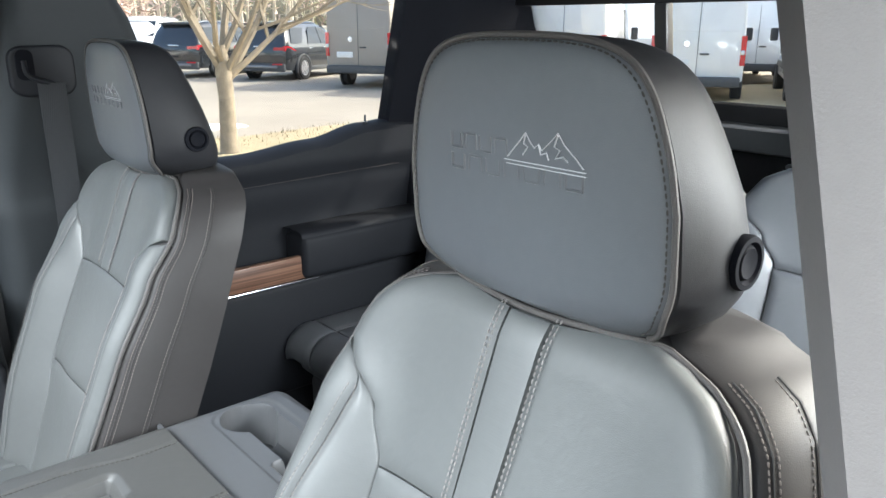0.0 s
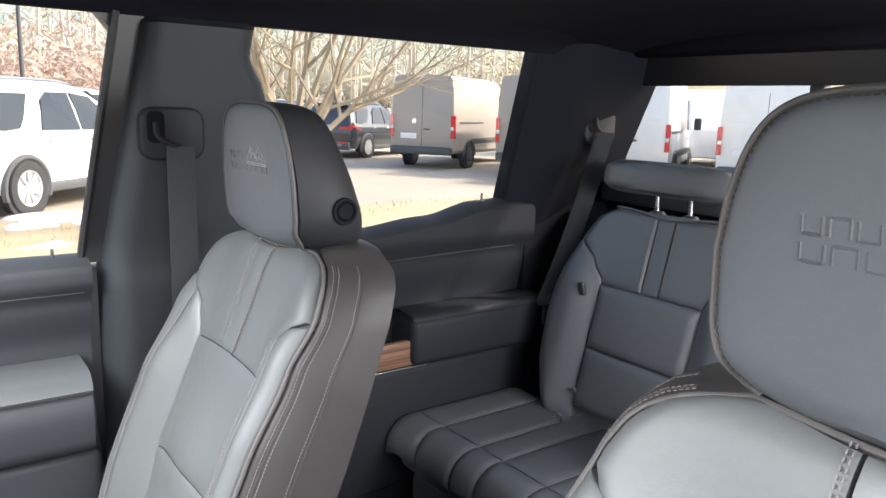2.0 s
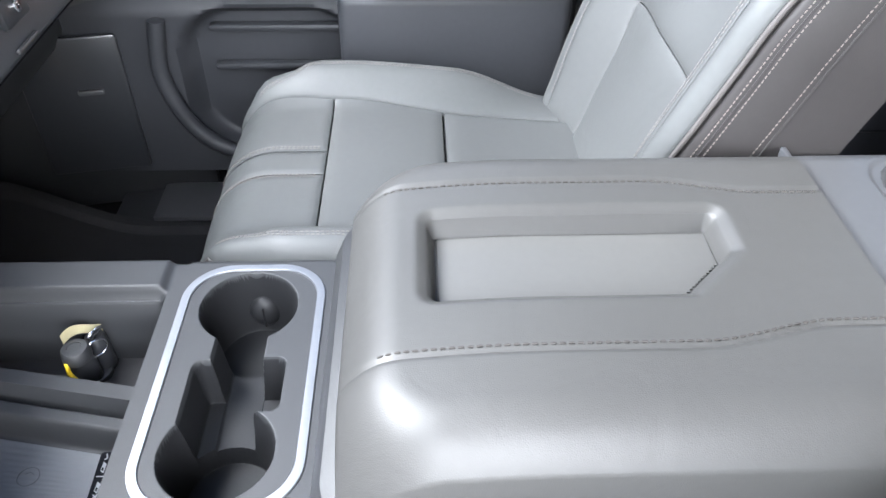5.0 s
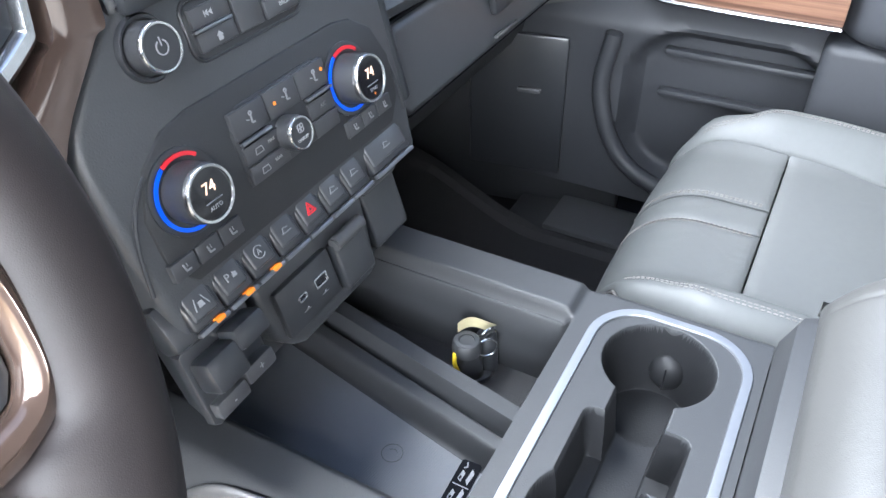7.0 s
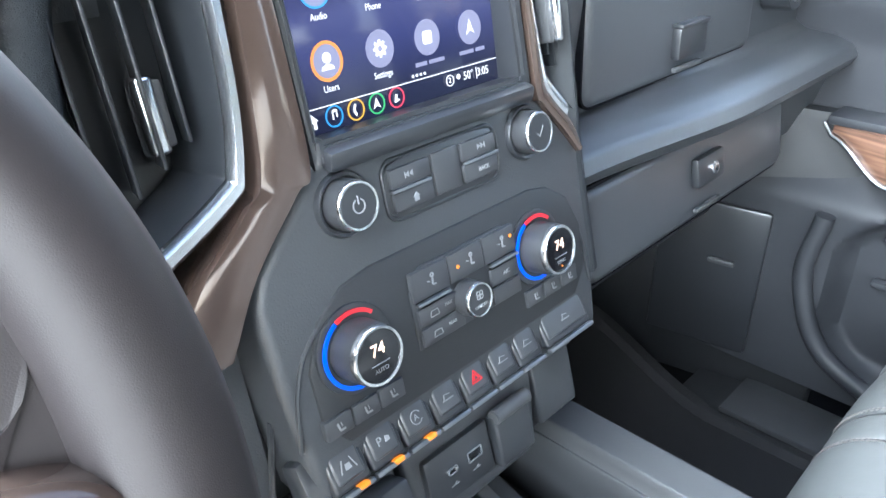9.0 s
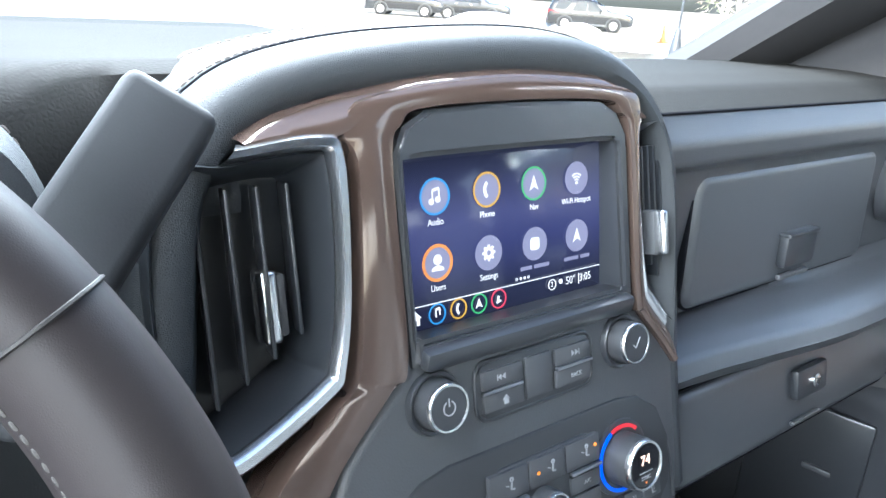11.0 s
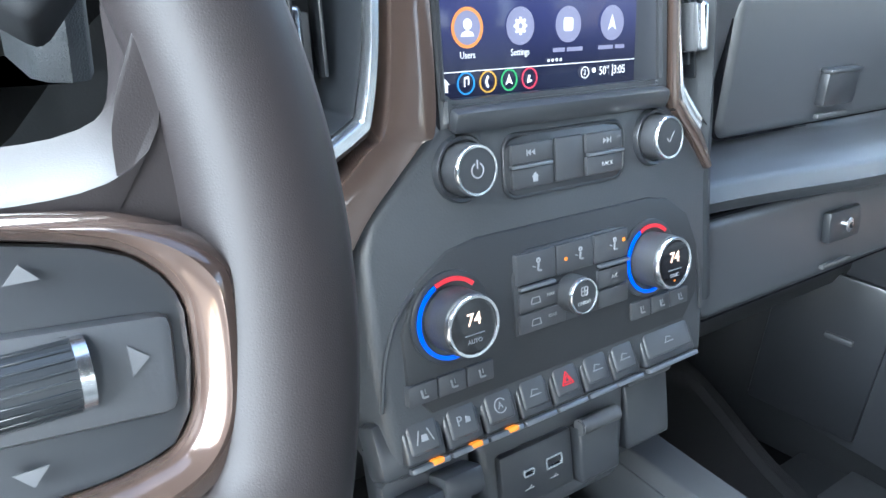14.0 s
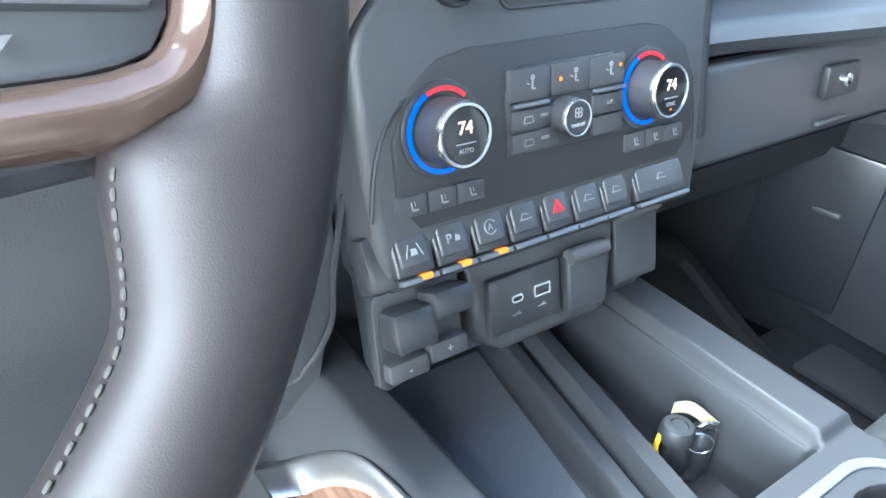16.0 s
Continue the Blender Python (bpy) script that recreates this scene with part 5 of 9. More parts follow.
def arch_section(s):
    p = arp[s]
    d = (arp[min(s + 1, 89)] - arp[max(s - 1, 0)]).normalized()
    o = Vector((-d.z, 0, d.x))
    yf = 0.6725 + 0.24 * (p.z - 0.79) + 0.006
    pts = []
    zdrop = sstep(0.90, 0.97, p.z)
    slim = 0.55 * sstep(0.08, 0.135, p.x) * sstep(0.76, 0.80, p.z)      # thin beside the passenger-side vent
    for q, y in ((-0.024, yf + 0.05), (-0.022, yf + 0.010), (-0.014, yf - 0.003), (-0.004, yf - 0.007), (0.005, yf - 0.004), (0.011, yf + 0.006), (0.013, yf + 0.022), (0.0125, yf + 0.036), (0.0140, yf + 0.038), (0.0135, yf + 0.07), (0.010, 0.84), (0.0, 0.95), (-0.02, 1.12)):
        a = p + o * (q * (1 - slim) if q < 0 else q)
        back = max(0.0, (y - 0.78) / 0.34)
        a = Vector((a.x, y, a.z + (0.95 - a.z) * back * zdrop if y > 0.78 else a.z))
        pts.append(a)
    return pts


secs = [arch_section(i) for i in range(90)]
bm = bmesh.new()
rows = [[bm.verts.new(p) for p in s] for s in secs]
for a, b in zip(rows, rows[1:]):
    for i in range(len(a) - 1):
        bm.faces.new((a[i], b[i], b[i + 1], a[i + 1]))
bmesh.ops.recalc_face_normals(bm, faces=bm.faces)
part("arch_pad", bm, LEATHER_ARCH, dash, "padded stitched arch over the stack")
line = [s[9] + (s[9] - s[1]).normalized() * 0.0008 for s in secs]
part("arch_stitching", stitches(line, 0.006, w=0.0007), THREAD_DARK, dash)
part("arch_seam", tube([s[6] for s in secs], 0.0010, 6), PILLAR, dash)
part("arch_stitching", stitches([s[6].lerp(s[7], 0.4) + (s[6] - s[2]).normalized() * 0.0006 for s in secs], 0.0055, w=0.0008), THREAD_DARK, dash)
part("seam_stitching", stitches([(0.190, y, z) for y, z in ((0.733, 0.905), (0.742, 0.86), (0.7455, 0.80), (0.7435, 0.755))], 0.006, w=0.0006), THREAD_DARK, dash)


# glove boxes
def glove(name, x0, x1, z0, z1, y, tilt, label, r=0.016):
    g = new(name)
    g.parent = dash
    tagged(g, label)
    cx, cz = (x0 + x1) / 2, (z0 + z1) / 2
    g.matrix_basis = pose(cx, y, cz, tilt)
    part("lid", prism(rrect(x1 - x0, z1 - z0, r, 10), 0.02, 0.009, 5, m=pose(0, 0.003, 0)), DASH_SHEEN, g)
    part("shut_line", strip(rrect(x1 - x0 + 0.004, z1 - z0 + 0.004, r + 0.002, 10), rrect(x1 - x0 - 0.006, z1 - z0 - 0.006, r, 10), 0.0085, 0.016), PILLAR, g)
    return g


up = glove("upper_glove_box", 0.264, 0.625, 0.748, 0.880, 0.737, -2.5, "closed upper glove box lid")
part("latch", rbox(0.062, 0.012, 0.036, 0.004, pose(0.008, -0.002, -0.028)), PLASTIC_SMOOTH, up)
part("latch_hood", rbox(0.064, 0.014, 0.005, 0.002, pose(0.008, -0.003, -0.010)), PLASTIC_SMOOTH, up)
part("latch_slot", rbox(0.060, 0.006, 0.006, 0.002, pose(0.005, -0.003, -0.056)), PLASTIC_GREY, up)
lo = glove("lower_glove_box", 0.205, 0.66, 0.598, 0.694, 0.684, -10, "closed lower glove box lid with lock", 0.02)
part("lock_plate", rbox(0.064, 0.010, 0.034, 0.004, pose(0.008, -0.002, 0.008)), PLASTIC_SMOOTH, lo)
part("lock", spin([(0.0075, 0.004), (0.0075, -0.003), (0.006, -0.004), (0.0008, -0.0035)], 20, m=pose(0.010, -0.007, 0.008)), CHROME, lo, "chrome lock barrel")
part("key_slit", rbox(0.0012, 0.002, 0.007, 0.0003, pose(0.010, -0.0115, 0.008)), GLOSS, lo)
part("latch_slot", rbox(0.058, 0.006, 0.005, 0.002, pose(0.004, -0.002, -0.034)), PLASTIC_GREY, lo)
# end vent by the door
ev = new("end_vent")
ev.parent = dash
ev.matrix_basis = pose(0.705, 0.728, 0.855, -4, 0, 8)
tagged(ev, "tall end vent in a chrome ring")
part("chrome_ring", strip(rrect(0.079, 0.124, 0.034, 10), rrect(0.071, 0.116, 0.030, 10), -0.0065, 0.004), CHROME, ev)
part("bezel", strip(rrect(0.096, 0.142, 0.04, 10), rrect(0.078, 0.123, 0.033, 10), -0.005, 0.03), PLASTIC_SMOOTH, ev)
part("throat", strip(rrect(0.072, 0.117, 0.031, 10), rrect(0.066, 0.111, 0.028, 10), -0.004, 0.016), VENT_BLACK, ev)
part("well", prism(rrect(0.066, 0.112, 0.028, 8), 0.01, 0, m=pose(0, 0.014, 0)), PLASTIC, ev)
for x in (-0.018, -0.006, 0.006, 0.018):
    part("vane", rbox(0.002, 0.02, 0.095, 0.0006, pose(x, 0.002, 0, 0, 0, -12)), PLASTIC_SMOOTH, ev)
part("tab", rbox(0.009, 0.012, 0.030, 0.003, pose(0.002, -0.006, 0.004)), CHROME, ev)
# driver side: knee panel, cluster hood
kn = grid(lambda u, v: (-0.80 + 0.645 * u, interp(v, [(0, 0.70), (0.3, 0.675), (0.6, 0.70), (1, 0.86)]), interp(v, [(0, 0.74), (0.3, 0.62), (0.6, 0.48), (1, 0.36)])), 16, 16)
part("knee_panel", kn, PLASTIC_SOFT, dash, "black knee panel below the column")
part("knee_seam", tube(smooth_path([(-0.150, 0.676, 0.665), (-0.158, 0.672, 0.614), (-0.155, 0.680, 0.567), (-0.167, 0.690, 0.528), (-0.186, 0.695, 0.513), (-0.30, 0.702, 0.502)], 40), 0.0022, 6), PLASTIC_SMOOTH, dash)
def deck(u, v):
    """Raised top pad from the arch forward to the windscreen, rolling down beside the arch."""
    x = -0.86 + 0.98 * u
    y0 = 0.690 + 0.055 * sstep(-0.33, -0.22, x)
    y = y0 + (1.145 - y0) * v
    z = 0.977 - 0.028 * sstep(0.0, 0.12, x) - 0.05 * sstep(-0.64, -0.80, x)
    return (x, y, z - 0.085 * max(0.0, (0.785 - y) / 0.095) ** 2 - 0.075 * max(0.0, 1 - v / 0.09) ** 2)
part("top_deck", grid(deck, 70, 30), DASH_TOP, dash, "grained top pad before the windscreen")
def hood_ring(r, y):
    pts = []
    for k in range(49):
        a = math.pi * k / 48
        c, q = math.cos(a), math.sin(a)
        pts.append((-0.470 + (0.193 - r) * math.copysign(abs(c) ** 0.55, c), y, 0.905 + (0.092 - r) * q ** 0.6))
    return pts + [(x, yy, 0.86) for x, yy, z in (pts[-1], pts[0])]
part("cluster_hood", loft([hood_ring(r, y) for r, y in ((0.030, 0.80), (0.024, 0.66), (0.020, 0.652), (0.012, 0.648), (0.005, 0.652), (0.001, 0.664), (0.0, 0.68), (0.0, 0.74), (0.003, 0.83))]), LEATHER_ARCH, dash, "padded hood over the instruments")
part("hood_stitching", stitches(hood_ring(-0.0006, 0.70)[:49], 0.006, w=0.0007), THREAD_DARK, dash)
part("cluster_face", prism(rrect(0.31, 0.14, 0.04), 0.01, 0, m=pose(-0.46, 0.72, 0.90, -15)), GLOSS, dash)
part("lower_dash", rbox(1.60, 0.22, 0.10, 0.03, pose(0, 0.90, 0.50)), PLASTIC, dash)

# ---- column shifter ----
col = thing("steering_column", "black steering column with gear lever", "steering column", m=pose(-0.46, 0.478, 0.848, -21.7))
part("shroud", loft([[(x * s, y, z * s) for x, z in rrect(0.11, 0.13, 0.03)] for y, s in ((0.06, 0.9), (0.09, 1.0), (0.24, 1.1), (0.30, 1.0))]), PLASTIC, col)
a, b = Vector((0.07, 0.13, 0.045)), Vector((0.140, 0.125, 0.085))
part("lever", tube([a, (a + b) / 2, b], 0.010, 10), PLASTIC_SMOOTH, col)
top, foot = Vector((-0.246, 0.622, 0.983)), Vector((-0.297, 0.6, 0.925))
up_axis = (top - foot).normalized()
face_y = (Vector((0.38, 0.90, -0.20)) - up_axis * up_axis.dot(Vector((0.38, 0.90, -0.20)))).normalized()
face_x = face_y.cross(up_axis)
L = Matrix.Translation(top) @ Matrix((face_x, face_y, up_axis)).transposed().to_4x4()
loc = pose(-0.46, 0.478, 0.848, -21.7).inverted()
KNOB = mat("gear_knob_charcoal", (0.018, 0.019, 0.021), 0.66, spec=0.2, bump=0.2, bscale=700, bkind="leather", dist=0.0003)
part("gear_knob", rbox(0.033, 0.030, 0.118, 0.005, loc @ L @ pose(0.0, 0.008, -0.059), 3), KNOB, col, "matt dark grey gear lever handle")

# ---- steering wheel ----
wheel = thing("steering_wheel", "black leather steering wheel with bronze spoke trim and thumb switches", "steering wheel", m=pose(-0.4674, 0.4873, 0.8706, -26))
RW = 0.1815
SPK = pose(-0.4674, 0.4873, 0.8706, -26).inverted() @ pose(-0.462, 0.478, 0.848, -21.7)      # the spokes lean a little
rings = []


def fillet(dev):
    """Extra leather on the rim's inner side where the lower edge of a spoke runs into it."""
    d = -math.degrees(dev) if dev > -math.pi / 2 else 180 + math.degrees(dev)
    return 0.011 * sstep(18.0, 22.5, d) * (1 - sstep(22.5, 35.0, d))


for i in range(193):
    a = 2 * math.pi * i / 192
    c, s = math.cos(a), math.sin(a)
    thick = 0.0155 + 0.002 * math.exp(-((((a + math.pi) % (2 * math.pi)) - math.pi) / 0.45) ** 2)
    dev = (a + math.pi) % (2 * math.pi) - math.pi
    grip = math.exp(-((abs(dev) - 0.80) / 0.34) ** 2) * (1 if dev < 0 else 0)      # swelling below the spoke
    ring = []
    for j in range(16):
        q = 2 * math.pi * j / 16
        r = RW - grip * 0.0015 + (thick + grip * 0.0018) * math.cos(q) + fillet(dev) * min(0.0, math.cos(q))
        ring.append((r * c, 0.0170 * math.sin(q), r * s))
    rings.append(ring)
part("rim", loft(rings, caps=False), LEATHER_WHEEL, wheel, "black leather rim")
def rim_line(q, n=300, a0=-180, a1=180, grip_on=0):
    out_ = []
    for i in range(n):
        a = radians(a0 + (a1 - a0) * i / (n - 1))
        gk = math.exp(-((abs(a) - 0.80) / 0.34) ** 2) * grip_on
        r = RW - gk * 0.0015 + (0.0162 + gk * 0.0018) * math.cos(q) + fillet(a) * min(0.0, math.cos(q)) * grip_on
        out_.append((r * math.cos(a), 0.0178 * math.sin(q), r * math.sin(a)))
    return out_
part("rim_stitching", stitches(rim_line(radians(200), a0=12, a1=80), 0.0034, w=0.0006, bm=stitches(rim_line(radians(200), a0=-80, a1=-23, grip_on=1), 0.0034, w=0.0006)), THREAD_RIM, wheel, "grey rim stitching")
for ang in (29.5, 150.5, -54, -126):
    part("rim_seam", tube([((RW + 0.0162 * math.cos(q)) * math.cos(radians(ang)), 0.0178 * math.sin(q), (RW + 0.0162 * math.cos(q)) * math.sin(radians(ang))) for q in [2 * math.pi * j / 16 for j in range(16)]], 0.0006, 6, closed=True), LEATHER_SIDE, wheel)
hub = prism([(0.075 * math.copysign(abs(math.cos(t)) ** 0.6, math.cos(t)), 0.068 * math.copysign(abs(math.sin(t)) ** 0.7, math.sin(t)) - 0.004) for t in [2 * math.pi * j / 40 for j in range(40)]], 0.045, 0.014, 4, m=SPK @ pose(0, -0.022, 0))
part("hub", hub, PLASTIC_SOFT, wheel, "padded centre boss")
for sg in (-1, 1):
    so = [(0.060, 0.033), (0.10, 0.032), (0.132, 0.031), (0.148, 0.033), (0.157, 0.039), (0.161, 0.050), (0.163, 0.070), (0.172, 0.082), (0.180, 0.0), (0.172, -0.066), (0.160, -0.064), (0.150, -0.055), (0.1440, -0.048), (0.1415, -0.0415), (0.136, -0.0355), (0.10, -0.034), (0.060, -0.034)]
    so = [(sg * x, z) for x, z in so]
    back = [(x, z + (0.011 if z > 0.0 and abs(x) < 0.165 else 0.0)) for x, z in so]
    dense = lambda o: [(p.x, p.z) for p in smooth_path([(x, 0, z) for x, z in o], 96, True)]
    fr, bk = dense(so), dense(back)
    k_ = lambda o, k: [(sg * 0.13 + (x - sg * 0.13) * k, z * k) for x, z in o]
    layers = [(k_(fr, 0.6), -0.0015), (k_(fr, 0.955), -0.0025), (fr, 0.002), (bk, 0.022), (bk, 0.030), (k_(bk, 0.95), 0.036)]
    part("spoke", loft([[SPK @ Vector((x, y, z)) for x, z in o] for o, y in layers]), LEATHER_WHEEL, wheel)
    fo_ = [(0.066, 0.032), (0.10, 0.031), (0.123, 0.0295), (0.140, 0.0275), (0.150, 0.0252), (0.160, 0.0205), (0.1666, 0.0142), (0.168, 0.0083), (0.1675, -0.001), (0.165, -0.017), (0.1585, -0.027), (0.149, -0.0325), (0.138, -0.0349), (0.110, -0.0345), (0.066, -0.0345)]
    fi_ = [(0.066, 0.0265), (0.10, 0.0262), (0.1225, 0.0250), (0.140, 0.0212), (0.147, 0.0182), (0.1515, 0.0142), (0.1540, 0.0100), (0.1550, 0.0060), (0.1545, -0.0035), (0.1526, -0.0130), (0.1485, -0.0186), (0.1430, -0.0204), (0.136, -0.0213), (0.113, -0.0216), (0.066, -0.0220)]
    pa, pb = knots([(sg * x, 0, z) for x, z in fi_]), knots([(sg * x, 0, z) for x, z in fo_])
    n = len(pa)
    pr = [(0, 0.004), (0, -0.0095), (0.12, -0.0125), (0.4, -0.0142), (0.7, -0.0125), (0.92, -0.0075), (1, -0.002), (1, 0.004)]
    part("spoke_trim", grid(lambda u, v: pa[round(v * (n - 1))].lerp(pb[round(v * (n - 1))], pr[round(u * 7)][0]) + Vector((0, pr[round(u * 7)][1], 0)), 8, n), BRONZE, wheel, "glossy bronze spoke trim", m=SPK)
    pad = [(sg * p[0], p[1]) for p in fi_]
    part("switch_pad", prism(pad if sg > 0 else pad[::-1], 0.012, 0.002, m=SPK @ pose(0, -0.0085, 0)), PLASTIC_SMOOTH, wheel)
    part("rocker", rbox(0.058, 0.006, 0.019, 0.004, SPK @ pose(sg * 0.122, -0.0090, 0.0, 0, sg * 5)), BUTTON, wheel)
    bm = bmesh.new()
    bmesh.ops.create_cone(bm, cap_ends=True, segments=28, radius1=0.0068, radius2=0.0068, depth=0.0135, matrix=SPK @ pose(sg * 0.1275, -0.0095, 0, 0, 90, 0))
    part("thumb_roller", bm, VENT_BLACK, wheel, "ribbed thumb roller")
    for i in range(-5, 6):
        part("roller_rib", rbox(0.0125, 0.0005, 0.0005, 0.0001, SPK @ pose(sg * 0.1275, -0.0095, 0, i * 15) @ pose(0, -0.0069, 0), 1), VENT_BLACK, wheel)
    for x in (0.1200, 0.1350):
        bm = bmesh.new()
        bmesh.ops.create_cone(bm, cap_ends=True, segments=28, radius1=0.0071, radius2=0.0071, depth=0.0022, matrix=SPK @ pose(sg * x, -0.0095, 0, 0, 90, 0))
        part("roller_cap", bm, CHROME, wheel)
    mm = SPK @ Matrix.Translation((sg * 0.1440, -0.0122, 0)) @ Matrix.Rotation(radians(90), 4, "X")
    part("arrow_sign", poly([(-0.0014, -0.0028), (0.0020, 0), (-0.0014, 0.0028)] if sg > 0 else [(0.0014, 0.0028), (-0.0020, 0), (0.0014, -0.0028)], 0.0004, mm), ICON_WHEEL, wheel)
    for z, d in ((0.0182, 1), (-0.0150, -1)):
        mm = SPK @ Matrix.Translation((sg * (0.1290 if z > 0 else 0.1245), -0.0108, z)) @ Matrix.Rotation(radians(90), 4, "X")
        part("arrow_sign", poly([(-0.0028, -0.0012 * d), (0.0028, -0.0012 * d), (0, 0.0018 * d)][::d], 0.0004, mm), ICON_WHEEL, wheel)
part("lower_spoke", rbox(0.05, 0.018, 0.12, 0.008, SPK @ pose(0, 0.004, -0.11)), PLASTIC_SMOOTH, wheel)

# ---- pedal ----
pedal = thing("brake_pedal", "black ribbed rubber brake pedal", "pedal", m=pose(-0.42, 0.86, 0.30, -35))
part("pad", rbox(0.11, 0.014, 0.07, 0.006), RUBBER, pedal)
for i in range(6):
    part("rib", rbox(0.10, 0.004, 0.004, 0.001, pose(0, -0.008, -0.027 + 0.011 * i)), RUBBER, pedal)
part("arm", tube([(0, 0.005, 0), (0, 0.06, 0.10), (0, 0.08, 0.26)], 0.012, 8), PLASTIC_SMOOTH, pedal)

# ---- centre console ----
def relief(fn, x0, x1, y0, y1, step=0.0025, skirt=None):
    """A moulded top: z = fn(x, y) over a rectangle, with an optional skirt down to a level."""
    nx, ny = int((x1 - x0) / step) + 1, int((y1 - y0) / step) + 1
    bm = grid(lambda u, v: (x0 + (x1 - x0) * u, y0 + (y1 - y0) * v, fn(x0 + (x1 - x0) * u, y0 + (y1 - y0) * v)), nx, ny)
    if skirt is not None:
        edges = [e for e in bm.edges if e.is_boundary]
        o = bmesh.ops.extrude_edge_only(bm, edges=edges)
        for v in o["geom"]:
            if isinstance(v, bmesh.types.BMVert):
                v.co.z = skirt
    bmesh.ops.recalc_face_normals(bm, faces=bm.faces)
    return bm


def box_d(x, y, cx, cy, hx, hy, r):
    """Signed distance to a rounded rectangle."""
    qx, qy = abs(x - cx) - hx + r, abs(y - cy) - hy + r
    return math.hypot(max(qx, 0), max(qy, 0)) + min(max(qx, qy), 0) - r


def dip(d, depth, w=0.005):
    return -depth * sstep(w * 0.5, -w, d)


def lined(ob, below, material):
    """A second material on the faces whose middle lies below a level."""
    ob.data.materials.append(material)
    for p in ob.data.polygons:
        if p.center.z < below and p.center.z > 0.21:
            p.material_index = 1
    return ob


con = thing("centre_console", "black moulded centre console with cup holders, trays and chrome ring", "console")


def front_top(x, y):
    """Tray before the cup holders: phone well, a low shelf, a ridge and the deep bin, all slanting towards the driver."""
    deck = 0.512 - 0.05 * sstep(-0.150, -0.200, x)
    q = x - 0.20 * (y - 0.50)                                        # runs with the slant
    z = 0.4475                                                       # phone well
    z += 0.020 * sstep(-0.026, -0.013, q) - 0.010 * sstep(-0.002, 0.003, q)
    z += 0.021 * sstep(0.004, 0.011, q)                              # ridge
    z -= 0.0465 * sstep(0.026, 0.033, q)                             # bin
    far = 0.505 + 0.013 * sstep(0.1035, 0.111, x) - 0.045 * sstep(0.146, 0.171, x)
    z += (far - z) * sstep(0.095, 0.1005, x)
    z += (deck - z) * sstep(-0.087, -0.124, x)
    edge = deck - 0.045 * sstep(0.146, 0.171, x)
    return z + (edge - z) * sstep(0.463, 0.455, y)


def tray_mesh():
    """The tray's sheet; its lines run with the slant of the ridge."""
    def f(u, v):
        x, y = -0.215 + 0.387 * u, 0.441 + 0.299 * v
        x += 0.20 * (y - 0.50) * sstep(-0.088, -0.050, x) * (1 - sstep(0.050, 0.093, x))
        return (x, y, front_top(x, y))
    bm = grid(f, 205, 130)
    o = bmesh.ops.extrude_edge_only(bm, edges=[e for e in bm.edges if e.is_boundary])
    for v in o["geom"]:
        if isinstance(v, bmesh.types.BMVert):
            v.co.z = 0.20
    bmesh.ops.recalc_face_normals(bm, faces=bm.faces)
    return bm


part("tray", tray_mesh(), PLASTIC, con, "moulded black tray")


def well_mat(left, right, y0, y1, z):
    bm = grid(lambda u, v: (left(y0 + (y1 - y0) * v) + (right(y0 + (y1 - y0) * v) - left(y0 + (y1 - y0) * v)) * u, y0 + (y1 - y0) * v, z), 8, 20)
    geo = bmesh.ops.extrude_face_region(bm, geom=bm.faces[:])
    bmesh.ops.translate(bm, verts=[v for v in geo["geom"] if isinstance(v, bmesh.types.BMVert)], vec=(0, 0, 0.0016))
    bmesh.ops.recalc_face_normals(bm, faces=bm.faces)
    return bm


part("phone_mat", well_mat(lambda y: -0.089, lambda y: -0.029 + 0.20 * (y - 0.50), 0.4665, 0.715, 0.4472), MAT_SHEEN, con, "fine-ribbed rubber phone mat")
part("bin_mat", well_mat(lambda y: 0.035 + 0.20 * (y - 0.50), lambda y: 0.0945, 0.466, 0.700, 0.4315), RUBBER, con)
mm = pose(-0.051, 0.548, 0.4490)
part("charge_sign", arc(0.009, 0, 360, 0.0006, mm, 24, bm=arc(0.004, -60, 60, 0.0006, mm, 10)), PLASTIC_GREY, con)
lab = new("pad_label")
lab.parent = con
lab.matrix_basis = pose(-0.0585, 0.4835, 0.4490, 0, 0, 2)
tagged(lab, "black label with white phone drawings")
part("plate", poly(rrect(0.061, 0.0175, 0.003), 0.0006), PILLAR, lab)
up_ = pose(0, 0, 0.0006)
for x in (0.015, -0.0045):
    part("phone_drawing", poly([(x - 0.006, 0.0018), (x + 0.003, 0.0012), (x + 0.0055, 0.0042), (x - 0.0035, 0.0050)], 0.0003, up_), ICON, lab)
    part("phone_face", poly([(x - 0.0042, 0.0026), (x - 0.0012, 0.0023), (x, 0.0038), (x - 0.003, 0.0042)], 0.0005, up_), PILLAR, lab)
    part("pad_drawing", poly([(x - 0.007, -0.0045), (x + 0.005, -0.0058), (x + 0.009, -0.0030), (x - 0.003, -0.0018)], 0.0003, up_), ICON, lab)
part("tick_mark", bar(0.0225, 0.0042, 0.0240, 0.0020, 0.0010, up_, bm=bar(0.0240, 0.0020, 0.0285, 0.0036, 0.0010, up_)), ICON, lab)
part("cross_mark", bar(-0.0150, 0.0010, -0.0115, 0.0048, 0.0010, up_, bm=bar(-0.0150, 0.0044, -0.0115, 0.0012, 0.0010, up_)), ICON, lab)
for x in (0.0055, -0.0165):
    part("divider", bar(x, -0.0072, x + 0.0005, 0.0068, 0.0008, up_), ICON, lab)
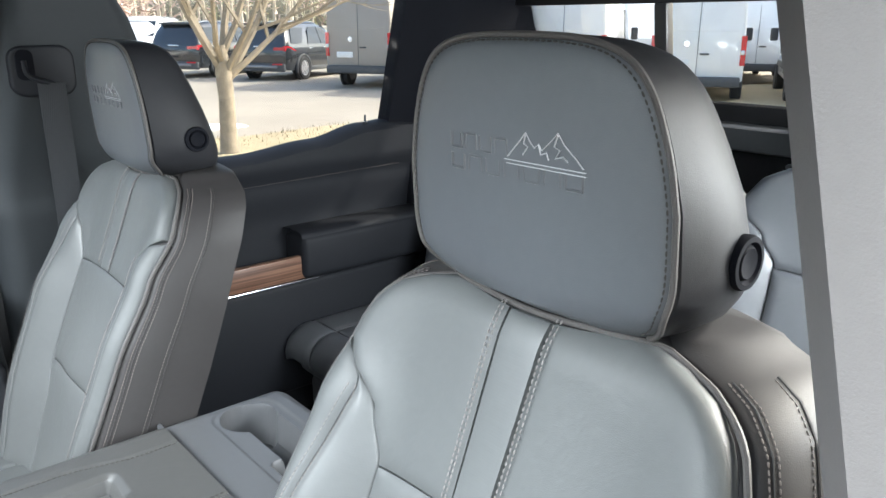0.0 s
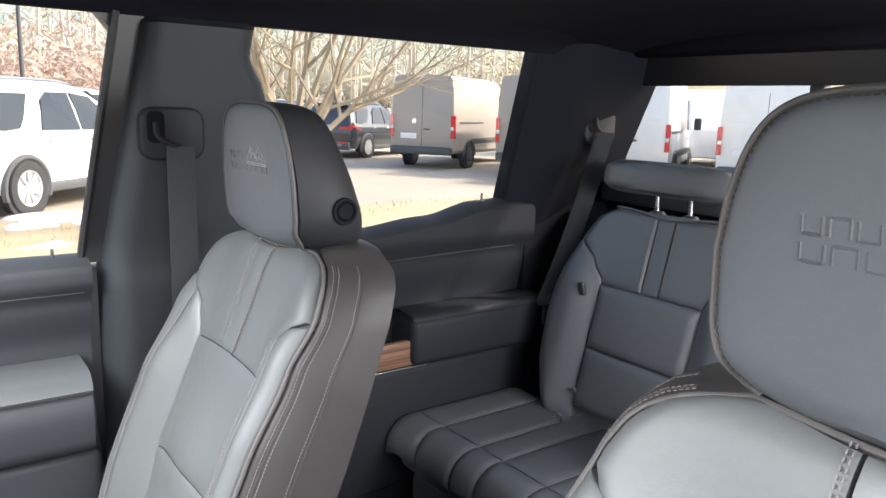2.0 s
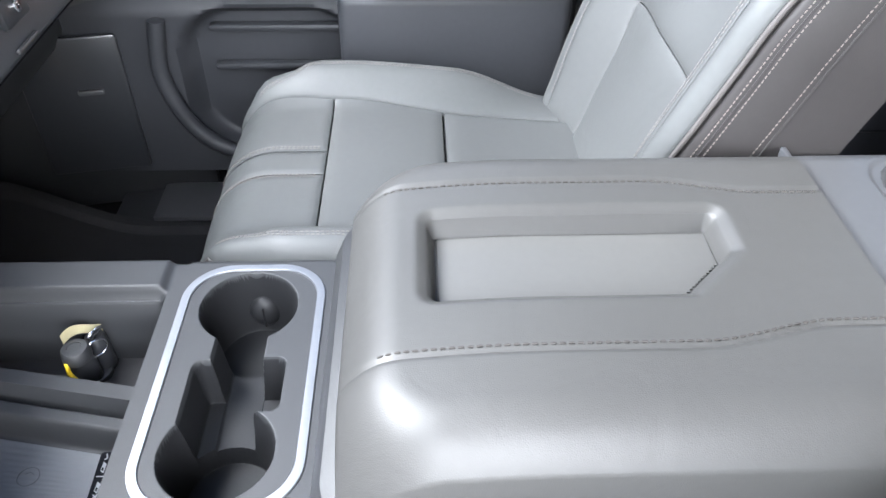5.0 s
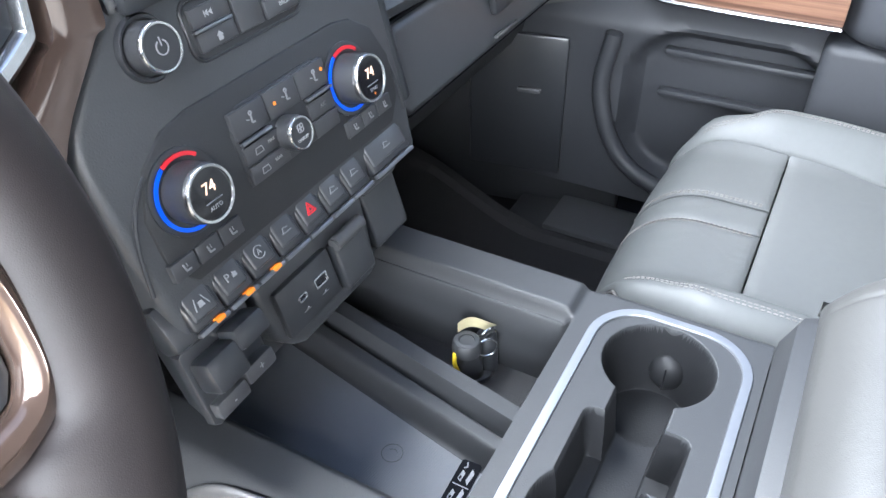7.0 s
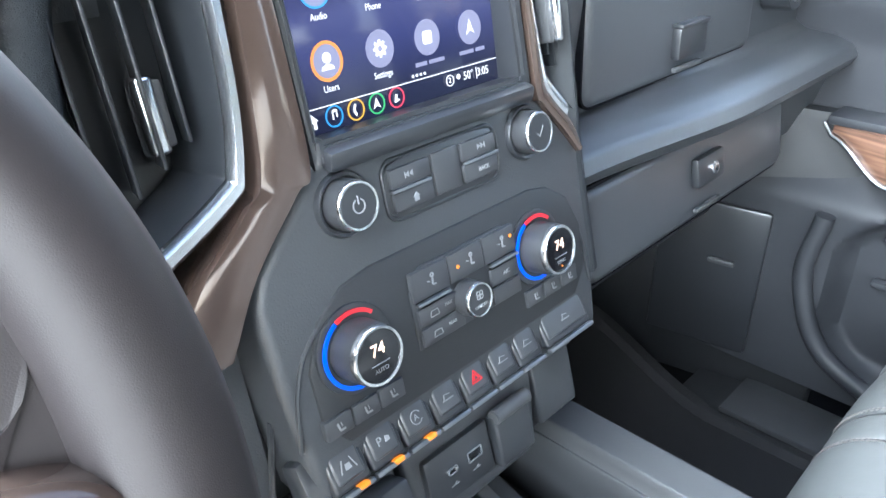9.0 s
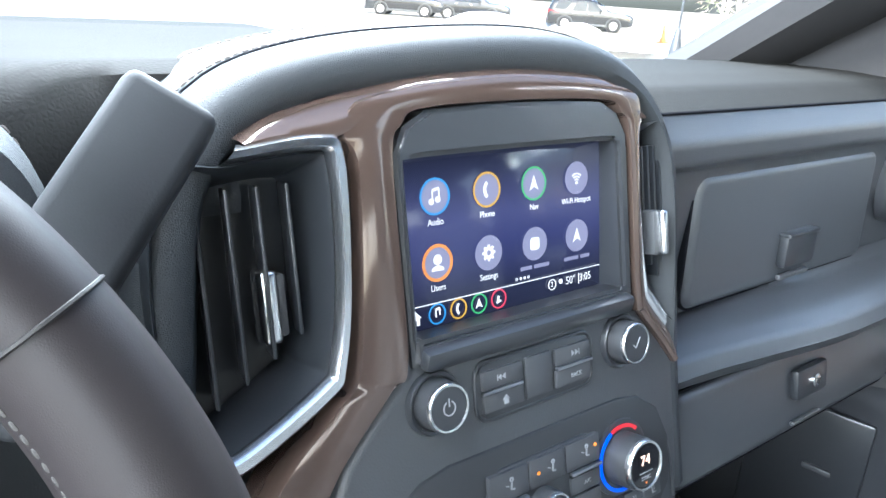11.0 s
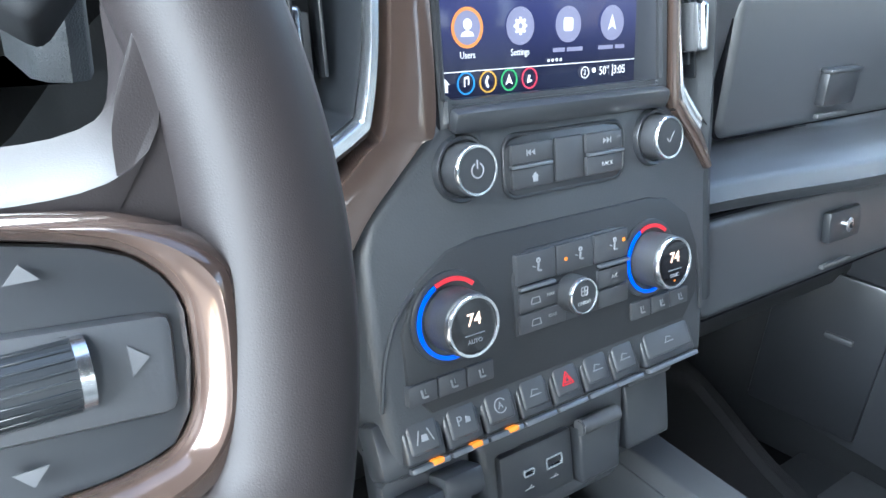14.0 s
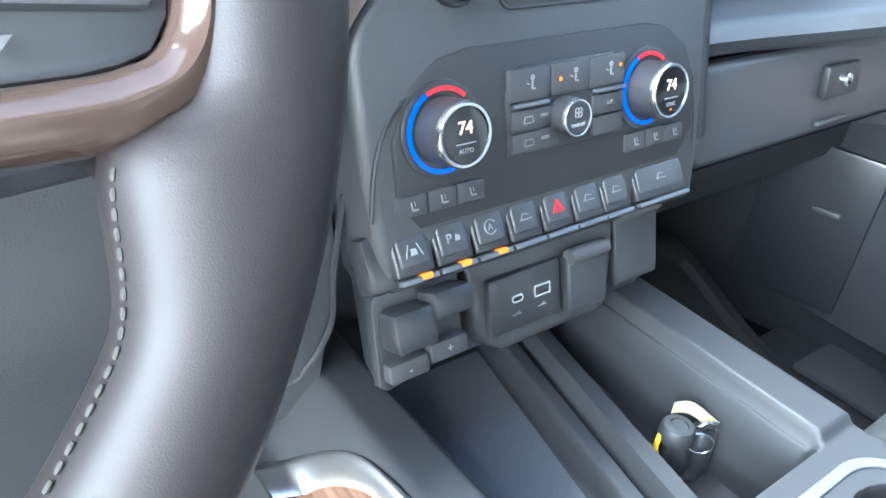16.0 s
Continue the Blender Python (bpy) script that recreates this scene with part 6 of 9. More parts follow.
for k in range(3):
    part("heat_wave", bar(-0.0215, 0.0016 + 0.0018 * k, -0.0178, 0.0022 + 0.0018 * k, 0.0009, up_), ICON, lab)
part("phone_sign", poly(rrect(0.0048, 0.0050, 0.0010, 3), 0.0003, pose(-0.0200, -0.0040, 0.0006)), ICON, lab)
part("warning_sign", poly([(-0.0285, -0.0020), (-0.0285, 0.0046), (-0.0232, 0.0013)][::-1], 0.0003, up_), AMBER, lab)


def cup_top(x, y):
    z = 0.513 - 0.04 * sstep(0.148, 0.172, x) - 0.03 * sstep(-0.16, -0.19, x)
    d = min(math.hypot(x - 0.086, y - 0.374) - 0.0435, math.hypot(x + 0.074, y - 0.374) - 0.0435)
    slot = box_d(x, y, 0.006, 0.374, 0.075, 0.021, 0.004)
    n1 = min(box_d(x, y, -0.017, 0.395, 0.035, 0.0145, 0.008), box_d(x, y, -0.007, 0.348, 0.027, 0.0155, 0.007))
    return z + min(dip(d, 0.075, 0.005), dip(slot, 0.055, 0.005), dip(n1, 0.052, 0.005))


# well faces below the deck take the darker colour, painting in their shade
lined(part("cup_deck", relief(cup_top, -0.185, 0.145, 0.295, 0.441, 0.0009, 0.20), PLASTIC, con, "black cup holder deck"), 0.5085, CUP_SHADED)
part("deck_flank", grid(lambda u, v: (0.145 + 0.027 * u, 0.295 + 0.146 * v, 0.513 - 0.04 * sstep(0.148, 0.172, 0.145 + 0.027 * u)), 10, 4), PLASTIC, con)
ro = rrect(0.272, 0.136, 0.046, 12, 0.006, 0.371)
ri = rrect(0.2555, 0.1195, 0.0385, 12, 0.006, 0.371)
bm = bmesh.new()
rows = []
for k, (a_, h) in enumerate(((0, 0.0), (0.0, 0.0016), (0.07, 0.0024), (0.5, 0.0026), (0.93, 0.0024), (1.0, 0.0016), (1.0, 0.0))):
    rows.append([bm.verts.new((o[0] + (i_[0] - o[0]) * a_, o[1] + (i_[1] - o[1]) * a_, 0.5125 + h)) for o, i_ in zip(ro, ri)])
for a_, b_ in zip(rows, rows[1:]):
    for i in range(len(a_)):
        bm.faces.new((a_[i], a_[(i + 1) % len(a_)], b_[(i + 1) % len(a_)], b_[i]))
bmesh.ops.recalc_face_normals(bm, faces=bm.faces)
part("chrome_ring", bm, SILVER, con, "satin chrome ring round the cup holders")
for x in (0.086, -0.074):
    for s in ((1,) if x > 0 else (-1,)):
        bm = bmesh.new()
        bmesh.ops.create_uvsphere(bm, u_segments=20, v_segments=14, radius=1.0, matrix=pose(x + 0.0430 * s, 0.371, 0.464) @ Matrix.Diagonal((0.0115, 0.0165, 0.0195, 1)))
        sp = part("cup_spring", bm, CUP_SHADED, con, "rounded rubber cup spring")
        part("slit", rbox(0.0016, 0.0016, 0.026, 0.0005, pose(x + 0.0315 * s, 0.371, 0.464)), GLOSS, sp)
part("body", rbox(0.325, 0.634, 0.46, 0.03, pose(0.004, -0.023, 0.33)), PLASTIC, con)
part("front_body", rbox(0.30, 0.46, 0.33, 0.03, pose(-0.02, 0.52, 0.26)), PLASTIC, con)
part("side_panel", rbox(0.012, 0.56, 0.20, 0.005, pose(0.160, 0.56, 0.38, 0, 6)), PLASTIC, con)
# wood inlay in chrome on the driver's flank
def flank_sheet(pa, pb, crown, lift, nu):
    """A strip laid on the console's driver flank between two plan curves."""
    qa, qb = smooth_path([(x, y, 0) for x, y in pa], 60), smooth_path([(x, y, 0) for x, y in pb], 60)
    def f(u, v):
        p = qa[round(v * 59)].lerp(qb[round(v * 59)], u)
        return (p.x, p.y, front_top(min(-0.151, p.x), 0.45) + lift + crown * math.sin(math.pi * u) ** 0.6)
    return grid(f, nu, 60)


OUTC = [(-0.2145, 0.684), (-0.190, 0.671), (-0.168, 0.632), (-0.160, 0.584), (-0.160, 0.526), (-0.160, 0.445)]
INC = [(-0.2140, 0.650), (-0.188, 0.636), (-0.174, 0.607), (-0.170, 0.575), (-0.170, 0.545), (-0.170, 0.445)]
part("inlay_frame", flank_sheet(OUTC, INC, 0.003, 0.002, 9), CHROME, con, "polished chrome inlay frame")
part("wood_inlay", flank_sheet(INC, [(-0.2145, 0.650 - 0.041 * i) for i in range(6)], 0.001, 0.002, 12), WOOD, con, "open-pore wood inlay")


# armrest lid
def tray_edge(x, y):
    d = box_d(x, y, 0.018, 0.088, 0.054, 0.126, 0.014)
    return max(d, ((-y - 0.012) + (-(x) - 0.012)) * 0.72)


def lid_top(x, y):
    o = box_d(x, y, 0.003, 0.02, 0.169, 0.252, 0.075)
    e = min(1.6, max(0.0, (o + 0.045) / 0.045))
    z = 0.638 - 0.030 * e ** 2.2
    z -= 0.012 * max(0.0, (y - 0.12) / 0.15) ** 2
    ang = (y + 0.02) * 0.55 + (x + 0.04) * 0.75
    d = tray_edge(x, y)
    z += dip(d, 0.005, 0.006) + dip(d + 0.008, 0.017, 0.004)
    for c, w in ((0.108, 1), (-0.085, -1)):
        s = c - 0.018 * w * sstep(0.02, -0.08, y)
        z -= 0.0022 * math.exp(-((x - s) / 0.0022) ** 2)
    return z


lid = new("armrest_lid")
lid.parent = con
tagged(lid, "grey leather armrest lid with recessed tray and pale stitching")
part("lid_cover", relief(lid_top, -0.166, 0.172, -0.130, 0.272, 0.0026, 0.555), LEATHER_LID, lid, "grey leather lid cover")
part("tray_mat", relief(lambda x, y: 0.6172 - 0.012 * max(0.0, (y - 0.12) / 0.15) ** 2 - 0.02 * sstep(-0.013, -0.009, tray_edge(x, y)), -0.030, 0.066, -0.030, 0.208, 0.003), TRAY, lid, "smooth grey tray mat")
bm = None
for c, w in ((0.108, 1), (-0.085, -1)):
    ys = [-0.125 + 0.37 * i / 40 for i in range(41)]
    bm = stitches([(c - 0.018 * w * sstep(0.02, -0.08, y) - 0.004 * w, y, lid_top(c - 0.018 * w * sstep(0.02, -0.08, y) - 0.004 * w, y) + 0.0004) for y in ys], 0.0062, w=0.0009, bm=bm)
part("stitching", bm, THREAD_RIM, lid)
part("hinge_strip", rbox(0.338, 0.006, 0.012, 0.002, pose(0.003, -0.133, 0.622)), SILVER, lid)


def shelf_top(x, y):
    z = 0.628 - 0.012 * max(0.0, (abs(x - 0.003) - 0.14) / 0.03) ** 2 - 0.02 * max(0.0, (-y - 0.31) / 0.03) ** 2
    z += dip(box_d(x, y, 0.006, -0.245, 0.150, 0.052, 0.044), 0.003, 0.003)
    d = min(math.hypot(x - 0.108, y + 0.245) - 0.040, math.hypot(x + 0.098, y + 0.245) - 0.040)
    slot = box_d(x, y, 0.005, -0.255, 0.09, 0.026, 0.004)
    slot2 = box_d(x, y, -0.045, -0.222, 0.018, 0.012, 0.004)
    return z + min(dip(d, 0.070, 0.004), dip(slot, 0.042, 0.006), dip(slot2, 0.05, 0.004))


part("rear_shelf", relief(shelf_top, -0.166, 0.172, -0.335, -0.136, 0.0024, 0.30), PLASTIC_GREY, con, "black rear cup holder shelf")

# ---- keys and tag in the bin ----
keys = thing("hitch_lock", "black hitch lock with keys, cream tag and yellow strap", "lock", m=pose(0.066, 0.537, 0.4335, 0, 0, -42) @ Matrix.Scale(0.84, 4))
part("base", prism([(0.024 * math.copysign(abs(math.cos(t)) ** 0.7, math.cos(t)), 0.015 * math.sin(t)) for t in [2 * math.pi * j / 28 for j in range(28)]], 0.006, 0.0015, m=pose(0.004, 0.0, 0.006, -90)), PLASTIC_SMOOTH, keys)
part("body", loft([[(x * k, y * k, z) for x, y in rrect(0.030, 0.026, 0.008)] for z, k in ((0.004, 0.9), (0.008, 1.0), (0.030, 0.96), (0.036, 0.72), (0.040, 0.66))]), PLASTIC_SMOOTH, keys)
part("knob", spin([(0.0005, 0), (0.012, 0.0), (0.0155, 0.002), (0.0165, 0.006), (0.0155, 0.016), (0.0135, 0.0185), (0.0085, 0.019), (0.0080, 0.0175), (0.0005, 0.0172)], 32, m=pose(-0.002, 0, 0.040, 90)), PLASTIC, keys, "black plastic turning knob")
part("second_barrel", spin([(0.0005, 0), (0.011, 0.0), (0.012, 0.004), (0.012, 0.044), (0.010, 0.048), (0.0005, 0.048)], 24, m=pose(0.026, 0.006, 0, 82)), PLASTIC_SMOOTH, keys)
for tilt, dx in ((18, 0.0), (28, 0.006)):
    part("key_blade", prism([(0.0085 * math.cos(t), 0.0085 * math.sin(t)) for t in [2 * math.pi * j / 16 for j in range(16)]], 0.0022, 0.0005, m=pose(0.022 + dx, 0.002 + dx * 0.5, 0.056, tilt, 20, 20)), CHROME, keys, "chrome keys")
part("key_ring", tube([(0.018 + 0.012 * math.cos(t), -0.008 + 0.003 * math.sin(t), 0.047 + 0.009 * math.sin(t)) for t in [2 * math.pi * j / 28 for j in range(28)]], 0.0009, 6, closed=True), CHROME, keys)
def tag_sheet(u, v):
    return (-0.006 + 0.044 * u, 0.014 + 0.006 * math.sin(2.6 * u + 0.6), 0.054 + 0.014 * v - 0.010 * u * u + 0.003 * math.sin(5 * u))
bm = grid(tag_sheet, 14, 5)
geo = bmesh.ops.extrude_face_region(bm, geom=bm.faces[:])
bmesh.ops.translate(bm, verts=[v for v in geo["geom"] if isinstance(v, bmesh.types.BMVert)], vec=(0, 0.0006, 0))
part("tag", bm, mat("tag_cream", (0.40, 0.36, 0.22), 0.7), keys, "curled cream paper tag")
part("strap", tube(smooth_path([(-0.017, -0.004, 0.048), (-0.019, -0.008, 0.036), (-0.016, -0.013, 0.022), (-0.017, -0.012, 0.012)], 16), 0.0026, 8), mat("strap_yellow", (0.75, 0.52, 0.02), 0.5), keys, "yellow strap")

# ---- passenger side: doors, pillars, belts ----
def side_x(z):
    """Inner face of the cab side: upright below the belt line, leaning in above it."""
    return 0.800 - 0.20 * max(0.0, z - 0.90)


def tumble(fn, ny, nz, thick=0.03, sg=1):
    bm = grid(fn, ny, nz)
    geo = bmesh.ops.extrude_face_region(bm, geom=bm.faces[:])
    bmesh.ops.translate(bm, verts=[v for v in geo["geom"] if isinstance(v, bmesh.types.BMVert)], vec=(thick * sg, 0, 0))
    bmesh.ops.recalc_face_normals(bm, faces=bm.faces)
    return bm


def front_door(sg=1):
    d = thing("front_door", "charcoal door panel with wood inlay, padded armrest and chrome pull", "car door")
    def f(u, v):
        y, z = -0.045 + 1.02 * u, 0.20 + 0.685 * v
        x = 0.795 + 0.02 * sstep(0.80, 0.72, z) * sstep(0.50, 0.66, z)
        x -= 0.022 * sstep(0.80, 0.845, z + 0.06 * sstep(0.28, 0.40, y) * sstep(0.5, 0.40, y))
        x -= 0.03 * sstep(0.56, 0.50, z)
        cut = box_d(y, z, 0.455, 0.375, 0.155, 0.135, 0.09)
        x += 0.045 * sstep(0.008, -0.02, cut)
        if z > 0.87:
            x += 0.03 * ((z - 0.87) / 0.015)
        return (x, y, z)
    part("panel", tumble(f, 120, 100, 0.035), TRIM_DARK, d, "charcoal moulded panel")
    part("panel_stitching", stitches([(0.7705, y, interp(y, [(-0.03, 0.822), (0.20, 0.822), (0.29, 0.812), (0.37, 0.772)]) + 0.004) for y in [-0.03 + 0.40 * i / 30 for i in range(31)]], 0.006, w=0.0006), THREAD, d)
    # armrest
    def arm_front(y):
        q = max(0.0, (y - 0.262) / 0.068)
        return 0.702 + 0.10 * (1 - math.sqrt(max(0.0, 1 - q * q)))
    ys = [-0.022 + 0.284 * i / 12 for i in range(13)] + [0.262 + 0.068 * math.sin(math.pi / 2 * i / 10) for i in range(1, 11)]
    arm = lambda prof: loft([[(arm_front(y) + dx if dx < 0.08 else 0.81, y, z) for dx, z in prof] for y in ys])
    part("armrest", arm([(0.014, 0.556), (0.004, 0.564), (0.001, 0.58), (0.0, 0.62), (0.002, 0.655), (0.010, 0.664), (0.09, 0.664), (0.09, 0.556)]), TRIM_DARK, d, "charcoal armrest body")
    part("armrest_pad", arm([(0.010, 0.662), (0.001, 0.664), (-0.002, 0.670), (0.002, 0.684), (0.014, 0.695), (0.034, 0.700), (0.09, 0.702), (0.09, 0.662)]), LEATHER_PAD, d, "padded leather armrest top")
    part("armrest_stitching", stitches([(arm_front(y) - 0.0016, y, 0.6705) for y in ys[:-1]], 0.0055, w=0.0007), THREAD, d)
    part("pocket_front", rbox(0.075, 0.375, 0.200, 0.016, pose(0.765, 0.150, 0.448), 4), TRIM_DARK, d)
    wp = smooth_path([(0.7215, 0.322, 0), (0.7215, 0.45, 0), (0.728, 0.56, 0), (0.742, 0.62, 0), (0.752, 0.650, 0)], 40)
    zt = lambda t: 0.640 - 0.006 * t
    zb = lambda t: 0.575 + 0.046 * sstep(0.72, 1.0, t)
    def wd(u, v):
        p = wp[round(u * 39)]
        z = zb(u) + (zt(u) - zb(u)) * v
        return (p.x - 0.004 * math.sin(math.pi * v), p.y, z)
    bm = grid(wd, 40, 8)
    geo = bmesh.ops.extrude_face_region(bm, geom=bm.faces[:])
    bmesh.ops.translate(bm, verts=[v for v in geo["geom"] if isinstance(v, bmesh.types.BMVert)], vec=(0.03, 0, 0))
    bmesh.ops.recalc_face_normals(bm, faces=bm.faces)
    part("wood_inlay", bm, WOOD, d, "open-pore brown wood inlay")
    part("chrome_strip", tube([(p.x - 0.002, p.y, zb(i / 39) - 0.004) for i, p in enumerate(wp)] + [(0.756, 0.664, 0.632)], 0.0036, 8), CHROME, d, "chrome strip below the wood")
    part("shelf", rbox(0.06, 0.34, 0.014, 0.005, pose(0.775, 0.49, 0.640)), TRIM_DARK, d)
    part("window_switch", rbox(0.04, 0.075, 0.016, 0.006, pose(0.765, 0.470, 0.644)), PLASTIC_SMOOTH, d)
    part("switch_lever", rbox(0.012, 0.02, 0.008, 0.003, pose(0.758, 0.482, 0.653)), CHROME, d)
    # pull handle in its bowl
    part("handle_bezel", strip(*[[(y, z) for y, z in rrect(w_, h_, r_, 8)] for w_, h_, r_ in ((0.185, 0.128, 0.036), (0.165, 0.108, 0.028))], -0.006, 0.02, m=pose(0.775, 0.472, 0.778) @ Matrix.Rotation(radians(-90), 4, "Z")), PLASTIC_SMOOTH, d)
    part("handle_bowl", prism(rrect(0.172, 0.115, 0.03, 8), 0.01, 0, m=pose(0.777, 0.472, 0.778) @ Matrix.Rotation(radians(-90), 4, "Z")), PLASTIC, d)
    part("pull_handle", tube(smooth_path([(0.770, 0.402, 0.776), (0.752, 0.412, 0.777), (0.748, 0.45, 0.776), (0.752, 0.52, 0.774)], 24), [0.008] + [0.0105] * 22 + [0.008], 12), CHROME, d, "chrome pull handle")
    part("lock_pin", spin([(0.007, 0), (0.007, 0.003), (0.0028, 0.004), (0.0028, 0.022), (0.001, 0.024)], 12, m=pose(0.808, 0.011, 0.878, 90)), PLASTIC_SMOOTH, d, "black lock pin")
    part("kick_arch", tube(smooth_path([(0.752, 0.632, 0.50), (0.748, 0.642, 0.40), (0.742, 0.60, 0.30), (0.735, 0.52, 0.255), (0.735, 0.40, 0.235)], 40), 0.014, 10), TRIM_DARK, d)
    for z in (0.47, 0.40):
        part("pocket_rib", rbox(0.02, 0.24, 0.012, 0.005, pose(0.797, 0.44, z)), TRIM_DARK, d)
    # window frame: sash at the back edge and the slim top rail
    part("rear_sash", tumble(lambda u, v: (side_x(0.87 + 0.45 * v) + 0.012, -0.081 - 0.062 * v + 0.048 * u + 0.05 * max(0.0, v - 0.9) * u * 10, 0.87 + 0.45 * v), 6, 30, 0.03), GLOSS_TRIM, d)
    part("window_seal", tube([(side_x(z) + 0.006, -0.033 - 0.062 * (z - 0.87) / 0.45, z) for z in [0.875 + 0.43 * i / 10 for i in range(11)]], 0.007, 8), GLOSS_TRIM, d)
    pane = part("pane", grid(lambda u, v: (side_x(0.87 + 0.44 * v) + 0.030, -0.06 + 0.97 * u - 0.05 * v, 0.87 + 0.44 * v), 2, 2), GLASS, d)
    pane.visible_shadow = False
    return d


GLOSS_TRIM = mat("door_frame_black", (0.012, 0.012, 0.014), 0.45, bump=0.2, bscale=500)


def rear_door(sg=1):
    d = thing("rear_door", "charcoal rear door panel with armrest and wood inlay", "car door")
    sill = lambda y: smin(-y, [(0.30, 0.880), (0.60, 0.885), (0.80, 0.905), (0.96, 0.935), (1.12, 0.945)])
    def f(u, v):
        y = -0.30 - 0.82 * u
        z = 0.20 + (sill(y) - 0.20) * v
        x = 0.805 + 0.015 * sstep(0.80, 0.70, z) * sstep(0.52, 0.62, z) - 0.018 * sstep(0.80, 0.86, z) - 0.03 * sstep(0.58, 0.52, z)
        if v > 0.98:
            x += 0.03 * (v - 0.98) / 0.02
        return (x, y, z)
    # rear door wears the shade-darkened trim, the front door TRIM_DARK
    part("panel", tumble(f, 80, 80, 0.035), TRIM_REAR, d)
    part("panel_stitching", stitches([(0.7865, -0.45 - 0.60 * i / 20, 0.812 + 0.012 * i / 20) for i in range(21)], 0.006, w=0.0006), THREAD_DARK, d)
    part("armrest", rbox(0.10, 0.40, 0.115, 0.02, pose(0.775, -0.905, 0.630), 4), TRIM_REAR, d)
    def pad(u, v):
        y = -1.105 + 0.405 * u
        a = math.pi * v
        return (0.775 - 0.053 * math.cos(a), y, 0.684 + 0.016 * math.sin(a) ** 0.6)
    part("armrest_pad", grid(pad, 30, 14), TRIM_REAR, d, "padded armrest top, darkened for the rear cab's shade")
    part("wood_inlay", rbox(0.02, 0.33, 0.060, 0.004, pose(0.752, -0.590, 0.604)), WOOD, d, "dark wood inlay")
    part("chrome_strip", rbox(0.006, 0.33, 0.005, 0.002, pose(0.745, -0.59, 0.570)), CHROME, d)
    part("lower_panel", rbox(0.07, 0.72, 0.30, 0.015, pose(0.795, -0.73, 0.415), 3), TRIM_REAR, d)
    part("pull_handle", tube(smooth_path([(0.765, -0.36, 0.775), (0.745, -0.38, 0.776), (0.745, -0.45, 0.775), (0.762, -0.47, 0.775)], 20), 0.009, 10), CHROME, d, "chrome pull handle")
    part("handle_bowl", prism(rrect(0.165, 0.11, 0.03, 8), 0.012, 0.002, m=pose(0.778, -0.415, 0.775) @ Matrix.Rotation(radians(-90), 4, "Z")), PLASTIC, d)
    part("lock_pin", spin([(0.007, 0), (0.007, 0.003), (0.0028, 0.004), (0.0028, 0.020), (0.001, 0.022)], 12, m=pose(0.818, -0.962, 0.918 + 0.018, 90)), PLASTIC_SMOOTH, d)
    pane = part("pane", grid(lambda u, v: (side_x(0.86 + 0.46 * v) + 0.030, -0.30 - 0.76 * u, 0.86 + 0.46 * v), 2, 2), GLASS, d)
    pane.visible_shadow = False
    return d


front_door()
rear_door()


# pillar covers and roof rail
def pillar(name, label, fn, nu, nv, material=PILLAR):
    ob = part(name, tumble(fn, nu, nv, 0.05), material, None, label)
    return tagged(ob, label, "pillar trim", kind="structure")


def b_pillar(u, v):
    z = 0.10 + 1.34 * v
    front = -0.066 - 0.070 * max(0.0, z - 0.85) / 0.45
    back = interp(z, [(0.10, -0.34), (0.86, -0.34), (1.12, -0.375), (1.20, -0.345), (1.24, -0.320), (1.29, -0.325), (1.32, -0.36), (1.36, -0.5)])
    y = front + (back - front) * u
    x = side_x(z) - 0.030 + 0.030 * max(0.0, 1 - u / 0.16) ** 2 + 0.02 * max(0.0, (u - 0.85) / 0.15) ** 2
    if z < 0.842:
        x -= 0.006
    x += 0.09 * sstep(1.288, 1.325, z)      # dives behind the headliner edge
    return (x, y, z)


pillar("pillar_trim_1", "charcoal plastic cover on the centre pillar", b_pillar, 24, 90, TRIM_PILLAR)
pillar("pillar_trim_2", "black cover on the rear cab corner", lambda u, v: (interp(u, [(0, side_x(0.9 + 0.45 * v) + 0.02), (0.35, side_x(0.9 + 0.45 * v) - 0.05 * min(1.0, v * 2)), (1.0, 0.826 - 0.197 * v)]), -1.025 - 0.045 * v - 0.385 * u + 0.02 * math.sin(math.pi * u), 0.86 + 0.54 * v), 20, 24, PILLAR)
pillar("pillar_trim_5", "black lower cover of the rear cab corner", lambda u, v: (0.80 - 0.02 * u, -1.10 - 0.29 * u, 0.12 + 0.80 * v), 12, 16, PILLAR)
tagged(part("trim_1", tumble(lambda u, v: (interp(v, [(0, side_x(1.30) + 0.004), (0.3, side_x(1.31) - 0.012), (1, 0.60)]), 0.36 - 1.74 * u, interp(v, [(0, 1.300), (0.3, 1.322), (1, 1.365)])), 40, 8, 0.02), HEADLINER, None, "black headliner edge over the passenger doors"), category="headliner edge", kind="structure")
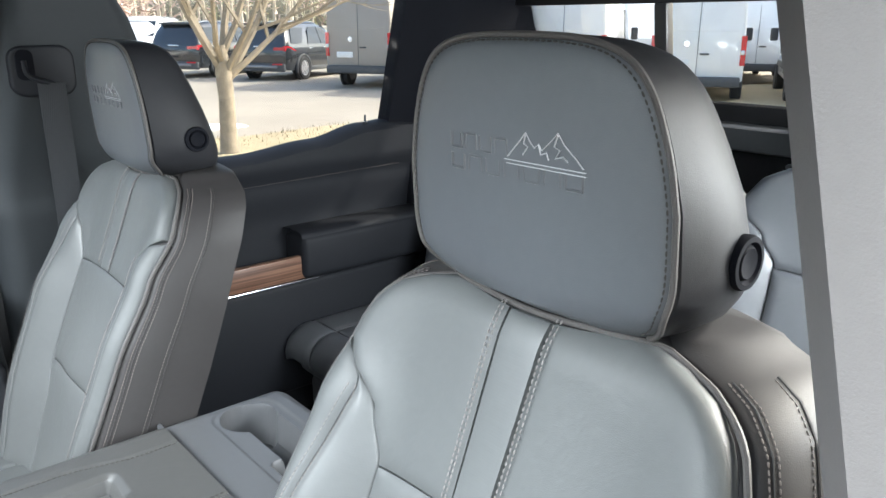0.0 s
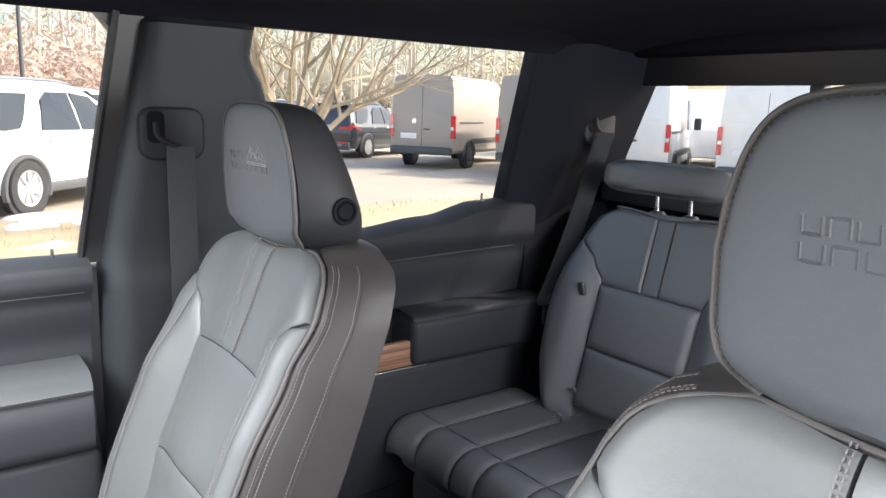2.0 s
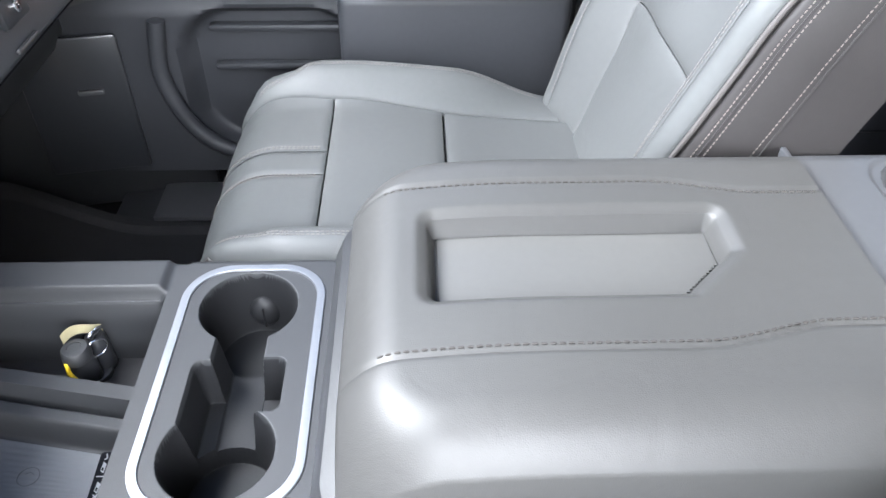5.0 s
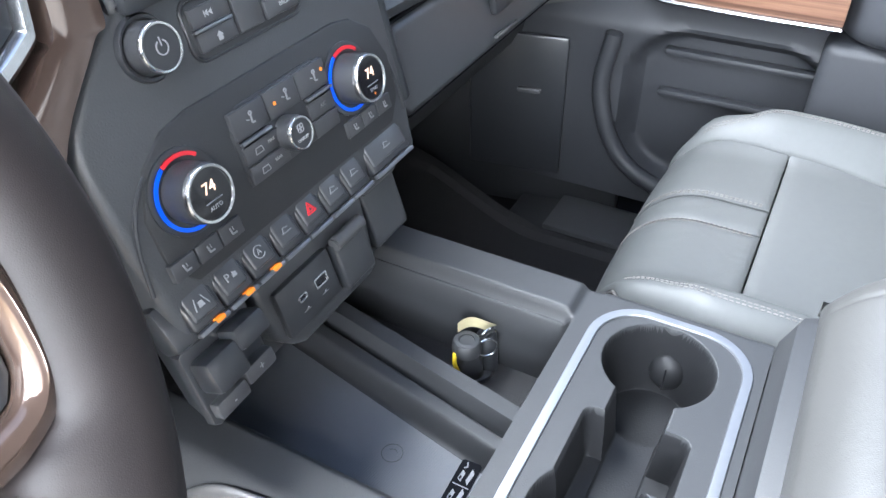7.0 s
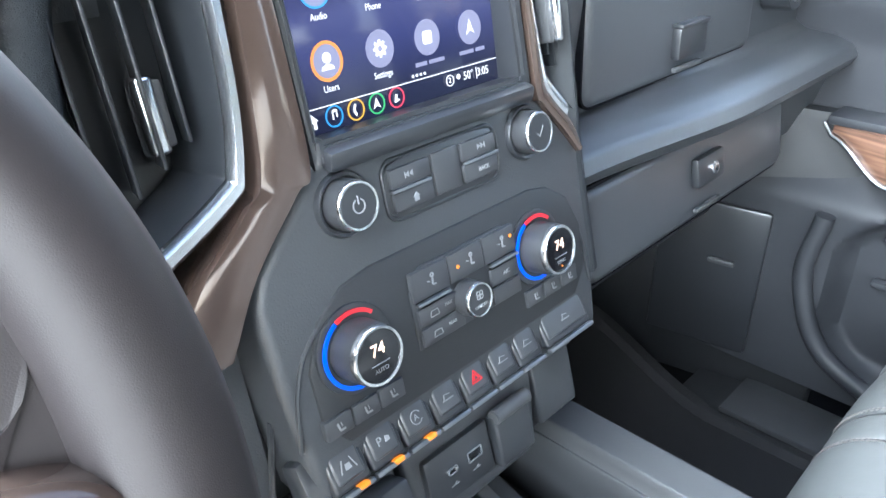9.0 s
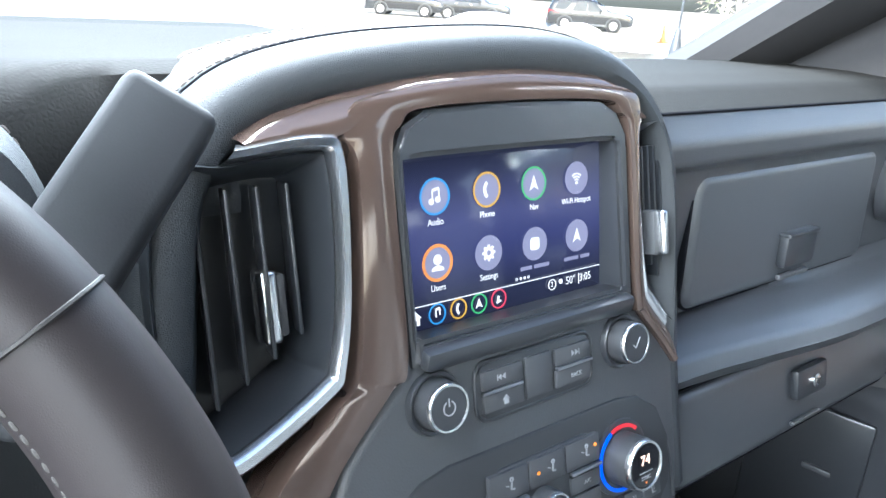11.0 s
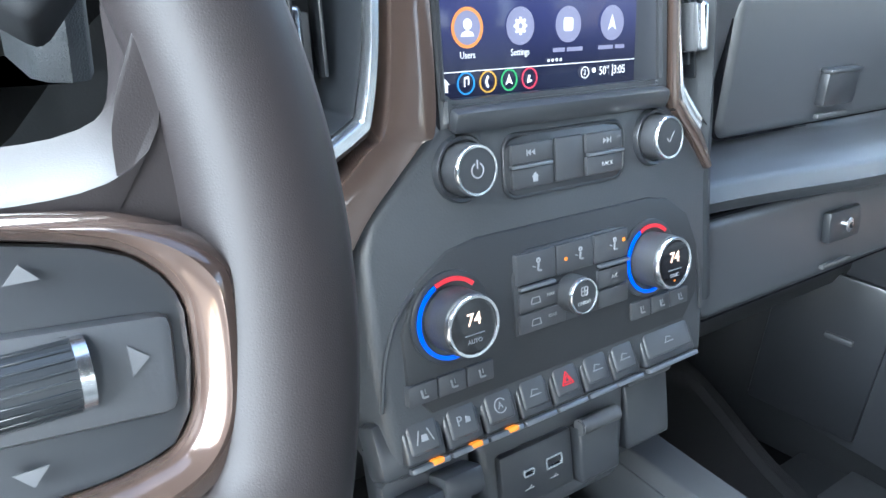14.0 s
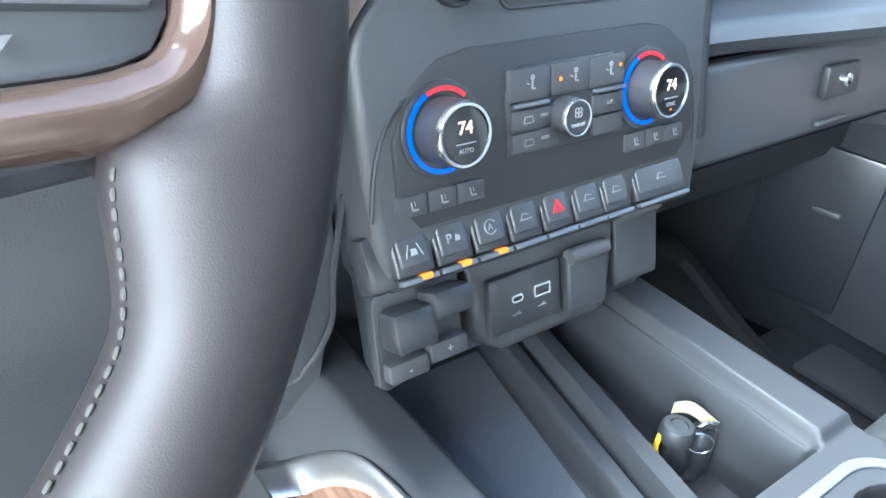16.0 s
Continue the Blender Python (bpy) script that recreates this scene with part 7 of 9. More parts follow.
# front pillar beside the windscreen, both sides
for sg in (1, -1):
    path = smooth_path([(sg * 0.735, 1.16, 0.88), (sg * 0.715, 1.02, 0.965), (sg * 0.690, 0.82, 1.09), (sg * 0.655, 0.58, 1.23), (sg * 0.63, 0.36, 1.335)], 24)
    rings = []
    for p in path:
        rings.append([(p.x + sg * dx, p.y + dy, p.z + dz) for dx, dy, dz in ((-0.045, 0.02, 0.0), (-0.04, -0.025, -0.01), (0.01, -0.055, -0.02), (0.07, -0.055, -0.02), (0.075, 0.02, 0.03), (0.0, 0.04, 0.03))])
    post = tagged(part("pillar_trim_3" if sg > 0 else "pillar_trim_4", loft(rings), mat("pillar_grey", (0.030, 0.029, 0.030), 0.8, spec=0.2, bump=0.3, bscale=700), None, "dark grey cover on the windscreen pillar"), category="pillar trim", kind="structure")
    if sg > 0:
        part("mirror_sail", tumble(lambda u, v: (0.745 + 0.02 * v, 1.12 - 0.38 * u, 0.90 + (1.10 - (1.12 - 0.38 * u - 0.82) * 0.62 - 0.90) * v), 12, 12, 0.02), bpy.data.materials["pillar_grey"], post)
g = tagged(part("window_1", grid(lambda u, v: (-0.72 + 1.44 * u + (0.10 * (0.5 - u) * 2 * v), 1.12 - 0.76 * v, 0.955 + 0.385 * v), 2, 2), GLASS, None, "clear windscreen glass"), category="window", kind="structure")
g.visible_shadow = False

# driver's side: centre pillar and rear door, closing the cab
def b_left(u, v):
    z = 0.10 + 1.28 * v
    y = -0.075 - 0.20 * u
    edge = 0.668 + 0.235 * (1.21 - z) if z > 0.6 else 0.80
    x = -(edge + 0.075 * (1 - math.sin(math.pi * min(1.0, 0.10 + 0.70 * u))))
    return (x, y, z)
bm = grid(b_left, 16, 40)
geo = bmesh.ops.extrude_face_region(bm, geom=bm.faces[:])
bmesh.ops.translate(bm, verts=[v for v in geo["geom"] if isinstance(v, bmesh.types.BMVert)], vec=(-0.06, 0, 0))
bmesh.ops.recalc_face_normals(bm, faces=bm.faces)
tagged(part("pillar_trim_6", bm, TRIM_PALE, None, "pale taupe fabric-covered centre pillar by the driver"), category="pillar trim", kind="structure")
tagged(part("wall_left_rear", rbox(0.05, 1.0, 0.75, 0.02, pose(-0.825, -0.80, 0.53)), TRIM_DARK, None, "charcoal rear door on the driver's side"), category="car door", kind="structure")
tagged(part("trim_2", tumble(lambda u, v: (-interp(v, [(0, side_x(1.30) + 0.004), (0.3, side_x(1.31) - 0.012), (1, 0.60)]), 0.36 - 1.74 * u, interp(v, [(0, 1.300), (0.3, 1.322), (1, 1.365)])), 40, 8, 0.02, -1), HEADLINER, None, "black headliner edge over the driver's doors"), category="headliner edge", kind="structure")

tagged(part("trim_3", rbox(0.05, 0.16, 0.80, 0.01, pose(0.865, -0.06, 0.455)), GLOSS_TRIM, None, "black door jamb at the centre pillar"), category="door jamb", kind="structure")

# kick panel and sill plate in the passenger footwell
kick = thing("kick_panel", "black kick panel with small slot in the passenger footwell", "kick panel")
part("panel", rbox(0.03, 0.46, 0.52, 0.02, pose(0.775, 0.83, 0.38, 0, 0, 10)), PLASTIC, kick)
part("hatch", rbox(0.012, 0.17, 0.26, 0.012, pose(0.748, 0.79, 0.345, 0, 0, 10)), PLASTIC_SMOOTH, kick)
part("slot", rbox(0.008, 0.042, 0.010, 0.003, pose(0.741, 0.765, 0.378, 0, 0, 10)), PLASTIC_GREY, kick)
sill = thing("sill_plate", "grey brushed sill plate beside the passenger footwell", "sill plate")
part("plate", rbox(0.11, 0.80, 0.012, 0.004, pose(0.735, 0.30, 0.150)), PLASTIC_GREY, sill)
part("base", rbox(0.13, 1.0, 0.06, 0.01, pose(0.745, 0.28, 0.115)), PLASTIC, sill)
matf = thing("floor_mat", "black rubber floor mat in the passenger footwell", "floor mat")
part("tray", relief(lambda x, y: 0.142 + 0.10 * sstep(0.70, 1.0, y) - 0.012 * sstep(0.012, 0.02, -box_d(x, y, 0.44, 0.66, 0.24, 0.32, 0.06)), 0.19, 0.69, 0.33, 0.99, 0.01, 0.128), RUBBER, matf)


tagged(part("wall_right", rbox(0.06, 2.44, 0.30, 0.01, pose(0.865, -0.18, 0.13)), PILLAR, None, "black rocker below the passenger doors"), category="wall", kind="structure")


# seat belts
def belt(name, label, top, bottom, ring, width=0.046, along="y"):
    b = thing(name, label, "seat belt")
    t, q = Vector(top), Vector(bottom)
    n = 24
    side = Vector((0.25, 1, 0)).normalized() if along == "y" else Vector((0.85, 0.5, 0)).normalized()
    def f(u, v):
        p = t.lerp(q, v)
        p = p + Vector((-0.012 * math.sin(math.pi * v), 0, 0))
        tw = side
        return p + tw * width * (u - 0.5)
    bm = grid(f, 5, n)
    geo = bmesh.ops.extrude_face_region(bm, geom=bm.faces[:])
    bmesh.ops.translate(bm, verts=[v for v in geo["geom"] if isinstance(v, bmesh.types.BMVert)], vec=(0.0025, 0, 0))
    bmesh.ops.recalc_face_normals(bm, faces=bm.faces)
    part("webbing", bm, WEB, b, "dark woven belt webbing")
    r = Vector(ring)
    part("guide_cover", prism(rrect(0.112, 0.092, 0.026, 8), 0.02, 0.006, 3, m=pose(r.x + 0.010, r.y, r.z) @ Matrix.Rotation(radians(-90), 4, "Z")), TRIM_REAR, b)
    part("guide_slot", prism(rrect(0.030, 0.055, 0.012, 6), 0.006, 0.001, m=pose(r.x + 0.0075, r.y + 0.030, r.z + 0.012) @ Matrix.Rotation(radians(-90), 4, "Z")), PILLAR, b)
    part("guide_loop", tube(smooth_path([(r.x - 0.002, r.y + 0.034, r.z + 0.020), (r.x - 0.008, r.y + 0.028, r.z - 0.008), (r.x - 0.006, r.y - 0.03, r.z - 0.030)], 20), 0.0045, 8), TRIM_REAR, b)
    return b


belt("seat_belt", "dark grey seat belt hanging from the centre pillar", (0.690, -0.181, 1.085), (0.705, -0.178, 0.30), (0.702, -0.176, 1.105))
belt("seat_belt", "dark grey rear seat belt slanting to the seat corner", (0.672, -1.236, 1.115), (0.695, -1.085, 0.69), (0.700, -1.262, 1.130), 0.046, "x")
bk = thing("belt_buckle", "small black belt anchor beside the rear seat", "belt anchor")
part("anchor", rbox(0.05, 0.012, 0.02, 0.004, pose(0.700, -1.088, 0.690, 0, 20)), PLASTIC_SMOOTH, bk)
part("tongue", rbox(0.012, 0.012, 0.05, 0.004, pose(0.700, -1.088, 0.655)), PLASTIC_SMOOTH, bk)

# ---- back window ----
bw = thing("back_window", "three-part sliding rear window in black frames", "rear window")
bwf = lambda x, z: (x, -1.435 + 0.16 * (z - 1.02), z)
def frame_bar(x0, x1, z0, z1, name="frame"):
    cx, cz = (x0 + x1) / 2, (z0 + z1) / 2
    part(name, rbox(abs(x1 - x0), 0.03, abs(z1 - z0), 0.005, pose(cx, -1.435 + 0.16 * (cz - 1.02), cz, -9)), GLOSS_TRIM, bw)
frame_bar(-0.80, 0.80, 1.236, 1.40)
frame_bar(-0.80, 0.80, 0.90, 1.006)
frame_bar(0.205, 0.240, 1.0, 1.24)
frame_bar(-0.212, -0.172, 1.0, 1.24)
frame_bar(0.775, 0.88, 1.0, 1.24)
frame_bar(-0.88, -0.775, 1.0, 1.24)
for x0, x1 in ((-0.78, -0.21), (-0.175, 0.207), (0.238, 0.78)):
    pane = part("pane", grid(lambda u, v: bwf(x0 + (x1 - x0) * u, 1.0 + 0.24 * v), 2, 2), GLASS, bw)
    pane.visible_shadow = False
part("roof_header", rbox(1.5, 0.10, 0.06, 0.02, pose(0, -1.36, 1.335)), HEADLINER, bw)
part("shelf", rbox(1.5, 0.10, 0.05, 0.01, pose(0, -1.37, 0.955)), PLASTIC, bw)

# ---- rear bench ----
RB0, RUP, RN = Vector((0, -1.035, 0.52)), Vector((0, -0.26, 0.966)), Vector((0, 0.966, 0.26))


def rear_half(v):
    return interp(v, [(-0.08, 0.205), (-0.04, 0.238), (0.05, 0.272), (0.16, 0.282), (0.28, 0.270), (0.364, 0.247), (0.415, 0.214), (0.438, 0.17)])


def rear_seat(cx, label, out):
    s = thing("bench_seat", label, "rear seat", "rear seats", m=pose(cx, 0, 0))
    def depth(u, v):
        w = rear_half(v)
        k = 0.026 * sstep(0.13, 0.20, abs(u)) * (1 - sstep(0.22, 0.37, v))
        return k - 0.03 * max(0.0, (abs(u) - (w - 0.04)) / 0.04) ** 2
    def surf(u, v, lift=0.0):
        return Vector((u, 0, 0)) + RB0 + RUP * v + RN * (depth(u, v) + lift)
    c = lambda x: (lambda t: x)
    inn = lambda v: smin(v, [(-0.08, 0.128), (0.02, 0.134), (0.20, 0.136), (0.262, 0.138), (0.305, 0.168), (0.352, 0.222), (0.372, 0.246)])
    top = lambda x: 0.442 - 0.014 * math.exp(-(x / 0.08) ** 2)
    part("upper_panel", panel(surf, lambda v: -min(inn(v), rear_half(v) - 0.006) if v < 0.355 else -(rear_half(v) - 0.006), lambda v: -0.024, lambda t: 0.257, lambda t: top(-0.12 + 0.10 * t), 20, 22, 0.006, 0.012), LEATHER_REAR, s)
    part("upper_panel", panel(surf, lambda v: 0.024, lambda v: min(inn(v), rear_half(v) - 0.006) if v < 0.355 else rear_half(v) - 0.006, lambda t: 0.257, lambda t: top(0.02 + 0.10 * t), 20, 22, 0.006, 0.012), LEATHER_REAR, s)
    part("stripe", panel(surf, c(-0.0235), c(0.0235), c(0.257), lambda t: top(0), 8, 20, 0.004, 0.008), LEATHER_REAR, s)
    part("centre_panel", panel(surf, lambda v: -inn(v), lambda v: inn(v), c(0.104), c(0.257), 22, 18, 0.014, 0.020), LEATHER_REAR, s)
    part("lower_panel", panel(surf, lambda v: -inn(v), lambda v: inn(v), c(-0.036), c(0.104), 22, 18, 0.014, 0.020), LEATHER_REAR, s)
    for sg in (-1, 1):
        part("bolster", panel(surf, lambda v: min(sg * inn(v), sg * (rear_half(v) - 0.003)), lambda v: max(sg * inn(v), sg * (rear_half(v) - 0.003)), c(-0.07), c(0.355), 14, 34, 0.009, 0.024), LEATHER_REAR, s)
        part("stud", spin([(0.008, 0.002), (0.008, -0.003), (0.005, -0.005), (0.0006, -0.005)], 14, m=Matrix.Translation(surf(sg * 0.130, 0.0, 0.014)) @ Matrix.Rotation(radians(180 - 15), 4, "X")), CHROME, s)
    rings = []
    for j in range(20):
        v = -0.12 + 0.562 * j / 19
        w = rear_half(v)
        ring = [surf(-w + 2 * w * i / 15, v, -0.012) for i in range(16)]
        ring += [Vector((w - 2 * w * i / 15, 0, 0)) + RB0 + RUP * v + RN * -0.10 for i in range(16)]
        rings.append(ring)
    part("backrest", loft(rings), LEATHER_REAR, s)
    part("piping", tube([surf(x, top(x) + 0.002, 0.002) for x in [-0.20 + 0.40 * i / 30 for i in range(31)]], 0.003, 8), LEATHER_REAR, s)
    part("strap_loop", rbox(0.018, 0.010, 0.034, 0.004, Matrix.Translation(surf(out * 0.165, 0.235, 0.020)) @ pose(0, 0, 0, -15)), PLASTIC_SMOOTH, s, "black strap loop")
    part("latch", tube(smooth_path([surf(out * 0.150, -0.075, 0.03), surf(out * 0.130, -0.060, 0.04), surf(out * 0.105, -0.085, 0.045)], 12), 0.0035, 8), CHROME, s, "chrome child-seat latch")
    bm = None
    for sx_ in (-0.029, -0.032, 0.029, 0.032):
        bm = stitches([surf(sx_, 0.27 + 0.155 * i / 16, 0.0068) for i in range(17)], 0.0055, w=0.0006, bm=bm)
    part("stitching", bm, THREAD_DARK, s)
    # cushion
    def csurf(u, y, lift=0.0):
        """Cushion, wider towards the door."""
        u = u * 1.10
        if y <= -0.72:
            return Vector((u + out * 0.085, y, 0.454 - 0.018 * max(0.0, (abs(u) - 0.24) / 0.05) ** 2 + lift))
        a = min((y + 0.72) / 0.06, 1.9)
        return Vector((u + out * 0.085, -0.72 + (0.06 + lift) * math.sin(a), 0.394 - 0.018 * max(0.0, (abs(u) - 0.24) / 0.05) ** 2 + (0.06 + lift) * math.cos(a)))
    yf = -0.72 + 0.06 * 1.9
    W = 0.262
    for a, b in ((-W, -0.150), (-0.150, -0.035), (-0.035, 0.035), (0.035, 0.150), (0.150, W)):
        part("cushion_panel", panel(csurf, c(a), c(b), c(-1.04), c(-0.735), 12, 22, 0.008, 0.018), LEATHER_REAR, s)
        part("cushion_front", panel(csurf, c(a), c(b), c(-0.735), c(yf), 12, 16, 0.008, 0.016), LEATHER_REAR, s)
    part("cushion_core", rbox(2.2 * W - 0.02, 0.36, 0.115, 0.03, pose(out * 0.085, -0.86, 0.385), 3), LEATHER_REAR, s)
    part("cushion_base", rbox(2 * W - 0.03, 0.34, 0.10, 0.02, pose(out * 0.07, -0.86, 0.285)), PLASTIC, s)
    for x in (-0.18, 0.18):
        part("leg", rbox(0.05, 0.25, 0.14, 0.01, pose(x, -0.90, 0.165)), PLASTIC, s)
    for e in (-0.150, -0.035, 0.035, 0.150):
        part("stitching", stitches([csurf(e + 0.006, -1.02 + 0.28 * i / 20, 0.0075) for i in range(21)], 0.006, w=0.0006), THREAD_DARK, s)
    # slim folding headrest
    hr = new("headrest")
    hr.parent = s
    hr.matrix_basis = pose(out * 0.018, -1.155, 1.022, 8)
    pts = [(0.172 * math.copysign(abs(math.cos(t)) ** 0.35, math.cos(t)), 0.036 * math.copysign(abs(math.sin(t)) ** 0.5, math.sin(t))) for t in [2 * math.pi * j / 48 for j in range(48)]]
    part("cushion", loft([[(x * k, y, z * k) for x, z in pts] for y, k in ((-0.10, 0.6), (-0.095, 0.85), (-0.07, 0.97), (0.0, 1.0), (0.02, 0.96), (0.030, 0.80), (0.034, 0.4))]), LEATHER_REAR, hr)
    part("piping", tube([(x * 1.002, 0.003, z * 1.002) for x, z in pts], 0.0022, 6, closed=True), LEATHER_REAR, hr)
    part("release_button", spin([(0.017, -0.002), (0.018, 0.004), (0.014, 0.005), (0.012, 0.002), (0.009, 0.004), (0.0006, 0.003)], 24, m=Matrix.Translation((-0.170, -0.03, 0)) @ Matrix.Rotation(radians(90), 4, "Z")), PLASTIC_SMOOTH, hr)
    for x in (-0.045, 0.045):
        part("post", tube([(x, -0.03, -0.02), (x, -0.045, -0.085)], 0.006, 10), CHROME, hr)
        part("post_collar", spin([(0.019, 0), (0.019, 0.006), (0.012, 0.012), (0.0005, 0.012)], 20, m=pose(x, -0.045, -0.082, 90)), PLASTIC_SMOOTH, hr)
    return s


right_bench = rear_seat(0.392, "black leather rear seat with slim folded headrest", 1)
rear_seat(-0.392, "black leather rear seat behind the driver", -1)
def centre_surf(u, v, lift=0.0):
    return Vector((u - 0.392, 0, 0)) + RB0 + RUP * v + RN * (lift - 0.004)


# the padded middle of the backrest, behind the armrest
const = lambda x: (lambda t: x)
part("centre_shoulder", panel(centre_surf, const(-0.215), lambda v: 0.392 - rear_half(v) + 0.03, const(0.262), lambda t: 0.420 + 0.015 * sstep(0.6, 1.0, t) - 0.07 * (1 - sstep(0.0, 0.3, t)), 26, 18, 0.010, 0.02), LEATHER_REAR, right_bench)
part("centre_backrest", panel(lambda u, v, lift=0.0: centre_surf(u, v, lift - 0.018), const(-0.205), lambda v: 0.392 - rear_half(v) + 0.022, const(-0.05), const(0.268), 24, 24, 0.010, 0.02), LEATHER_REAR, right_bench)
part("centre_stitching", stitches([centre_surf(0.115 - 0.32 * i / 20, 0.272, 0.0085) for i in range(21)], 0.006, w=0.0006), THREAD_DARK, right_bench)
ra = new("armrest")
ra.parent = right_bench
ra.matrix_basis = pose(-0.392, 0, 0)
tagged(ra, "folded-down black centre armrest with cup holders")
def ra_top(x, y):
    z = 0.640 - 0.02 * max(0.0, (abs(x) - 0.12) / 0.03) ** 2 - 0.03 * max(0.0, (y + 0.90) / 0.04) ** 2
    d = min(math.hypot(x - 0.075, y + 0.945) - 0.040, math.hypot(x + 0.075, y + 0.945) - 0.040)
    return z + dip(d, 0.06, 0.004)
part("top", relief(ra_top, -0.150, 0.150, -1.13, -0.862, 0.004, 0.55), LEATHER_REAR, ra)
for x in (-0.075, 0.075):
    part("cup_ring", tube([(x + 0.041 * math.cos(t), -0.945 + 0.041 * math.sin(t), 0.641) for t in [2 * math.pi * j / 32 for j in range(32)]], 0.0025, 6, closed=True), PLASTIC_GREY, ra)
part("front_plate", rbox(0.29, 0.02, 0.055, 0.008, pose(0, -0.868, 0.585)), PLASTIC_GREY, ra, "grey plastic front edge")
part("core", rbox(0.29, 0.26, 0.10, 0.02, pose(0, -0.995, 0.55)), LEATHER_REAR, ra)
part("support", rbox(0.28, 0.30, 0.34, 0.02, pose(0, -1.01, 0.33)), LEATHER_REAR, ra)

# truck bed behind the cab
bed = thing("truck_bed", "silver pickup bed with dark soft cover", "truck bed")
part("cover", rbox(1.50, 1.70, 0.03, 0.01, pose(0, -2.42, 0.80)), mat("bed_cover", (0.05, 0.055, 0.06), 0.4), bed)
for sg in (-1, 1):
    part("side_rail", rbox(0.10, 1.75, 0.55, 0.02, pose(sg * 0.82, -2.42, 0.53)), mat("body_silver", (0.45, 0.46, 0.48), 0.3, metal=0.6, coat=0.5), bed)
part("tailgate", rbox(1.55, 0.06, 0.55, 0.02, pose(0, -3.28, 0.53)), bpy.data.materials["body_silver"], bed)

# ---- outside: car park, grass strip, vehicles, trees ----
ASPHALT = mat("asphalt_pale", (0.33, 0.29, 0.235), 0.9, bump=0.5, bscale=40, vary=0.22, vscale=0.35, fscale=9, fine=0.12, dist=0.01)
GRASS = mat("dead_grass", (0.40, 0.325, 0.20), 0.95, bump=0.8, bscale=25, vary=0.3, vscale=0.8, fscale=14, fine=0.2, dist=0.02)
SNOW = mat("old_snow", (0.82, 0.83, 0.85), 0.8, bump=0.6, bscale=9, vary=0.08, vscale=2, dist=0.03)
PAINT_WHITE = mat("paint_white", (0.78, 0.78, 0.77), 0.28, vary=0.04, vscale=1.5, coat=0.8)
PAINT_GREY = mat("paint_stone_grey", (0.33, 0.29, 0.25), 0.45, vary=0.06, vscale=1.2, coat=0.2)
PAINT_BLACK = mat("paint_black", (0.02, 0.022, 0.026), 0.2, vary=0.1, coat=1.0)
CLADDING = mat("cladding_grey", (0.07, 0.072, 0.075), 0.6, vary=0.1, bump=0.2, bscale=200)
CAR_GLASS = mat("car_glass", (0.02, 0.028, 0.036), 0.10, spec=0.4, vary=0.2, vscale=2)
TAIL_RED = mat("tail_lamp_red", (0.55, 0.012, 0.02), 0.15, vary=0.15, vscale=12, coat=1.0)
AMBER_LENS = mat("lamp_lens_amber", (0.7, 0.3, 0.04), 0.2, coat=1.0)
LENS = mat("lamp_lens_clear", (0.6, 0.62, 0.65), 0.12, metal=0.5, coat=1.0)
TYRE = mat("tyre_rubber", (0.025, 0.025, 0.026), 0.8, bump=0.5, bscale=60, dist=0.003)
ALLOY = mat("alloy_wheel", (0.52, 0.52, 0.53), 0.35, metal=0.7)
STEEL_RIM = mat("steel_wheel_dark", (0.10, 0.10, 0.105), 0.45, metal=0.4)
BARK = mat("bark_grey_brown", (0.27, 0.225, 0.165), 0.95, bump=0.9, bscale=30, vary=0.45, vscale=7, fscale=40, fine=0.2, dist=0.012)
# far woods' base colours are lightened: overexposed glare is put into them
TWIG = mat("twigs_washed_tan", (0.58, 0.53, 0.43), 0.95, vary=0.3, vscale=0.6)
TWIG_RED = mat("twigs_washed_red", (0.60, 0.46, 0.39), 0.95, vary=0.3, vscale=0.4)
PINE = mat("pine_washed_green", (0.36, 0.38, 0.21), 0.95, vary=0.4, vscale=0.5)
CONE = mat("cone_orange", (0.8, 0.13, 0.03), 0.6)
GROUND = -0.60
tagged(part("ground", grid(lambda u, v: (-400 + 800 * u, -400 + 800 * v, GROUND), 2, 2), ASPHALT, None, "pale worn tan asphalt car park"), kind="structure", category="ground")


def strip_edge(y, s):
    return s + 0.35 * math.sin(y * 0.31) + 0.12 * math.sin(y * 1.7 + 1)


tagged(part("grass_strip", grid(lambda u, v: (strip_edge(-36 + 62 * v, 4.4) + u * (strip_edge(-36 + 62 * v, 11.1) - strip_edge(-36 + 62 * v, 4.4)),
            -36 + 62 * v, GROUND + 0.012 + 0.06 * math.sin(math.pi * u) + 0.012 * math.sin(9 * u + 31 * v)), 14, 80), GRASS, None,
            "strip of dead tan winter grass beside asphalt"), kind="structure", category="grass")
rnd = random.Random(5)
verts, faces = [], []
for i in range(9000):
    y = rnd.uniform(-12, 6)
    x = rnd.uniform(strip_edge(y, 5.2), strip_edge(y, 11.15))
    h, a, ln = rnd.uniform(0.0, 0.05), rnd.uniform(0, 6.28), rnd.uniform(0.0, 0.07)
    w = rnd.uniform(0.004, 0.010)
    z = GROUND + 0.01
    n = len(verts)
    ca, sa = math.cos(a), math.sin(a)
    verts += [(x - w * sa, y + w * ca, z), (x + w * sa, y - w * ca, z), (x + ln * ca, y + ln * sa, z + h + 0.03)]
    faces.append((n, n + 1, n + 2))
me = bpy.data.meshes.new("grass_blades")
me.from_pydata(verts, [], faces)
me.materials.append(GRASS)
tagged(new("grass_blades", me), "dry tan grass blades on the strip", "grass", kind="stuff")


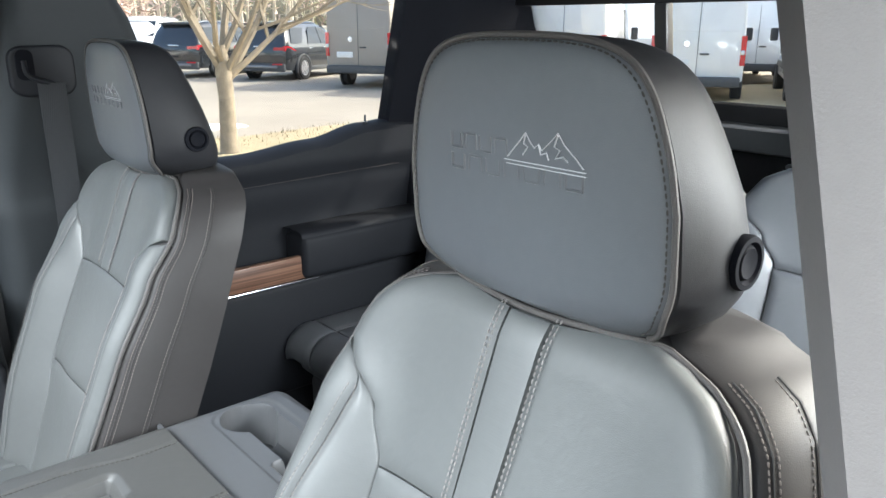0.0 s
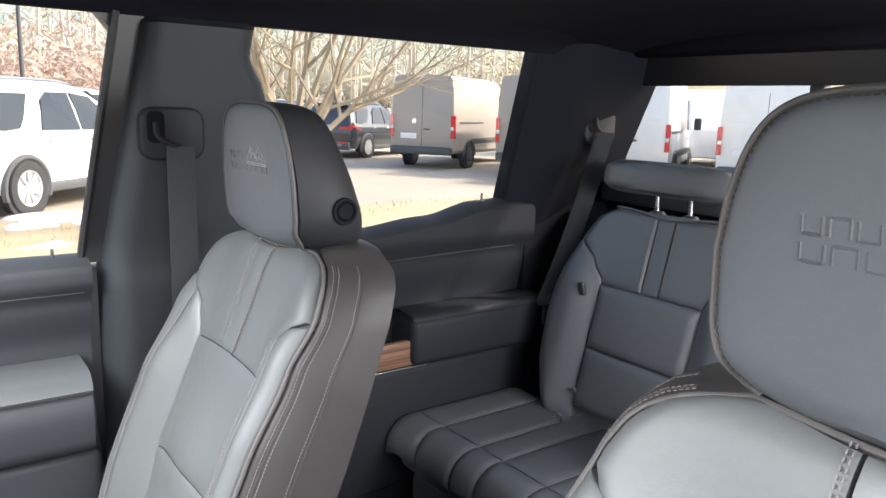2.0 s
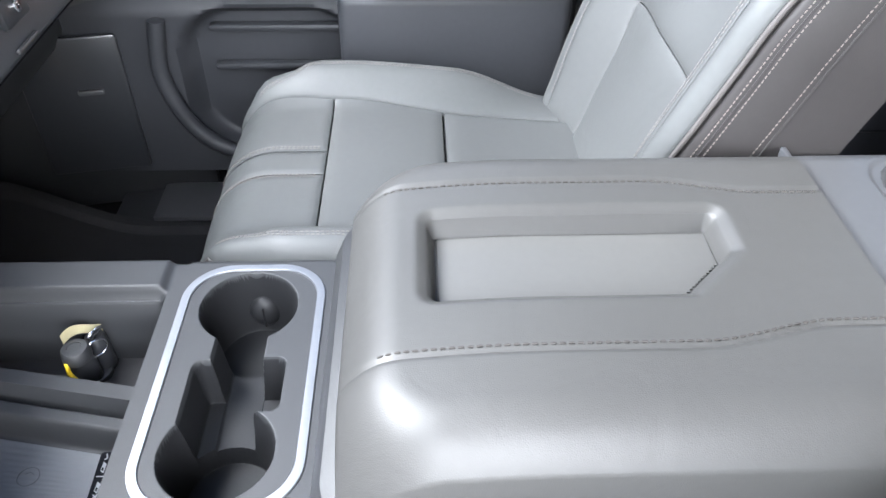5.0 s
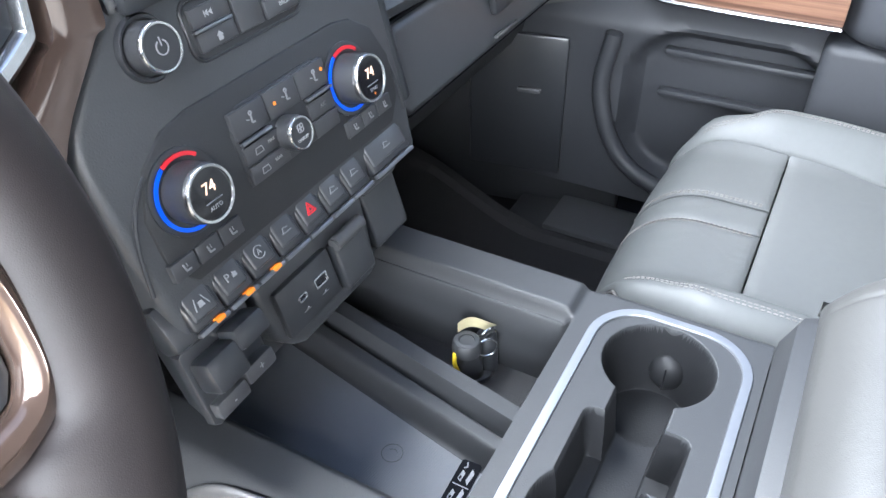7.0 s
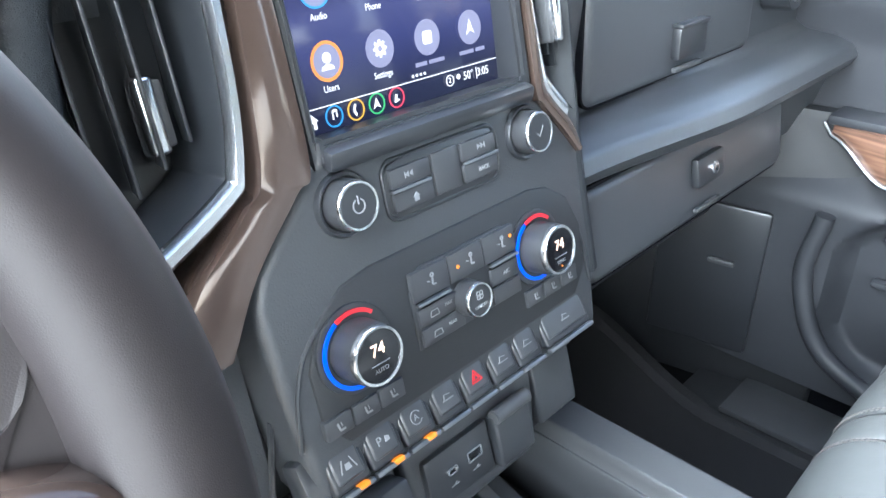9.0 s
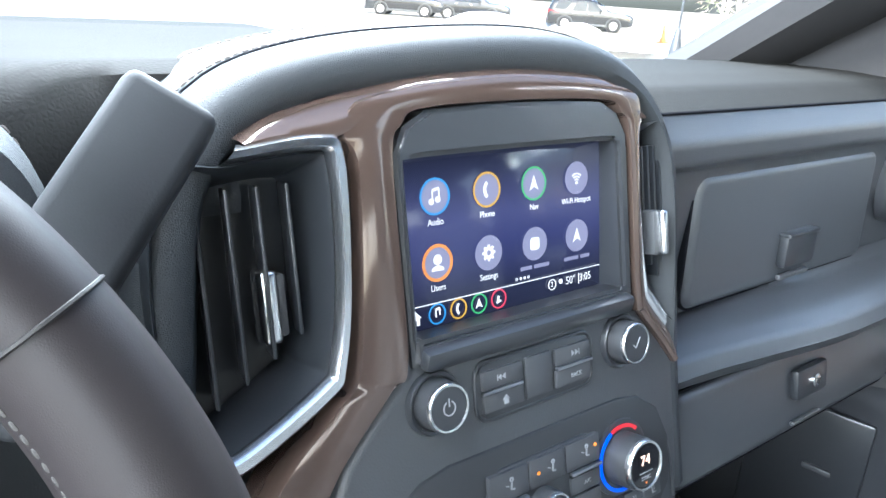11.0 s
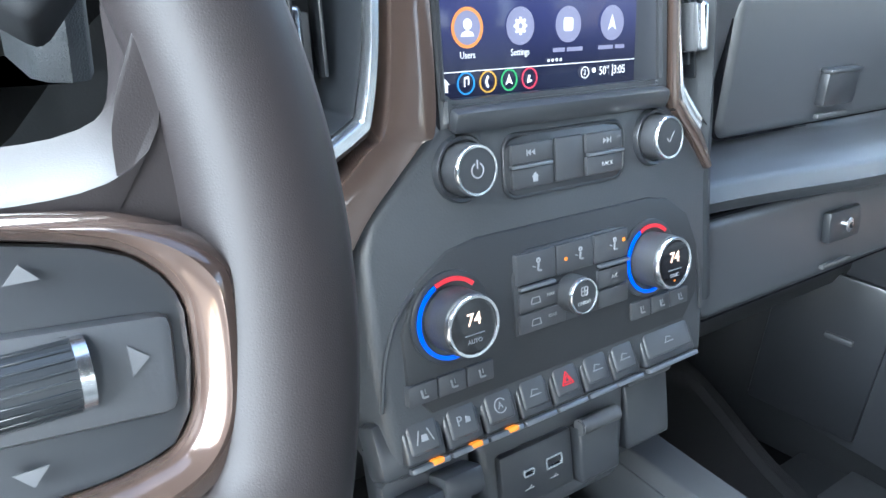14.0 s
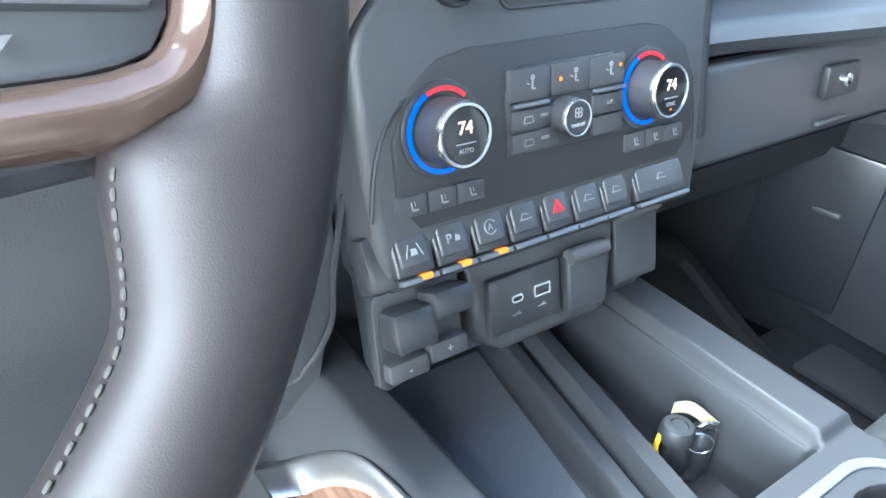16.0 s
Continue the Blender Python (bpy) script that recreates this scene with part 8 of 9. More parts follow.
def snow_patch(cx, cy, rx, ry, h, seed):
    r = random.Random(seed)
    ph = [r.uniform(0, 6.28) for _ in range(5)]
    def f(u, v):
        a = 2 * math.pi * u
        k = 1 + 0.25 * math.sin(2 * a + ph[0]) + 0.18 * math.sin(3 * a + ph[1]) + 0.10 * math.sin(7 * a + ph[2])
        q = 1 - v
        z = h * (1 - q ** 2.2) * (1 + 0.3 * math.sin(9 * a + 6 * v + ph[3]) * v * (1 - v) * 2) + 0.02
        return (cx + rx * k * q * math.cos(a), cy + ry * k * q * math.sin(a), GROUND + (z if v > 0 else -0.02))
    tagged(part("snow_patch", grid(f, 36, 9, close_u=True), SNOW, None, "heap of old melting snow on the ground", smooth=True), "", "snow", "snow patches")


for i, (cx, cy, rx, ry, h) in enumerate(((13.0, 0.05, 0.75, 0.45, 0.30), (11.9, 0.2, 0.7, 0.8, 0.06), (10.4, -0.3, 0.9, 0.5, 0.05), (11.2, -2.1, 0.8, 0.9, 0.06),
                                        (9.3, 0.9, 0.8, 0.7, 0.05), (11.4, 1.6, 0.9, 0.8, 0.16), (12.3, -3.6, 0.5, 1.0, 0.05), (8.9, -1.2, 0.35, 0.5, 0.04), (10.0, 1.6, 1.1, 0.5, 0.05), (9.6, 2.6, 1.3, 0.6, 0.06), (10.7, -1.3, 0.5, 0.35, 0.05), (8.2, 1.9, 0.6, 0.5, 0.04), (12.0, -5.0, 0.4, 0.9, 0.05), (10.9, 0.6, 0.6, 0.3, 0.05),
                                        (36.0, 34.0, 3.0, 2.0, 0.7), (31.5, 37.0, 2.6, 1.6, 0.6), (39.0, 28.5, 2.4, 1.5, 0.5))):
    snow_patch(cx, cy, rx, ry, h, 40 + i)


# ---- vehicles: local +y is the nose, the rear axle stands at y = 0 ----
def wheel(parent, x, y, r, w, rim_mat, spokes=8, base=0.0):
    """A wheel: tyre, and in it a rim with spokes."""
    sg = 1 if x > 0 else -1
    turn = pose(x, y, r + base, 0, 0, 90 * sg)
    hub = part("wheel", spin([(r * 0.62, 0.024), (r * 0.62, w)], 24), STEEL_RIM, parent, m=turn)
    part("tyre", spin([(r * 0.66, -0.01), (r * 0.80, -0.016), (r * 0.95, -0.006), (r, 0.03), (r, w - 0.03), (r * 0.66, w)], 36, caps=False), TYRE, hub)
    bm = spin([(r * 0.67, -0.006), (r * 0.60, 0.002), (r * 0.58, 0.020), (r * 0.12, 0.016)], 36, caps=False)
    for i in range(spokes):
        a = 360 / spokes * i
        rbox(r * 0.14, 0.02, r * 0.54, 0.006, pose(0, 0, 0, 0, a, 0) @ pose(0, 0.006, r * 0.34), 1, bm)
    spin([(r * 0.10, -0.002), (r * 0.13, 0.01), (r * 0.13, 0.05)], 16, None, bm)
    part("rim", bm, rim_mat, hub)


def car_shell(stations, ring):
    """Body loft: stations of (y, *shape), ring(shape) gives the right half outline from below upwards."""
    rings = []
    for y, *s in stations:
        half = ring(*s)
        rings.append([(x, y, z) for x, z in half] + [(-x, y, z) for x, z in half[::-1]])
    return loft(rings)


def side_pane(parent, sg, pts, xs, name="window", material=CAR_GLASS, lift=0.022, label=""):
    """A pane on the vehicle's flank; pts are (y, z), xs(z) the flank's half width."""
    bm = bmesh.new()
    a = [bm.verts.new((sg * (xs(z) + lift), y, z)) for y, z in pts]
    b = [bm.verts.new((sg * (xs(z) - 0.03), y, z)) for y, z in pts]
    n = len(a)
    bm.faces.new(a if sg > 0 else a[::-1])
    for i in range(n):
        bm.faces.new((a[i], b[i], b[(i + 1) % n], a[(i + 1) % n]))
    bmesh.ops.recalc_face_normals(bm, faces=bm.faces)
    return part(name, bm, material, parent, label, smooth=False)


def van(label, paint, m, group, roof=2.62):
    """A tall delivery van."""
    v = thing("van", label, "van", group, m=m)
    W = 0.99
    def ring(zb, zt, w, tuck):
        return [(w * 0.90, zb), (w, zb + 0.10), (w + 0.012, 1.0), (w, 1.35), (w - tuck * 0.35, zt - 0.40), (w - tuck * 0.75, zt - 0.10), (w - tuck * 1.15, zt - 0.02), (w * 0.45, zt + 0.02)]
    st = [(-1.20, 0.50, roof - 0.05, W - 0.03, 0.14), (-1.17, 0.46, roof, W, 0.13), (-0.6, 0.44, roof + 0.01, W, 0.13), (1.2, 0.40, roof + 0.01, W, 0.13), (2.6, 0.40, roof - 0.03, W, 0.14),
          (3.1, 0.40, roof - 0.22, W, 0.16), (3.7, 0.40, 1.85, W - 0.02, 0.20), (4.15, 0.40, 1.22, W - 0.06, 0.10), (4.55, 0.42, 1.12, W - 0.16, 0.12), (4.75, 0.46, 0.95, W - 0.32, 0.10)]
    body = part("body", car_shell([(y, a, max(b, 1.5) if y < 4 else b + 0.35, w, t) for y, a, b, w, t in st], ring), paint, v)
    part("bumper", rbox(1.90, 0.22, 0.22, 0.04, pose(0, -1.24, 0.52)), CLADDING, v)
    part("door_seam", rbox(0.012, 0.012, roof - 0.95, 0.003, pose(0, -1.203, 0.62 + (roof - 0.95) / 2)), CLADDING, body)
    for k, x in (("door_handle", 0.09),):
        part(k, rbox(0.20, 0.035, 0.045, 0.012, pose(x + 0.06, -1.215, 1.12)), CLADDING, body)
    part("badge", spin([(0.07, 0), (0.075, 0.012)], 20, pose(-0.24, -1.215, 1.34)), CHROME, body)
    part("plate_holder", rbox(0.50, 0.03, 0.16, 0.01, pose(-0.42, -1.205, 0.92)), PAINT_WHITE, body)
    part("crease", rbox(1.70, 0.014, 0.03, 0.005, pose(0, -1.196, 1.62)), paint, body)
    part("high_brake_light", rbox(0.26, 0.04, 0.03, 0.008, pose(0, -1.17, roof - 0.03)), TAIL_RED, v)
    for sg in (1, -1):
        part("tail_light", loft([[(sg * (0.90 - 0.0 * a), -1.225, z0), (sg * 1.015, -1.19, z0), (sg * 1.015, -1.10, z0), (sg * 0.90, -1.12, z0)] for a, z0 in ((0, 0.88), (0, 1.05), (0, 1.30), (0, 1.52))]), TAIL_RED, v, "tall red tail light")
        part("light_insert", rbox(0.09, 0.02, 0.10, 0.008, pose(sg * 0.945, -1.222, 1.16)), LENS, v)
        part("side_moulding", rbox(0.03, 3.2, 0.16, 0.012, pose(sg * 1.005, 1.75, 0.78)), CLADDING, v)
        part("slide_rail", rbox(0.025, 1.9, 0.05, 0.008, pose(sg * 1.0, 0.15, 1.32)), CLADDING, v)
        side_pane(v, sg, [(2.55, 1.35), (3.45, 1.35), (3.35, 1.75), (2.95, 2.12), (2.55, 2.14)], lambda z: W - 0.05 * (z - 1.3))
        part("mirror", rbox(0.20, 0.10, 0.34, 0.04, pose(sg * 1.18, 3.35, 1.50)), CLADDING, v)
        part("wheel_arch", tube([(sg * (W + 0.002), 0.46 * math.cos(a), 0.36 + 0.46 * math.sin(a)) for a in [math.pi * i / 14 for i in range(15)]], 0.035, 6), CLADDING, v)
        for y in (0.0, 3.66):
            part("wheel_well", spin([(0.44, 0), (0.44, 0.05)], 24), TYRE, v, m=pose(sg * (W + 0.006), y, 0.36, 0, 0, 90 * sg))
            wheel(v, sg * (W + 0.030), y, 0.36, 0.24, STEEL_RIM, 6)
    bm = grid(lambda s, t: ((s - 0.5) * 2 * (0.86 - 0.10 * t), 4.02 - 0.92 * t + 0.03, 1.52 + 0.78 * t), 8, 6)
    part("windscreen", bm, CAR_GLASS, v)
    return v


def suv(label, paint, m, group):
    """A three-row family car with grey lower cladding."""
    c = thing("suv", label, "car", group, m=m)
    W = 0.97
    def flank(z):
        return interp(z, [(0.25, W - 0.06), (0.5, W), (0.85, W + 0.01), (1.05, W - 0.01), (1.60, W - 0.20), (1.75, W - 0.32)])
    def ring(zb, zt, k):
        zs = [zb, zb + 0.10, 0.62, 0.85, 1.03]
        out = [(flank(z) * k, min(z, zt - 0.12)) for z in zs]
        top = max(zt, 1.06)
        for f in (0.45, 0.85):
            z = 1.03 + (top - 1.03) * f
            out.append((flank(z) * k - (0.0 if zt > 1.3 else 0.05 * f), z if zt > 1.06 else zt - 0.05 * (1 - f)))
        out.append((flank(min(top, 1.7)) * k - 0.09, top + 0.004 if zt > 1.06 else zt))
        out.append((0.4 * k, top + 0.03 if zt > 1.06 else zt + 0.02))
        return out
    st = [(-1.06, 0.62, 0.98, 0.86), (-1.02, 0.40, 1.06, 0.95), (-0.95, 0.34, 1.30, 0.985), (-0.80, 0.32, 1.58, 1.0), (-0.66, 0.32, 1.76, 1.0), (0.2, 0.30, 1.82, 1.0), (1.2, 0.30, 1.82, 1.0), (1.75, 0.30, 1.70, 1.0),
          (2.25, 0.30, 1.42, 1.0), (2.62, 0.30, 1.14, 1.0), (3.3, 0.32, 1.08, 0.98), (3.75, 0.36, 1.02, 0.94), (3.98, 0.46, 0.92, 0.84)]
    body = part("body", car_shell(st, ring), paint, c)
    part("rear_window", grid(lambda s, t: ((s - 0.5) * 2 * (0.80 - 0.10 * t), -0.955 + 0.245 * t - 0.02, 1.16 + 0.48 * t), 8, 6), CAR_GLASS, c)
    part("roof_spoiler", rbox(1.30, 0.22, 0.05, 0.02, pose(0, -0.76, 1.735, -6)), CLADDING, c)
    part("rear_bumper", rbox(1.80, 0.16, 0.26, 0.05, pose(0, -1.03, 0.42)), CLADDING, c)
    part("bumper_trim", rbox(1.30, 0.05, 0.08, 0.02, pose(0, -1.11, 0.44)), SILVER, c)
    part("tailgate_handle", rbox(0.40, 0.03, 0.04, 0.01, pose(0, -1.055, 1.06)), CHROME, c)
    part("grille", rbox(1.10, 0.10, 0.36, 0.05, pose(0, 3.95, 0.68)), CLADDING, c)
    part("windscreen", grid(lambda s, t: ((s - 0.5) * 2 * (0.80 - 0.13 * t), 2.58 - 0.78 * t + 0.03, 1.17 + 0.52 * t), 8, 6), CAR_GLASS, c)
    part("rear_wiper", rbox(0.42, 0.02, 0.02, 0.006, pose(0.05, -0.96, 1.20, 0, 8)), CLADDING, c)
    for sg in (1, -1):
        bm = bmesh.new()
        outline = [(-1.055, 1.05), (-0.98, 1.08), (-0.78, 1.05), (-0.42, 0.92), (-0.80, 0.91), (-1.04, 0.92)]
        a = [bm.verts.new((sg * (flank(z) * (0.93 if y < -1.0 else 1.0) + 0.012), y, z)) for y, z in outline]
        b = [bm.verts.new((sg * (flank(z) - 0.12), y, z)) for y, z in outline]
        bm.faces.new(a)
        for i in range(6):
            bm.faces.new((a[i], b[i], b[(i + 1) % 6], a[(i + 1) % 6]))
        bmesh.ops.recalc_face_normals(bm, faces=bm.faces)
        part("tail_light", bm, TAIL_RED, c, "red wrap-round tail light", smooth=False)
        part("tail_light_lens", loft([[(sg * 0.52, -1.075, z), (sg * 0.93, -1.055, z + 0.01), (sg * 0.93, -1.00, z + 0.01), (sg * 0.52, -1.0, z)] for z in (0.945, 1.03)]), TAIL_RED, c)
        part("reflector", rbox(0.34, 0.03, 0.05, 0.01, pose(sg * 0.66, -1.115, 0.52)), TAIL_RED, c)
        part("sill", rbox(0.06, 2.3, 0.14, 0.03, pose(sg * (W - 0.01), 1.45, 0.34)), CLADDING, c)
        side_pane(c, sg, [(-0.66, 1.17), (-0.30, 1.14), (-0.02, 1.16), (0.12, 1.30), (0.34, 1.62), (-0.45, 1.63)], flank)
        side_pane(c, sg, [(0.40, 1.13), (1.22, 1.12), (1.22, 1.65), (0.78, 1.65), (0.58, 1.53)], flank)
        side_pane(c, sg, [(1.28, 1.12), (2.10, 1.11), (2.16, 1.20), (1.66, 1.60), (1.28, 1.65)], flank)
        part("mirror", rbox(0.22, 0.10, 0.15, 0.04, pose(sg * 1.06, 2.05, 1.14)), paint, c)
        part("headlight", rbox(0.36, 0.20, 0.13, 0.04, pose(sg * 0.74, 3.80, 0.84, 0, 0, sg * -22)), LENS, c)
        part("turn_lamp", rbox(0.10, 0.12, 0.09, 0.02, pose(sg * 0.89, 3.68, 0.84, 0, 0, sg * -30)), AMBER_LENS, c)
        part("roof_rail", tube(smooth_path([(sg * 0.63, -0.55, 1.76), (sg * 0.64, -0.2, 1.815), (sg * 0.64, 1.0, 1.82), (sg * 0.62, 1.5, 1.77)], 16), 0.016, 6), SILVER, c)
        for y in (0.78, 1.75):
            part("door_handle", rbox(0.03, 0.20, 0.035, 0.01, pose(sg * (W + 0.005), y - 0.30, 0.98)), CHROME, c)
        for y in (0.0, 2.86):
            part("wheel_arch", tube([(sg * (W + 0.0), y + 0.43 * math.cos(a), 0.36 + 0.43 * math.sin(a)) for a in [math.pi * (i / 14 * 1.2 - 0.1) for i in range(15)]], 0.045, 6), CLADDING, c)
            part("wheel_well", spin([(0.42, 0), (0.42, 0.05)], 24), TYRE, c, m=pose(sg * (W + 0.012), y, 0.36, 0, 0, 90 * sg))
            wheel(c, sg * (W + 0.036), y, 0.37, 0.24, ALLOY, 9)
    return c


def parked(x, y, heading, side=1):
    """Pose of a vehicle whose rear wheel on one side (1: right, -1: left) touches the ground at x, y; heading in degrees from +x."""
    a = radians(heading)
    rx, ry = math.sin(a), -math.cos(a)
    return pose(x - rx * 0.97 * side, y - ry * 0.97 * side, GROUND, 0, 0, heading - 90)


CARS = "vehicles in the car park"
white = suv("white family car with dark glass and grey cladding", PAINT_WHITE, parked(11.9, -1.36, -46), CARS)
white.scale = (1.09, 1.09, 1.09)
copy_thing(white, parked(14.6, 1.35, -44))
copy_thing(white, parked(11.4, 1.75, 40))
for x, y, h in ((24.0, 4.0, -44), (27.0, -2.0, -40), (24.5, -4.6, -44), (30.5, -7.5, 135), (29.0, 2.2, 138), (33.0, -11.5, 140)):
    copy_thing(white, parked(x, y, h))
copy_thing(white, pose(9.3, 5.35, GROUND, 0, 0, 132 - 90) @ pose(0, -2.4, 0))
black = suv("glossy black family car with red tail lights", PAINT_BLACK, parked(21.3, -12.8, -60), CARS)
for x, y, h in ((24.2, -11.2, -58), (30.0, -9.0, -60), (34.0, 33.0, -45), (37.0, 36.0, -45), (31.0, 40.5, -45), (27.5, 43.0, -45), (34.0, -5.0, 140)):
    copy_thing(black, parked(x, y, h))
grey = van("tall stone-grey delivery van with red tail lights", PAINT_GREY, parked(17.0, -13.7, -60), CARS)
copy_thing(grey, parked(13.7, -14.9, -60))
wv = van("tall white delivery van with red tail lights", PAINT_WHITE, parked(8.45, -17.0, -60), CARS)
for x, y, h in ((11.1, -15.5, -60), (5.8, -18.4, -60), (3.0, -19.8, -60), (13.2, -27.0, -60), (19.5, -22.5, -60), (22.3, 3.4, -44), (17.0, -24.0, 120), (10.4, -23.4, -60), (7.6, -24.8, -60), (4.9, -26.2, -60), (2.1, -27.4, -60), (0.2, -21.2, -60)):
    copy_thing(wv, parked(x, y, h))


for sg in (1, -1):
    wheel(bed, sg * 0.93, -2.55, 0.40, 0.26, ALLOY, 6, GROUND)
    part("bed_frame", rbox(0.10, 1.9, 0.16, 0.02, pose(sg * 0.55, -2.4, 0.02)), CLADDING, bed)


# ---- bare trees ----
def grow(rnd, p, d, length, r, level, bm, droop=0.0):
    """One limb and its branches, thinner at each fork."""
    pts, rs, n = [p], [r], 5
    q, dd = Vector(p), Vector(d).normalized()
    for i in range(n):
        dd = (dd + Vector((rnd.uniform(-1, 1), rnd.uniform(-1, 1), rnd.uniform(-0.6, 0.8))) * 0.16 + Vector((0, 0, 0.05 - droop))).normalized()
        q = q + dd * (length / n)
        pts.append(q.copy())
        rs.append(r * (1 - 0.62 * (i + 1) / n))
    tube(pts, rs, 6 if level < 2 else 4, bm=bm)
    if level >= 4:
        return
    for i in range(4 if level < 3 else 3):
        f = rnd.uniform(0.35, 1.0)
        k = min(n - 1, int(f * n))
        b = pts[k].lerp(pts[k + 1], f * n - k)
        a = rnd.uniform(0, 6.28)
        s = dd.orthogonal().normalized()
        s = s * math.cos(a) + dd.cross(s) * math.sin(a)
        grow(rnd, b, dd * 0.75 + s * rnd.uniform(0.45, 0.9), length * rnd.uniform(0.5, 0.8), max(0.004, rs[k] * 0.62), level + 1, bm, droop)


tree = thing("tree", "bare winter tree with low spreading grey-brown limbs", "tree", m=pose(9.0, -4.35, GROUND))
r1 = random.Random(21)
part("trunk", tube([(0, 0, -0.05), (0, 0, 0.06), (0.01, 0.0, 0.35), (0.03, -0.02, 0.8), (0.02, 0.0, 1.15), (0.02, 0.02, 1.5)], [0.19, 0.14, 0.115, 0.105, 0.11, 0.07], 14), BARK, tree)
for i, (a, e, ln, rr) in enumerate(((-75, 48, 2.4, 0.06), (-110, 38, 2.5, 0.05), (-140, 55, 2.0, 0.05), (100, 50, 2.2, 0.06), (60, 62, 2.2, 0.055), (150, 45, 2.0, 0.045), (-20, 70, 2.4, 0.06), (-95, 68, 2.2, 0.05))):
    d = Vector((math.cos(radians(a)) * math.cos(radians(e)), math.sin(radians(a)) * math.cos(radians(e)), math.sin(radians(e))))
    bm = bmesh.new()
    grow(r1, Vector((0.02, 0, 0.95 + 0.06 * i)), d, ln, rr, 1, bm)
    part("limb", bm, BARK, tree)


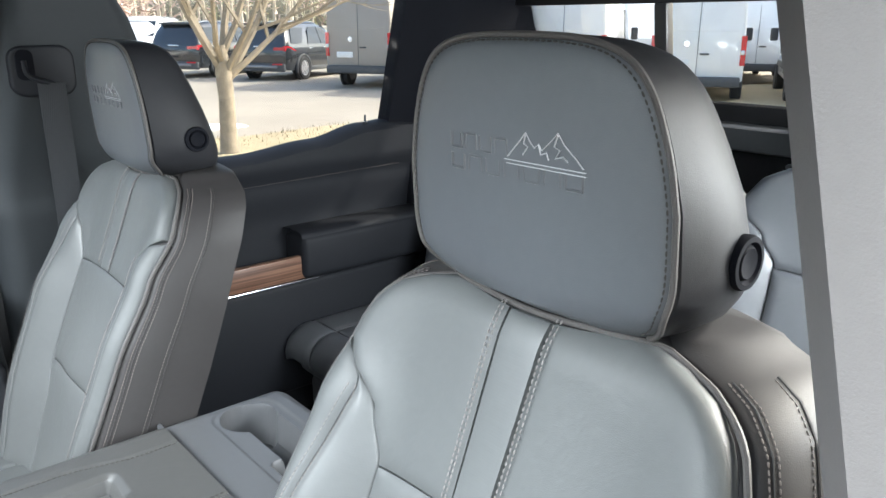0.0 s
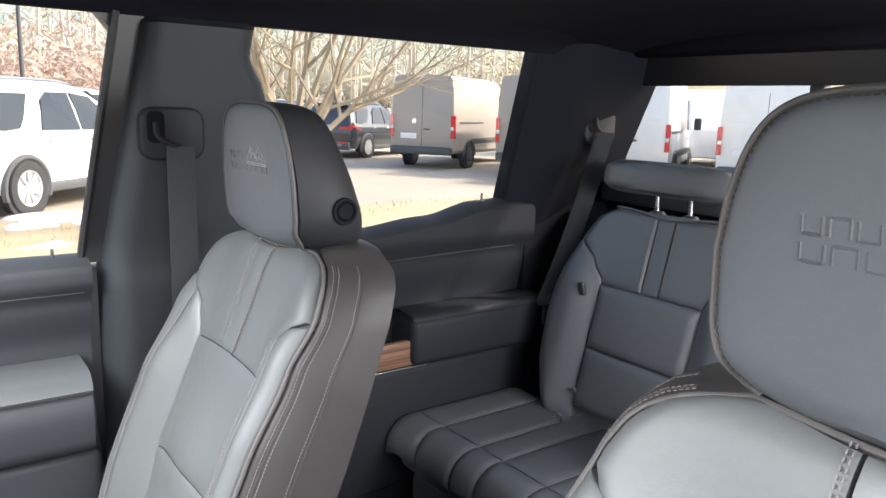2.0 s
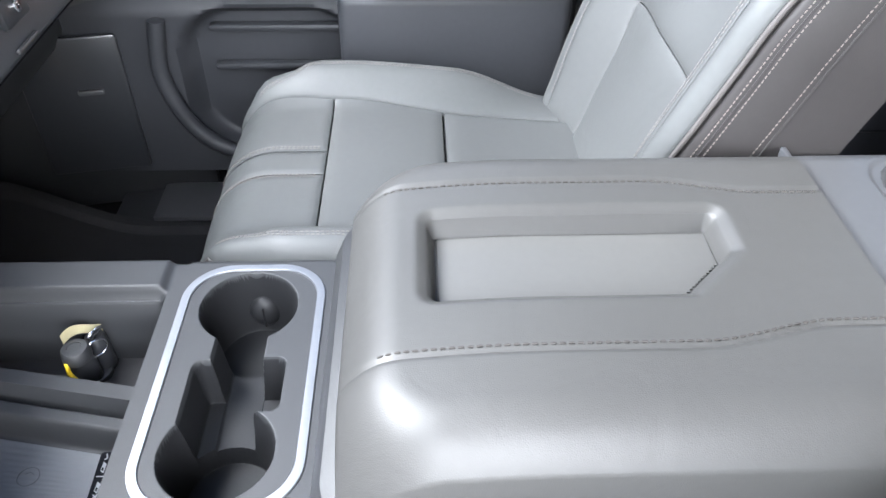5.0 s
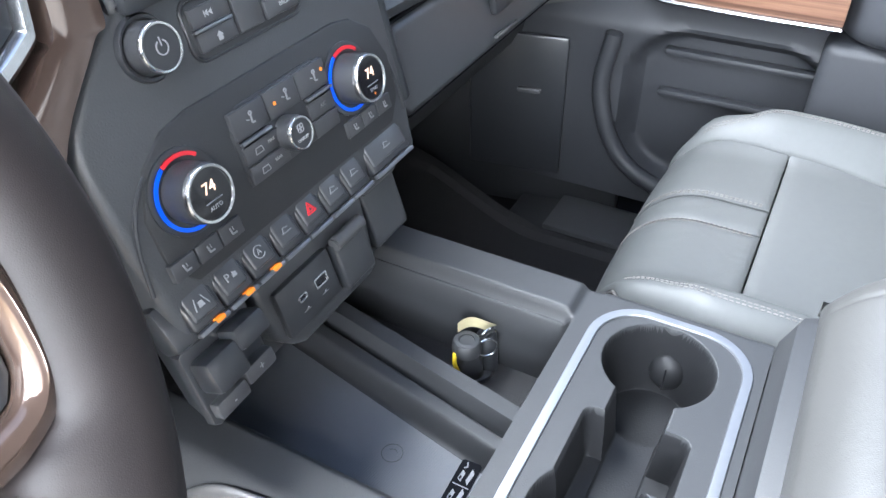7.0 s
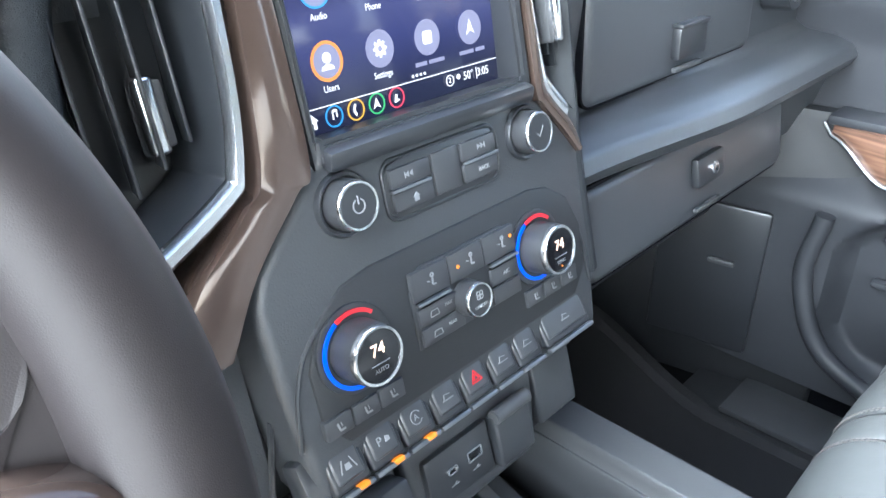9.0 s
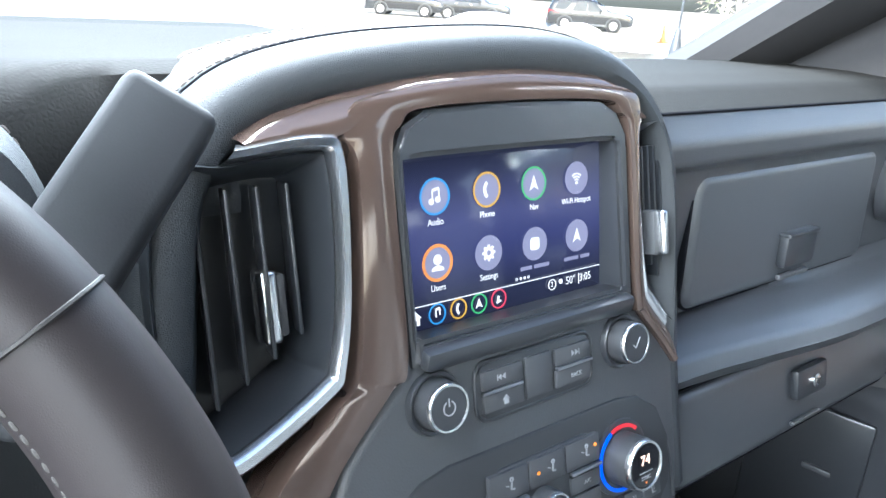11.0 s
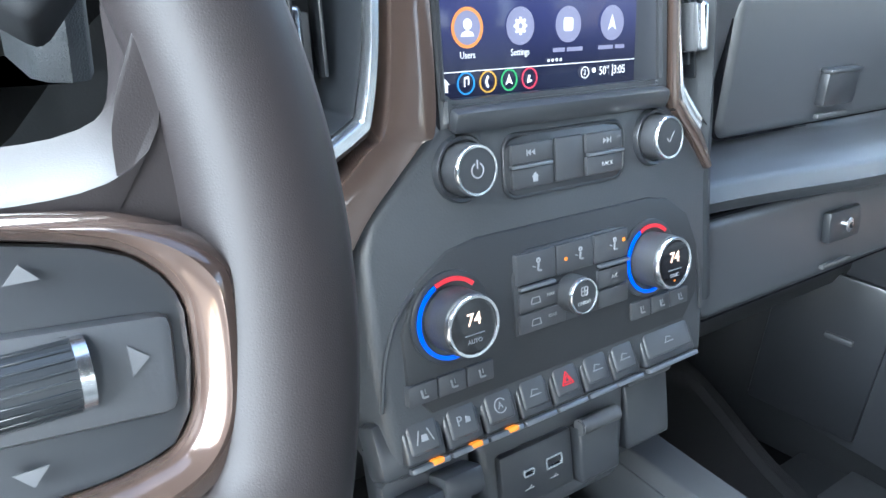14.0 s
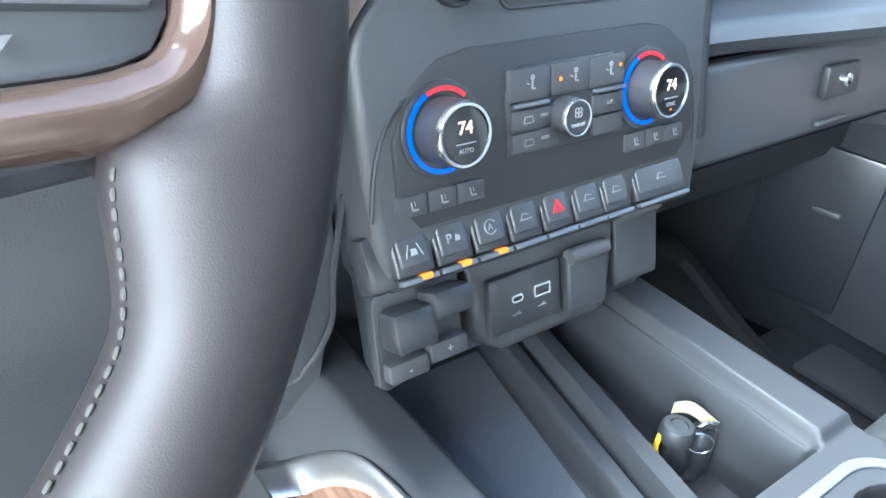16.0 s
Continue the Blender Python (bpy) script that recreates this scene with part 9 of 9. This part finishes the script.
# far woods: one stand of bare trunks, twigs and pines
def woods():
    r = random.Random(77)
    bms = {"trunk": bmesh.new(), "twig": ([], []), "red": ([], []), "pine": ([], [])}
    for i in range(150):
        az = radians(r.uniform(-50, 34))
        dist = r.uniform(52, 74)
        x, y, h = dist * math.cos(az), dist * math.sin(az), r.uniform(8, 15)
        w = r.uniform(0.08, 0.20)
        lean = r.uniform(-0.8, 0.8)
        tube([(x, y, GROUND), (x + lean * 0.3, y + lean * 0.4, h * 0.5), (x + lean, y + lean, h)], [w, w * 0.7, w * 0.2], 5, bm=bms["trunk"])
        for _ in range(5):
            z = h * r.uniform(0.25, 0.9)
            a = r.uniform(0, 6.28)
            ln = r.uniform(1.2, 3.0)
            tube([(x, y, z), (x + ln * 0.6 * math.cos(a), y + ln * 0.6 * math.sin(a), z + ln * 0.5), (x + ln * math.cos(a), y + ln * math.sin(a), z + ln)], [w * 0.4, w * 0.25, w * 0.08], 4, bm=bms["trunk"])
    def cloud(key, n, zlo, zhi, d0, d1, a0, a1, size, clump):
        v, f = bms[key]
        for _ in range(n // clump):
            az, dist, zc = radians(r.uniform(a0, a1)), r.uniform(d0, d1), r.uniform(zlo, zhi)
            cx, cy = dist * math.cos(az), dist * math.sin(az)
            sp = r.uniform(0.6, 1.7)
            for _ in range(clump):
                p = Vector((cx + r.gauss(0, sp), cy + r.gauss(0, sp), max(GROUND, zc + r.gauss(0, sp))))
                d = Vector((r.uniform(-1, 1), r.uniform(-1, 1), r.uniform(-0.4, 1))) * size * r.uniform(0.5, 1.4)
                e = Vector((r.uniform(-1, 1), r.uniform(-1, 1), r.uniform(-1, 1))) * size * 0.16
                k = len(v)
                v.extend((p, p + d, p + d * 0.5 + e))
                f.append((k, k + 1, k + 2))
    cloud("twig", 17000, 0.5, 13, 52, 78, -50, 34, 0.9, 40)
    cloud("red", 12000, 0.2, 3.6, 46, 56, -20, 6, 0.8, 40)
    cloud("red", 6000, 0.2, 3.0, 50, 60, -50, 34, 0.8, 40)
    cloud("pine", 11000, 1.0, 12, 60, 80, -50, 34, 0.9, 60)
    # trunks far paler than BARK: the washed-out light is in their colour
    tagged(part("woods_trunks", bms["trunk"], mat("woods_bark_washed", (0.60, 0.54, 0.44), 0.95, vary=0.25, vscale=0.5), None, "bare trunks of far woods, bleached by glare in their colour"), "", "woods", kind="stuff")
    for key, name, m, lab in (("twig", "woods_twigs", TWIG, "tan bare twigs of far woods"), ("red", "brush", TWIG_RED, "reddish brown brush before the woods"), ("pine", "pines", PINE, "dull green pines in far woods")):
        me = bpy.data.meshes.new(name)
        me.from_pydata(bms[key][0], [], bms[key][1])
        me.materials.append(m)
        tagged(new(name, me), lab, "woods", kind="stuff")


woods()
lamp = thing("street_lamp", "grey steel car park lamp pole", "street lamp", m=pose(38.0, -5.0, GROUND))
part("pole", tube([(0, 0, 0), (0, 0, 4), (0, 0, 8)], [0.11, 0.09, 0.07], 10), CLADDING, lamp)
part("lamp_head", rbox(0.35, 0.9, 0.14, 0.04, pose(0, 0.5, 7.4)), CLADDING, lamp)

cone = thing("traffic_cone", "orange traffic cone on the asphalt", "traffic cone", m=pose(31.0, 23.6, GROUND))
part("base", rbox(0.42, 0.42, 0.05, 0.015, pose(0, 0, 0.025)), CONE, cone)
part("cone_body", spin([(0.15, 0), (0.10, 0.3), (0.03, 0.75)], 16, pose(0, 0, 0.05, 90)), CONE, cone)

# the truck's own bonnet and aerial
bonnet = thing("bonnet", "white painted truck bonnet before the windscreen", "bonnet")
part("panel", grid(lambda u, v: ((u - 0.5) * 2 * 0.81, 1.17 + 1.25 * v, 0.945 - 0.05 * v ** 2 + 0.02 * math.cos(math.pi * (u - 0.5)) - 0.16 * sstep(0.94, 1.0, abs(u - 0.5) * 2) + 0.025 * sstep(0.45, 0.62, abs(u - 0.5) * 2) * (1 - sstep(0.80, 0.92, abs(u - 0.5) * 2)) * v), 60, 14), PAINT_WHITE, bonnet)
part("flank", rbox(0.10, 1.30, 0.75, 0.04, pose(0.80, 1.80, 0.46)), PAINT_WHITE, bonnet)
part("nose", rbox(1.62, 0.12, 0.80, 0.05, pose(0, 2.42, 0.47)), PAINT_WHITE, bonnet)
aerial = thing("aerial", "thin black whip aerial on the wing", "aerial", m=pose(0.79, 1.17, 0.90))
part("base", tube([(0, 0, 0), (0, 0, 0.05), (0, 0, 0.09)], [0.014, 0.011, 0.005], 10), PLASTIC_SMOOTH, aerial)
part("mast", tube([(0, 0, 0.08), (0.005, -0.01, 0.45), (0.012, -0.02, 0.80)], [0.0022, 0.0018, 0.0014], 6), PLASTIC_SMOOTH, aerial)
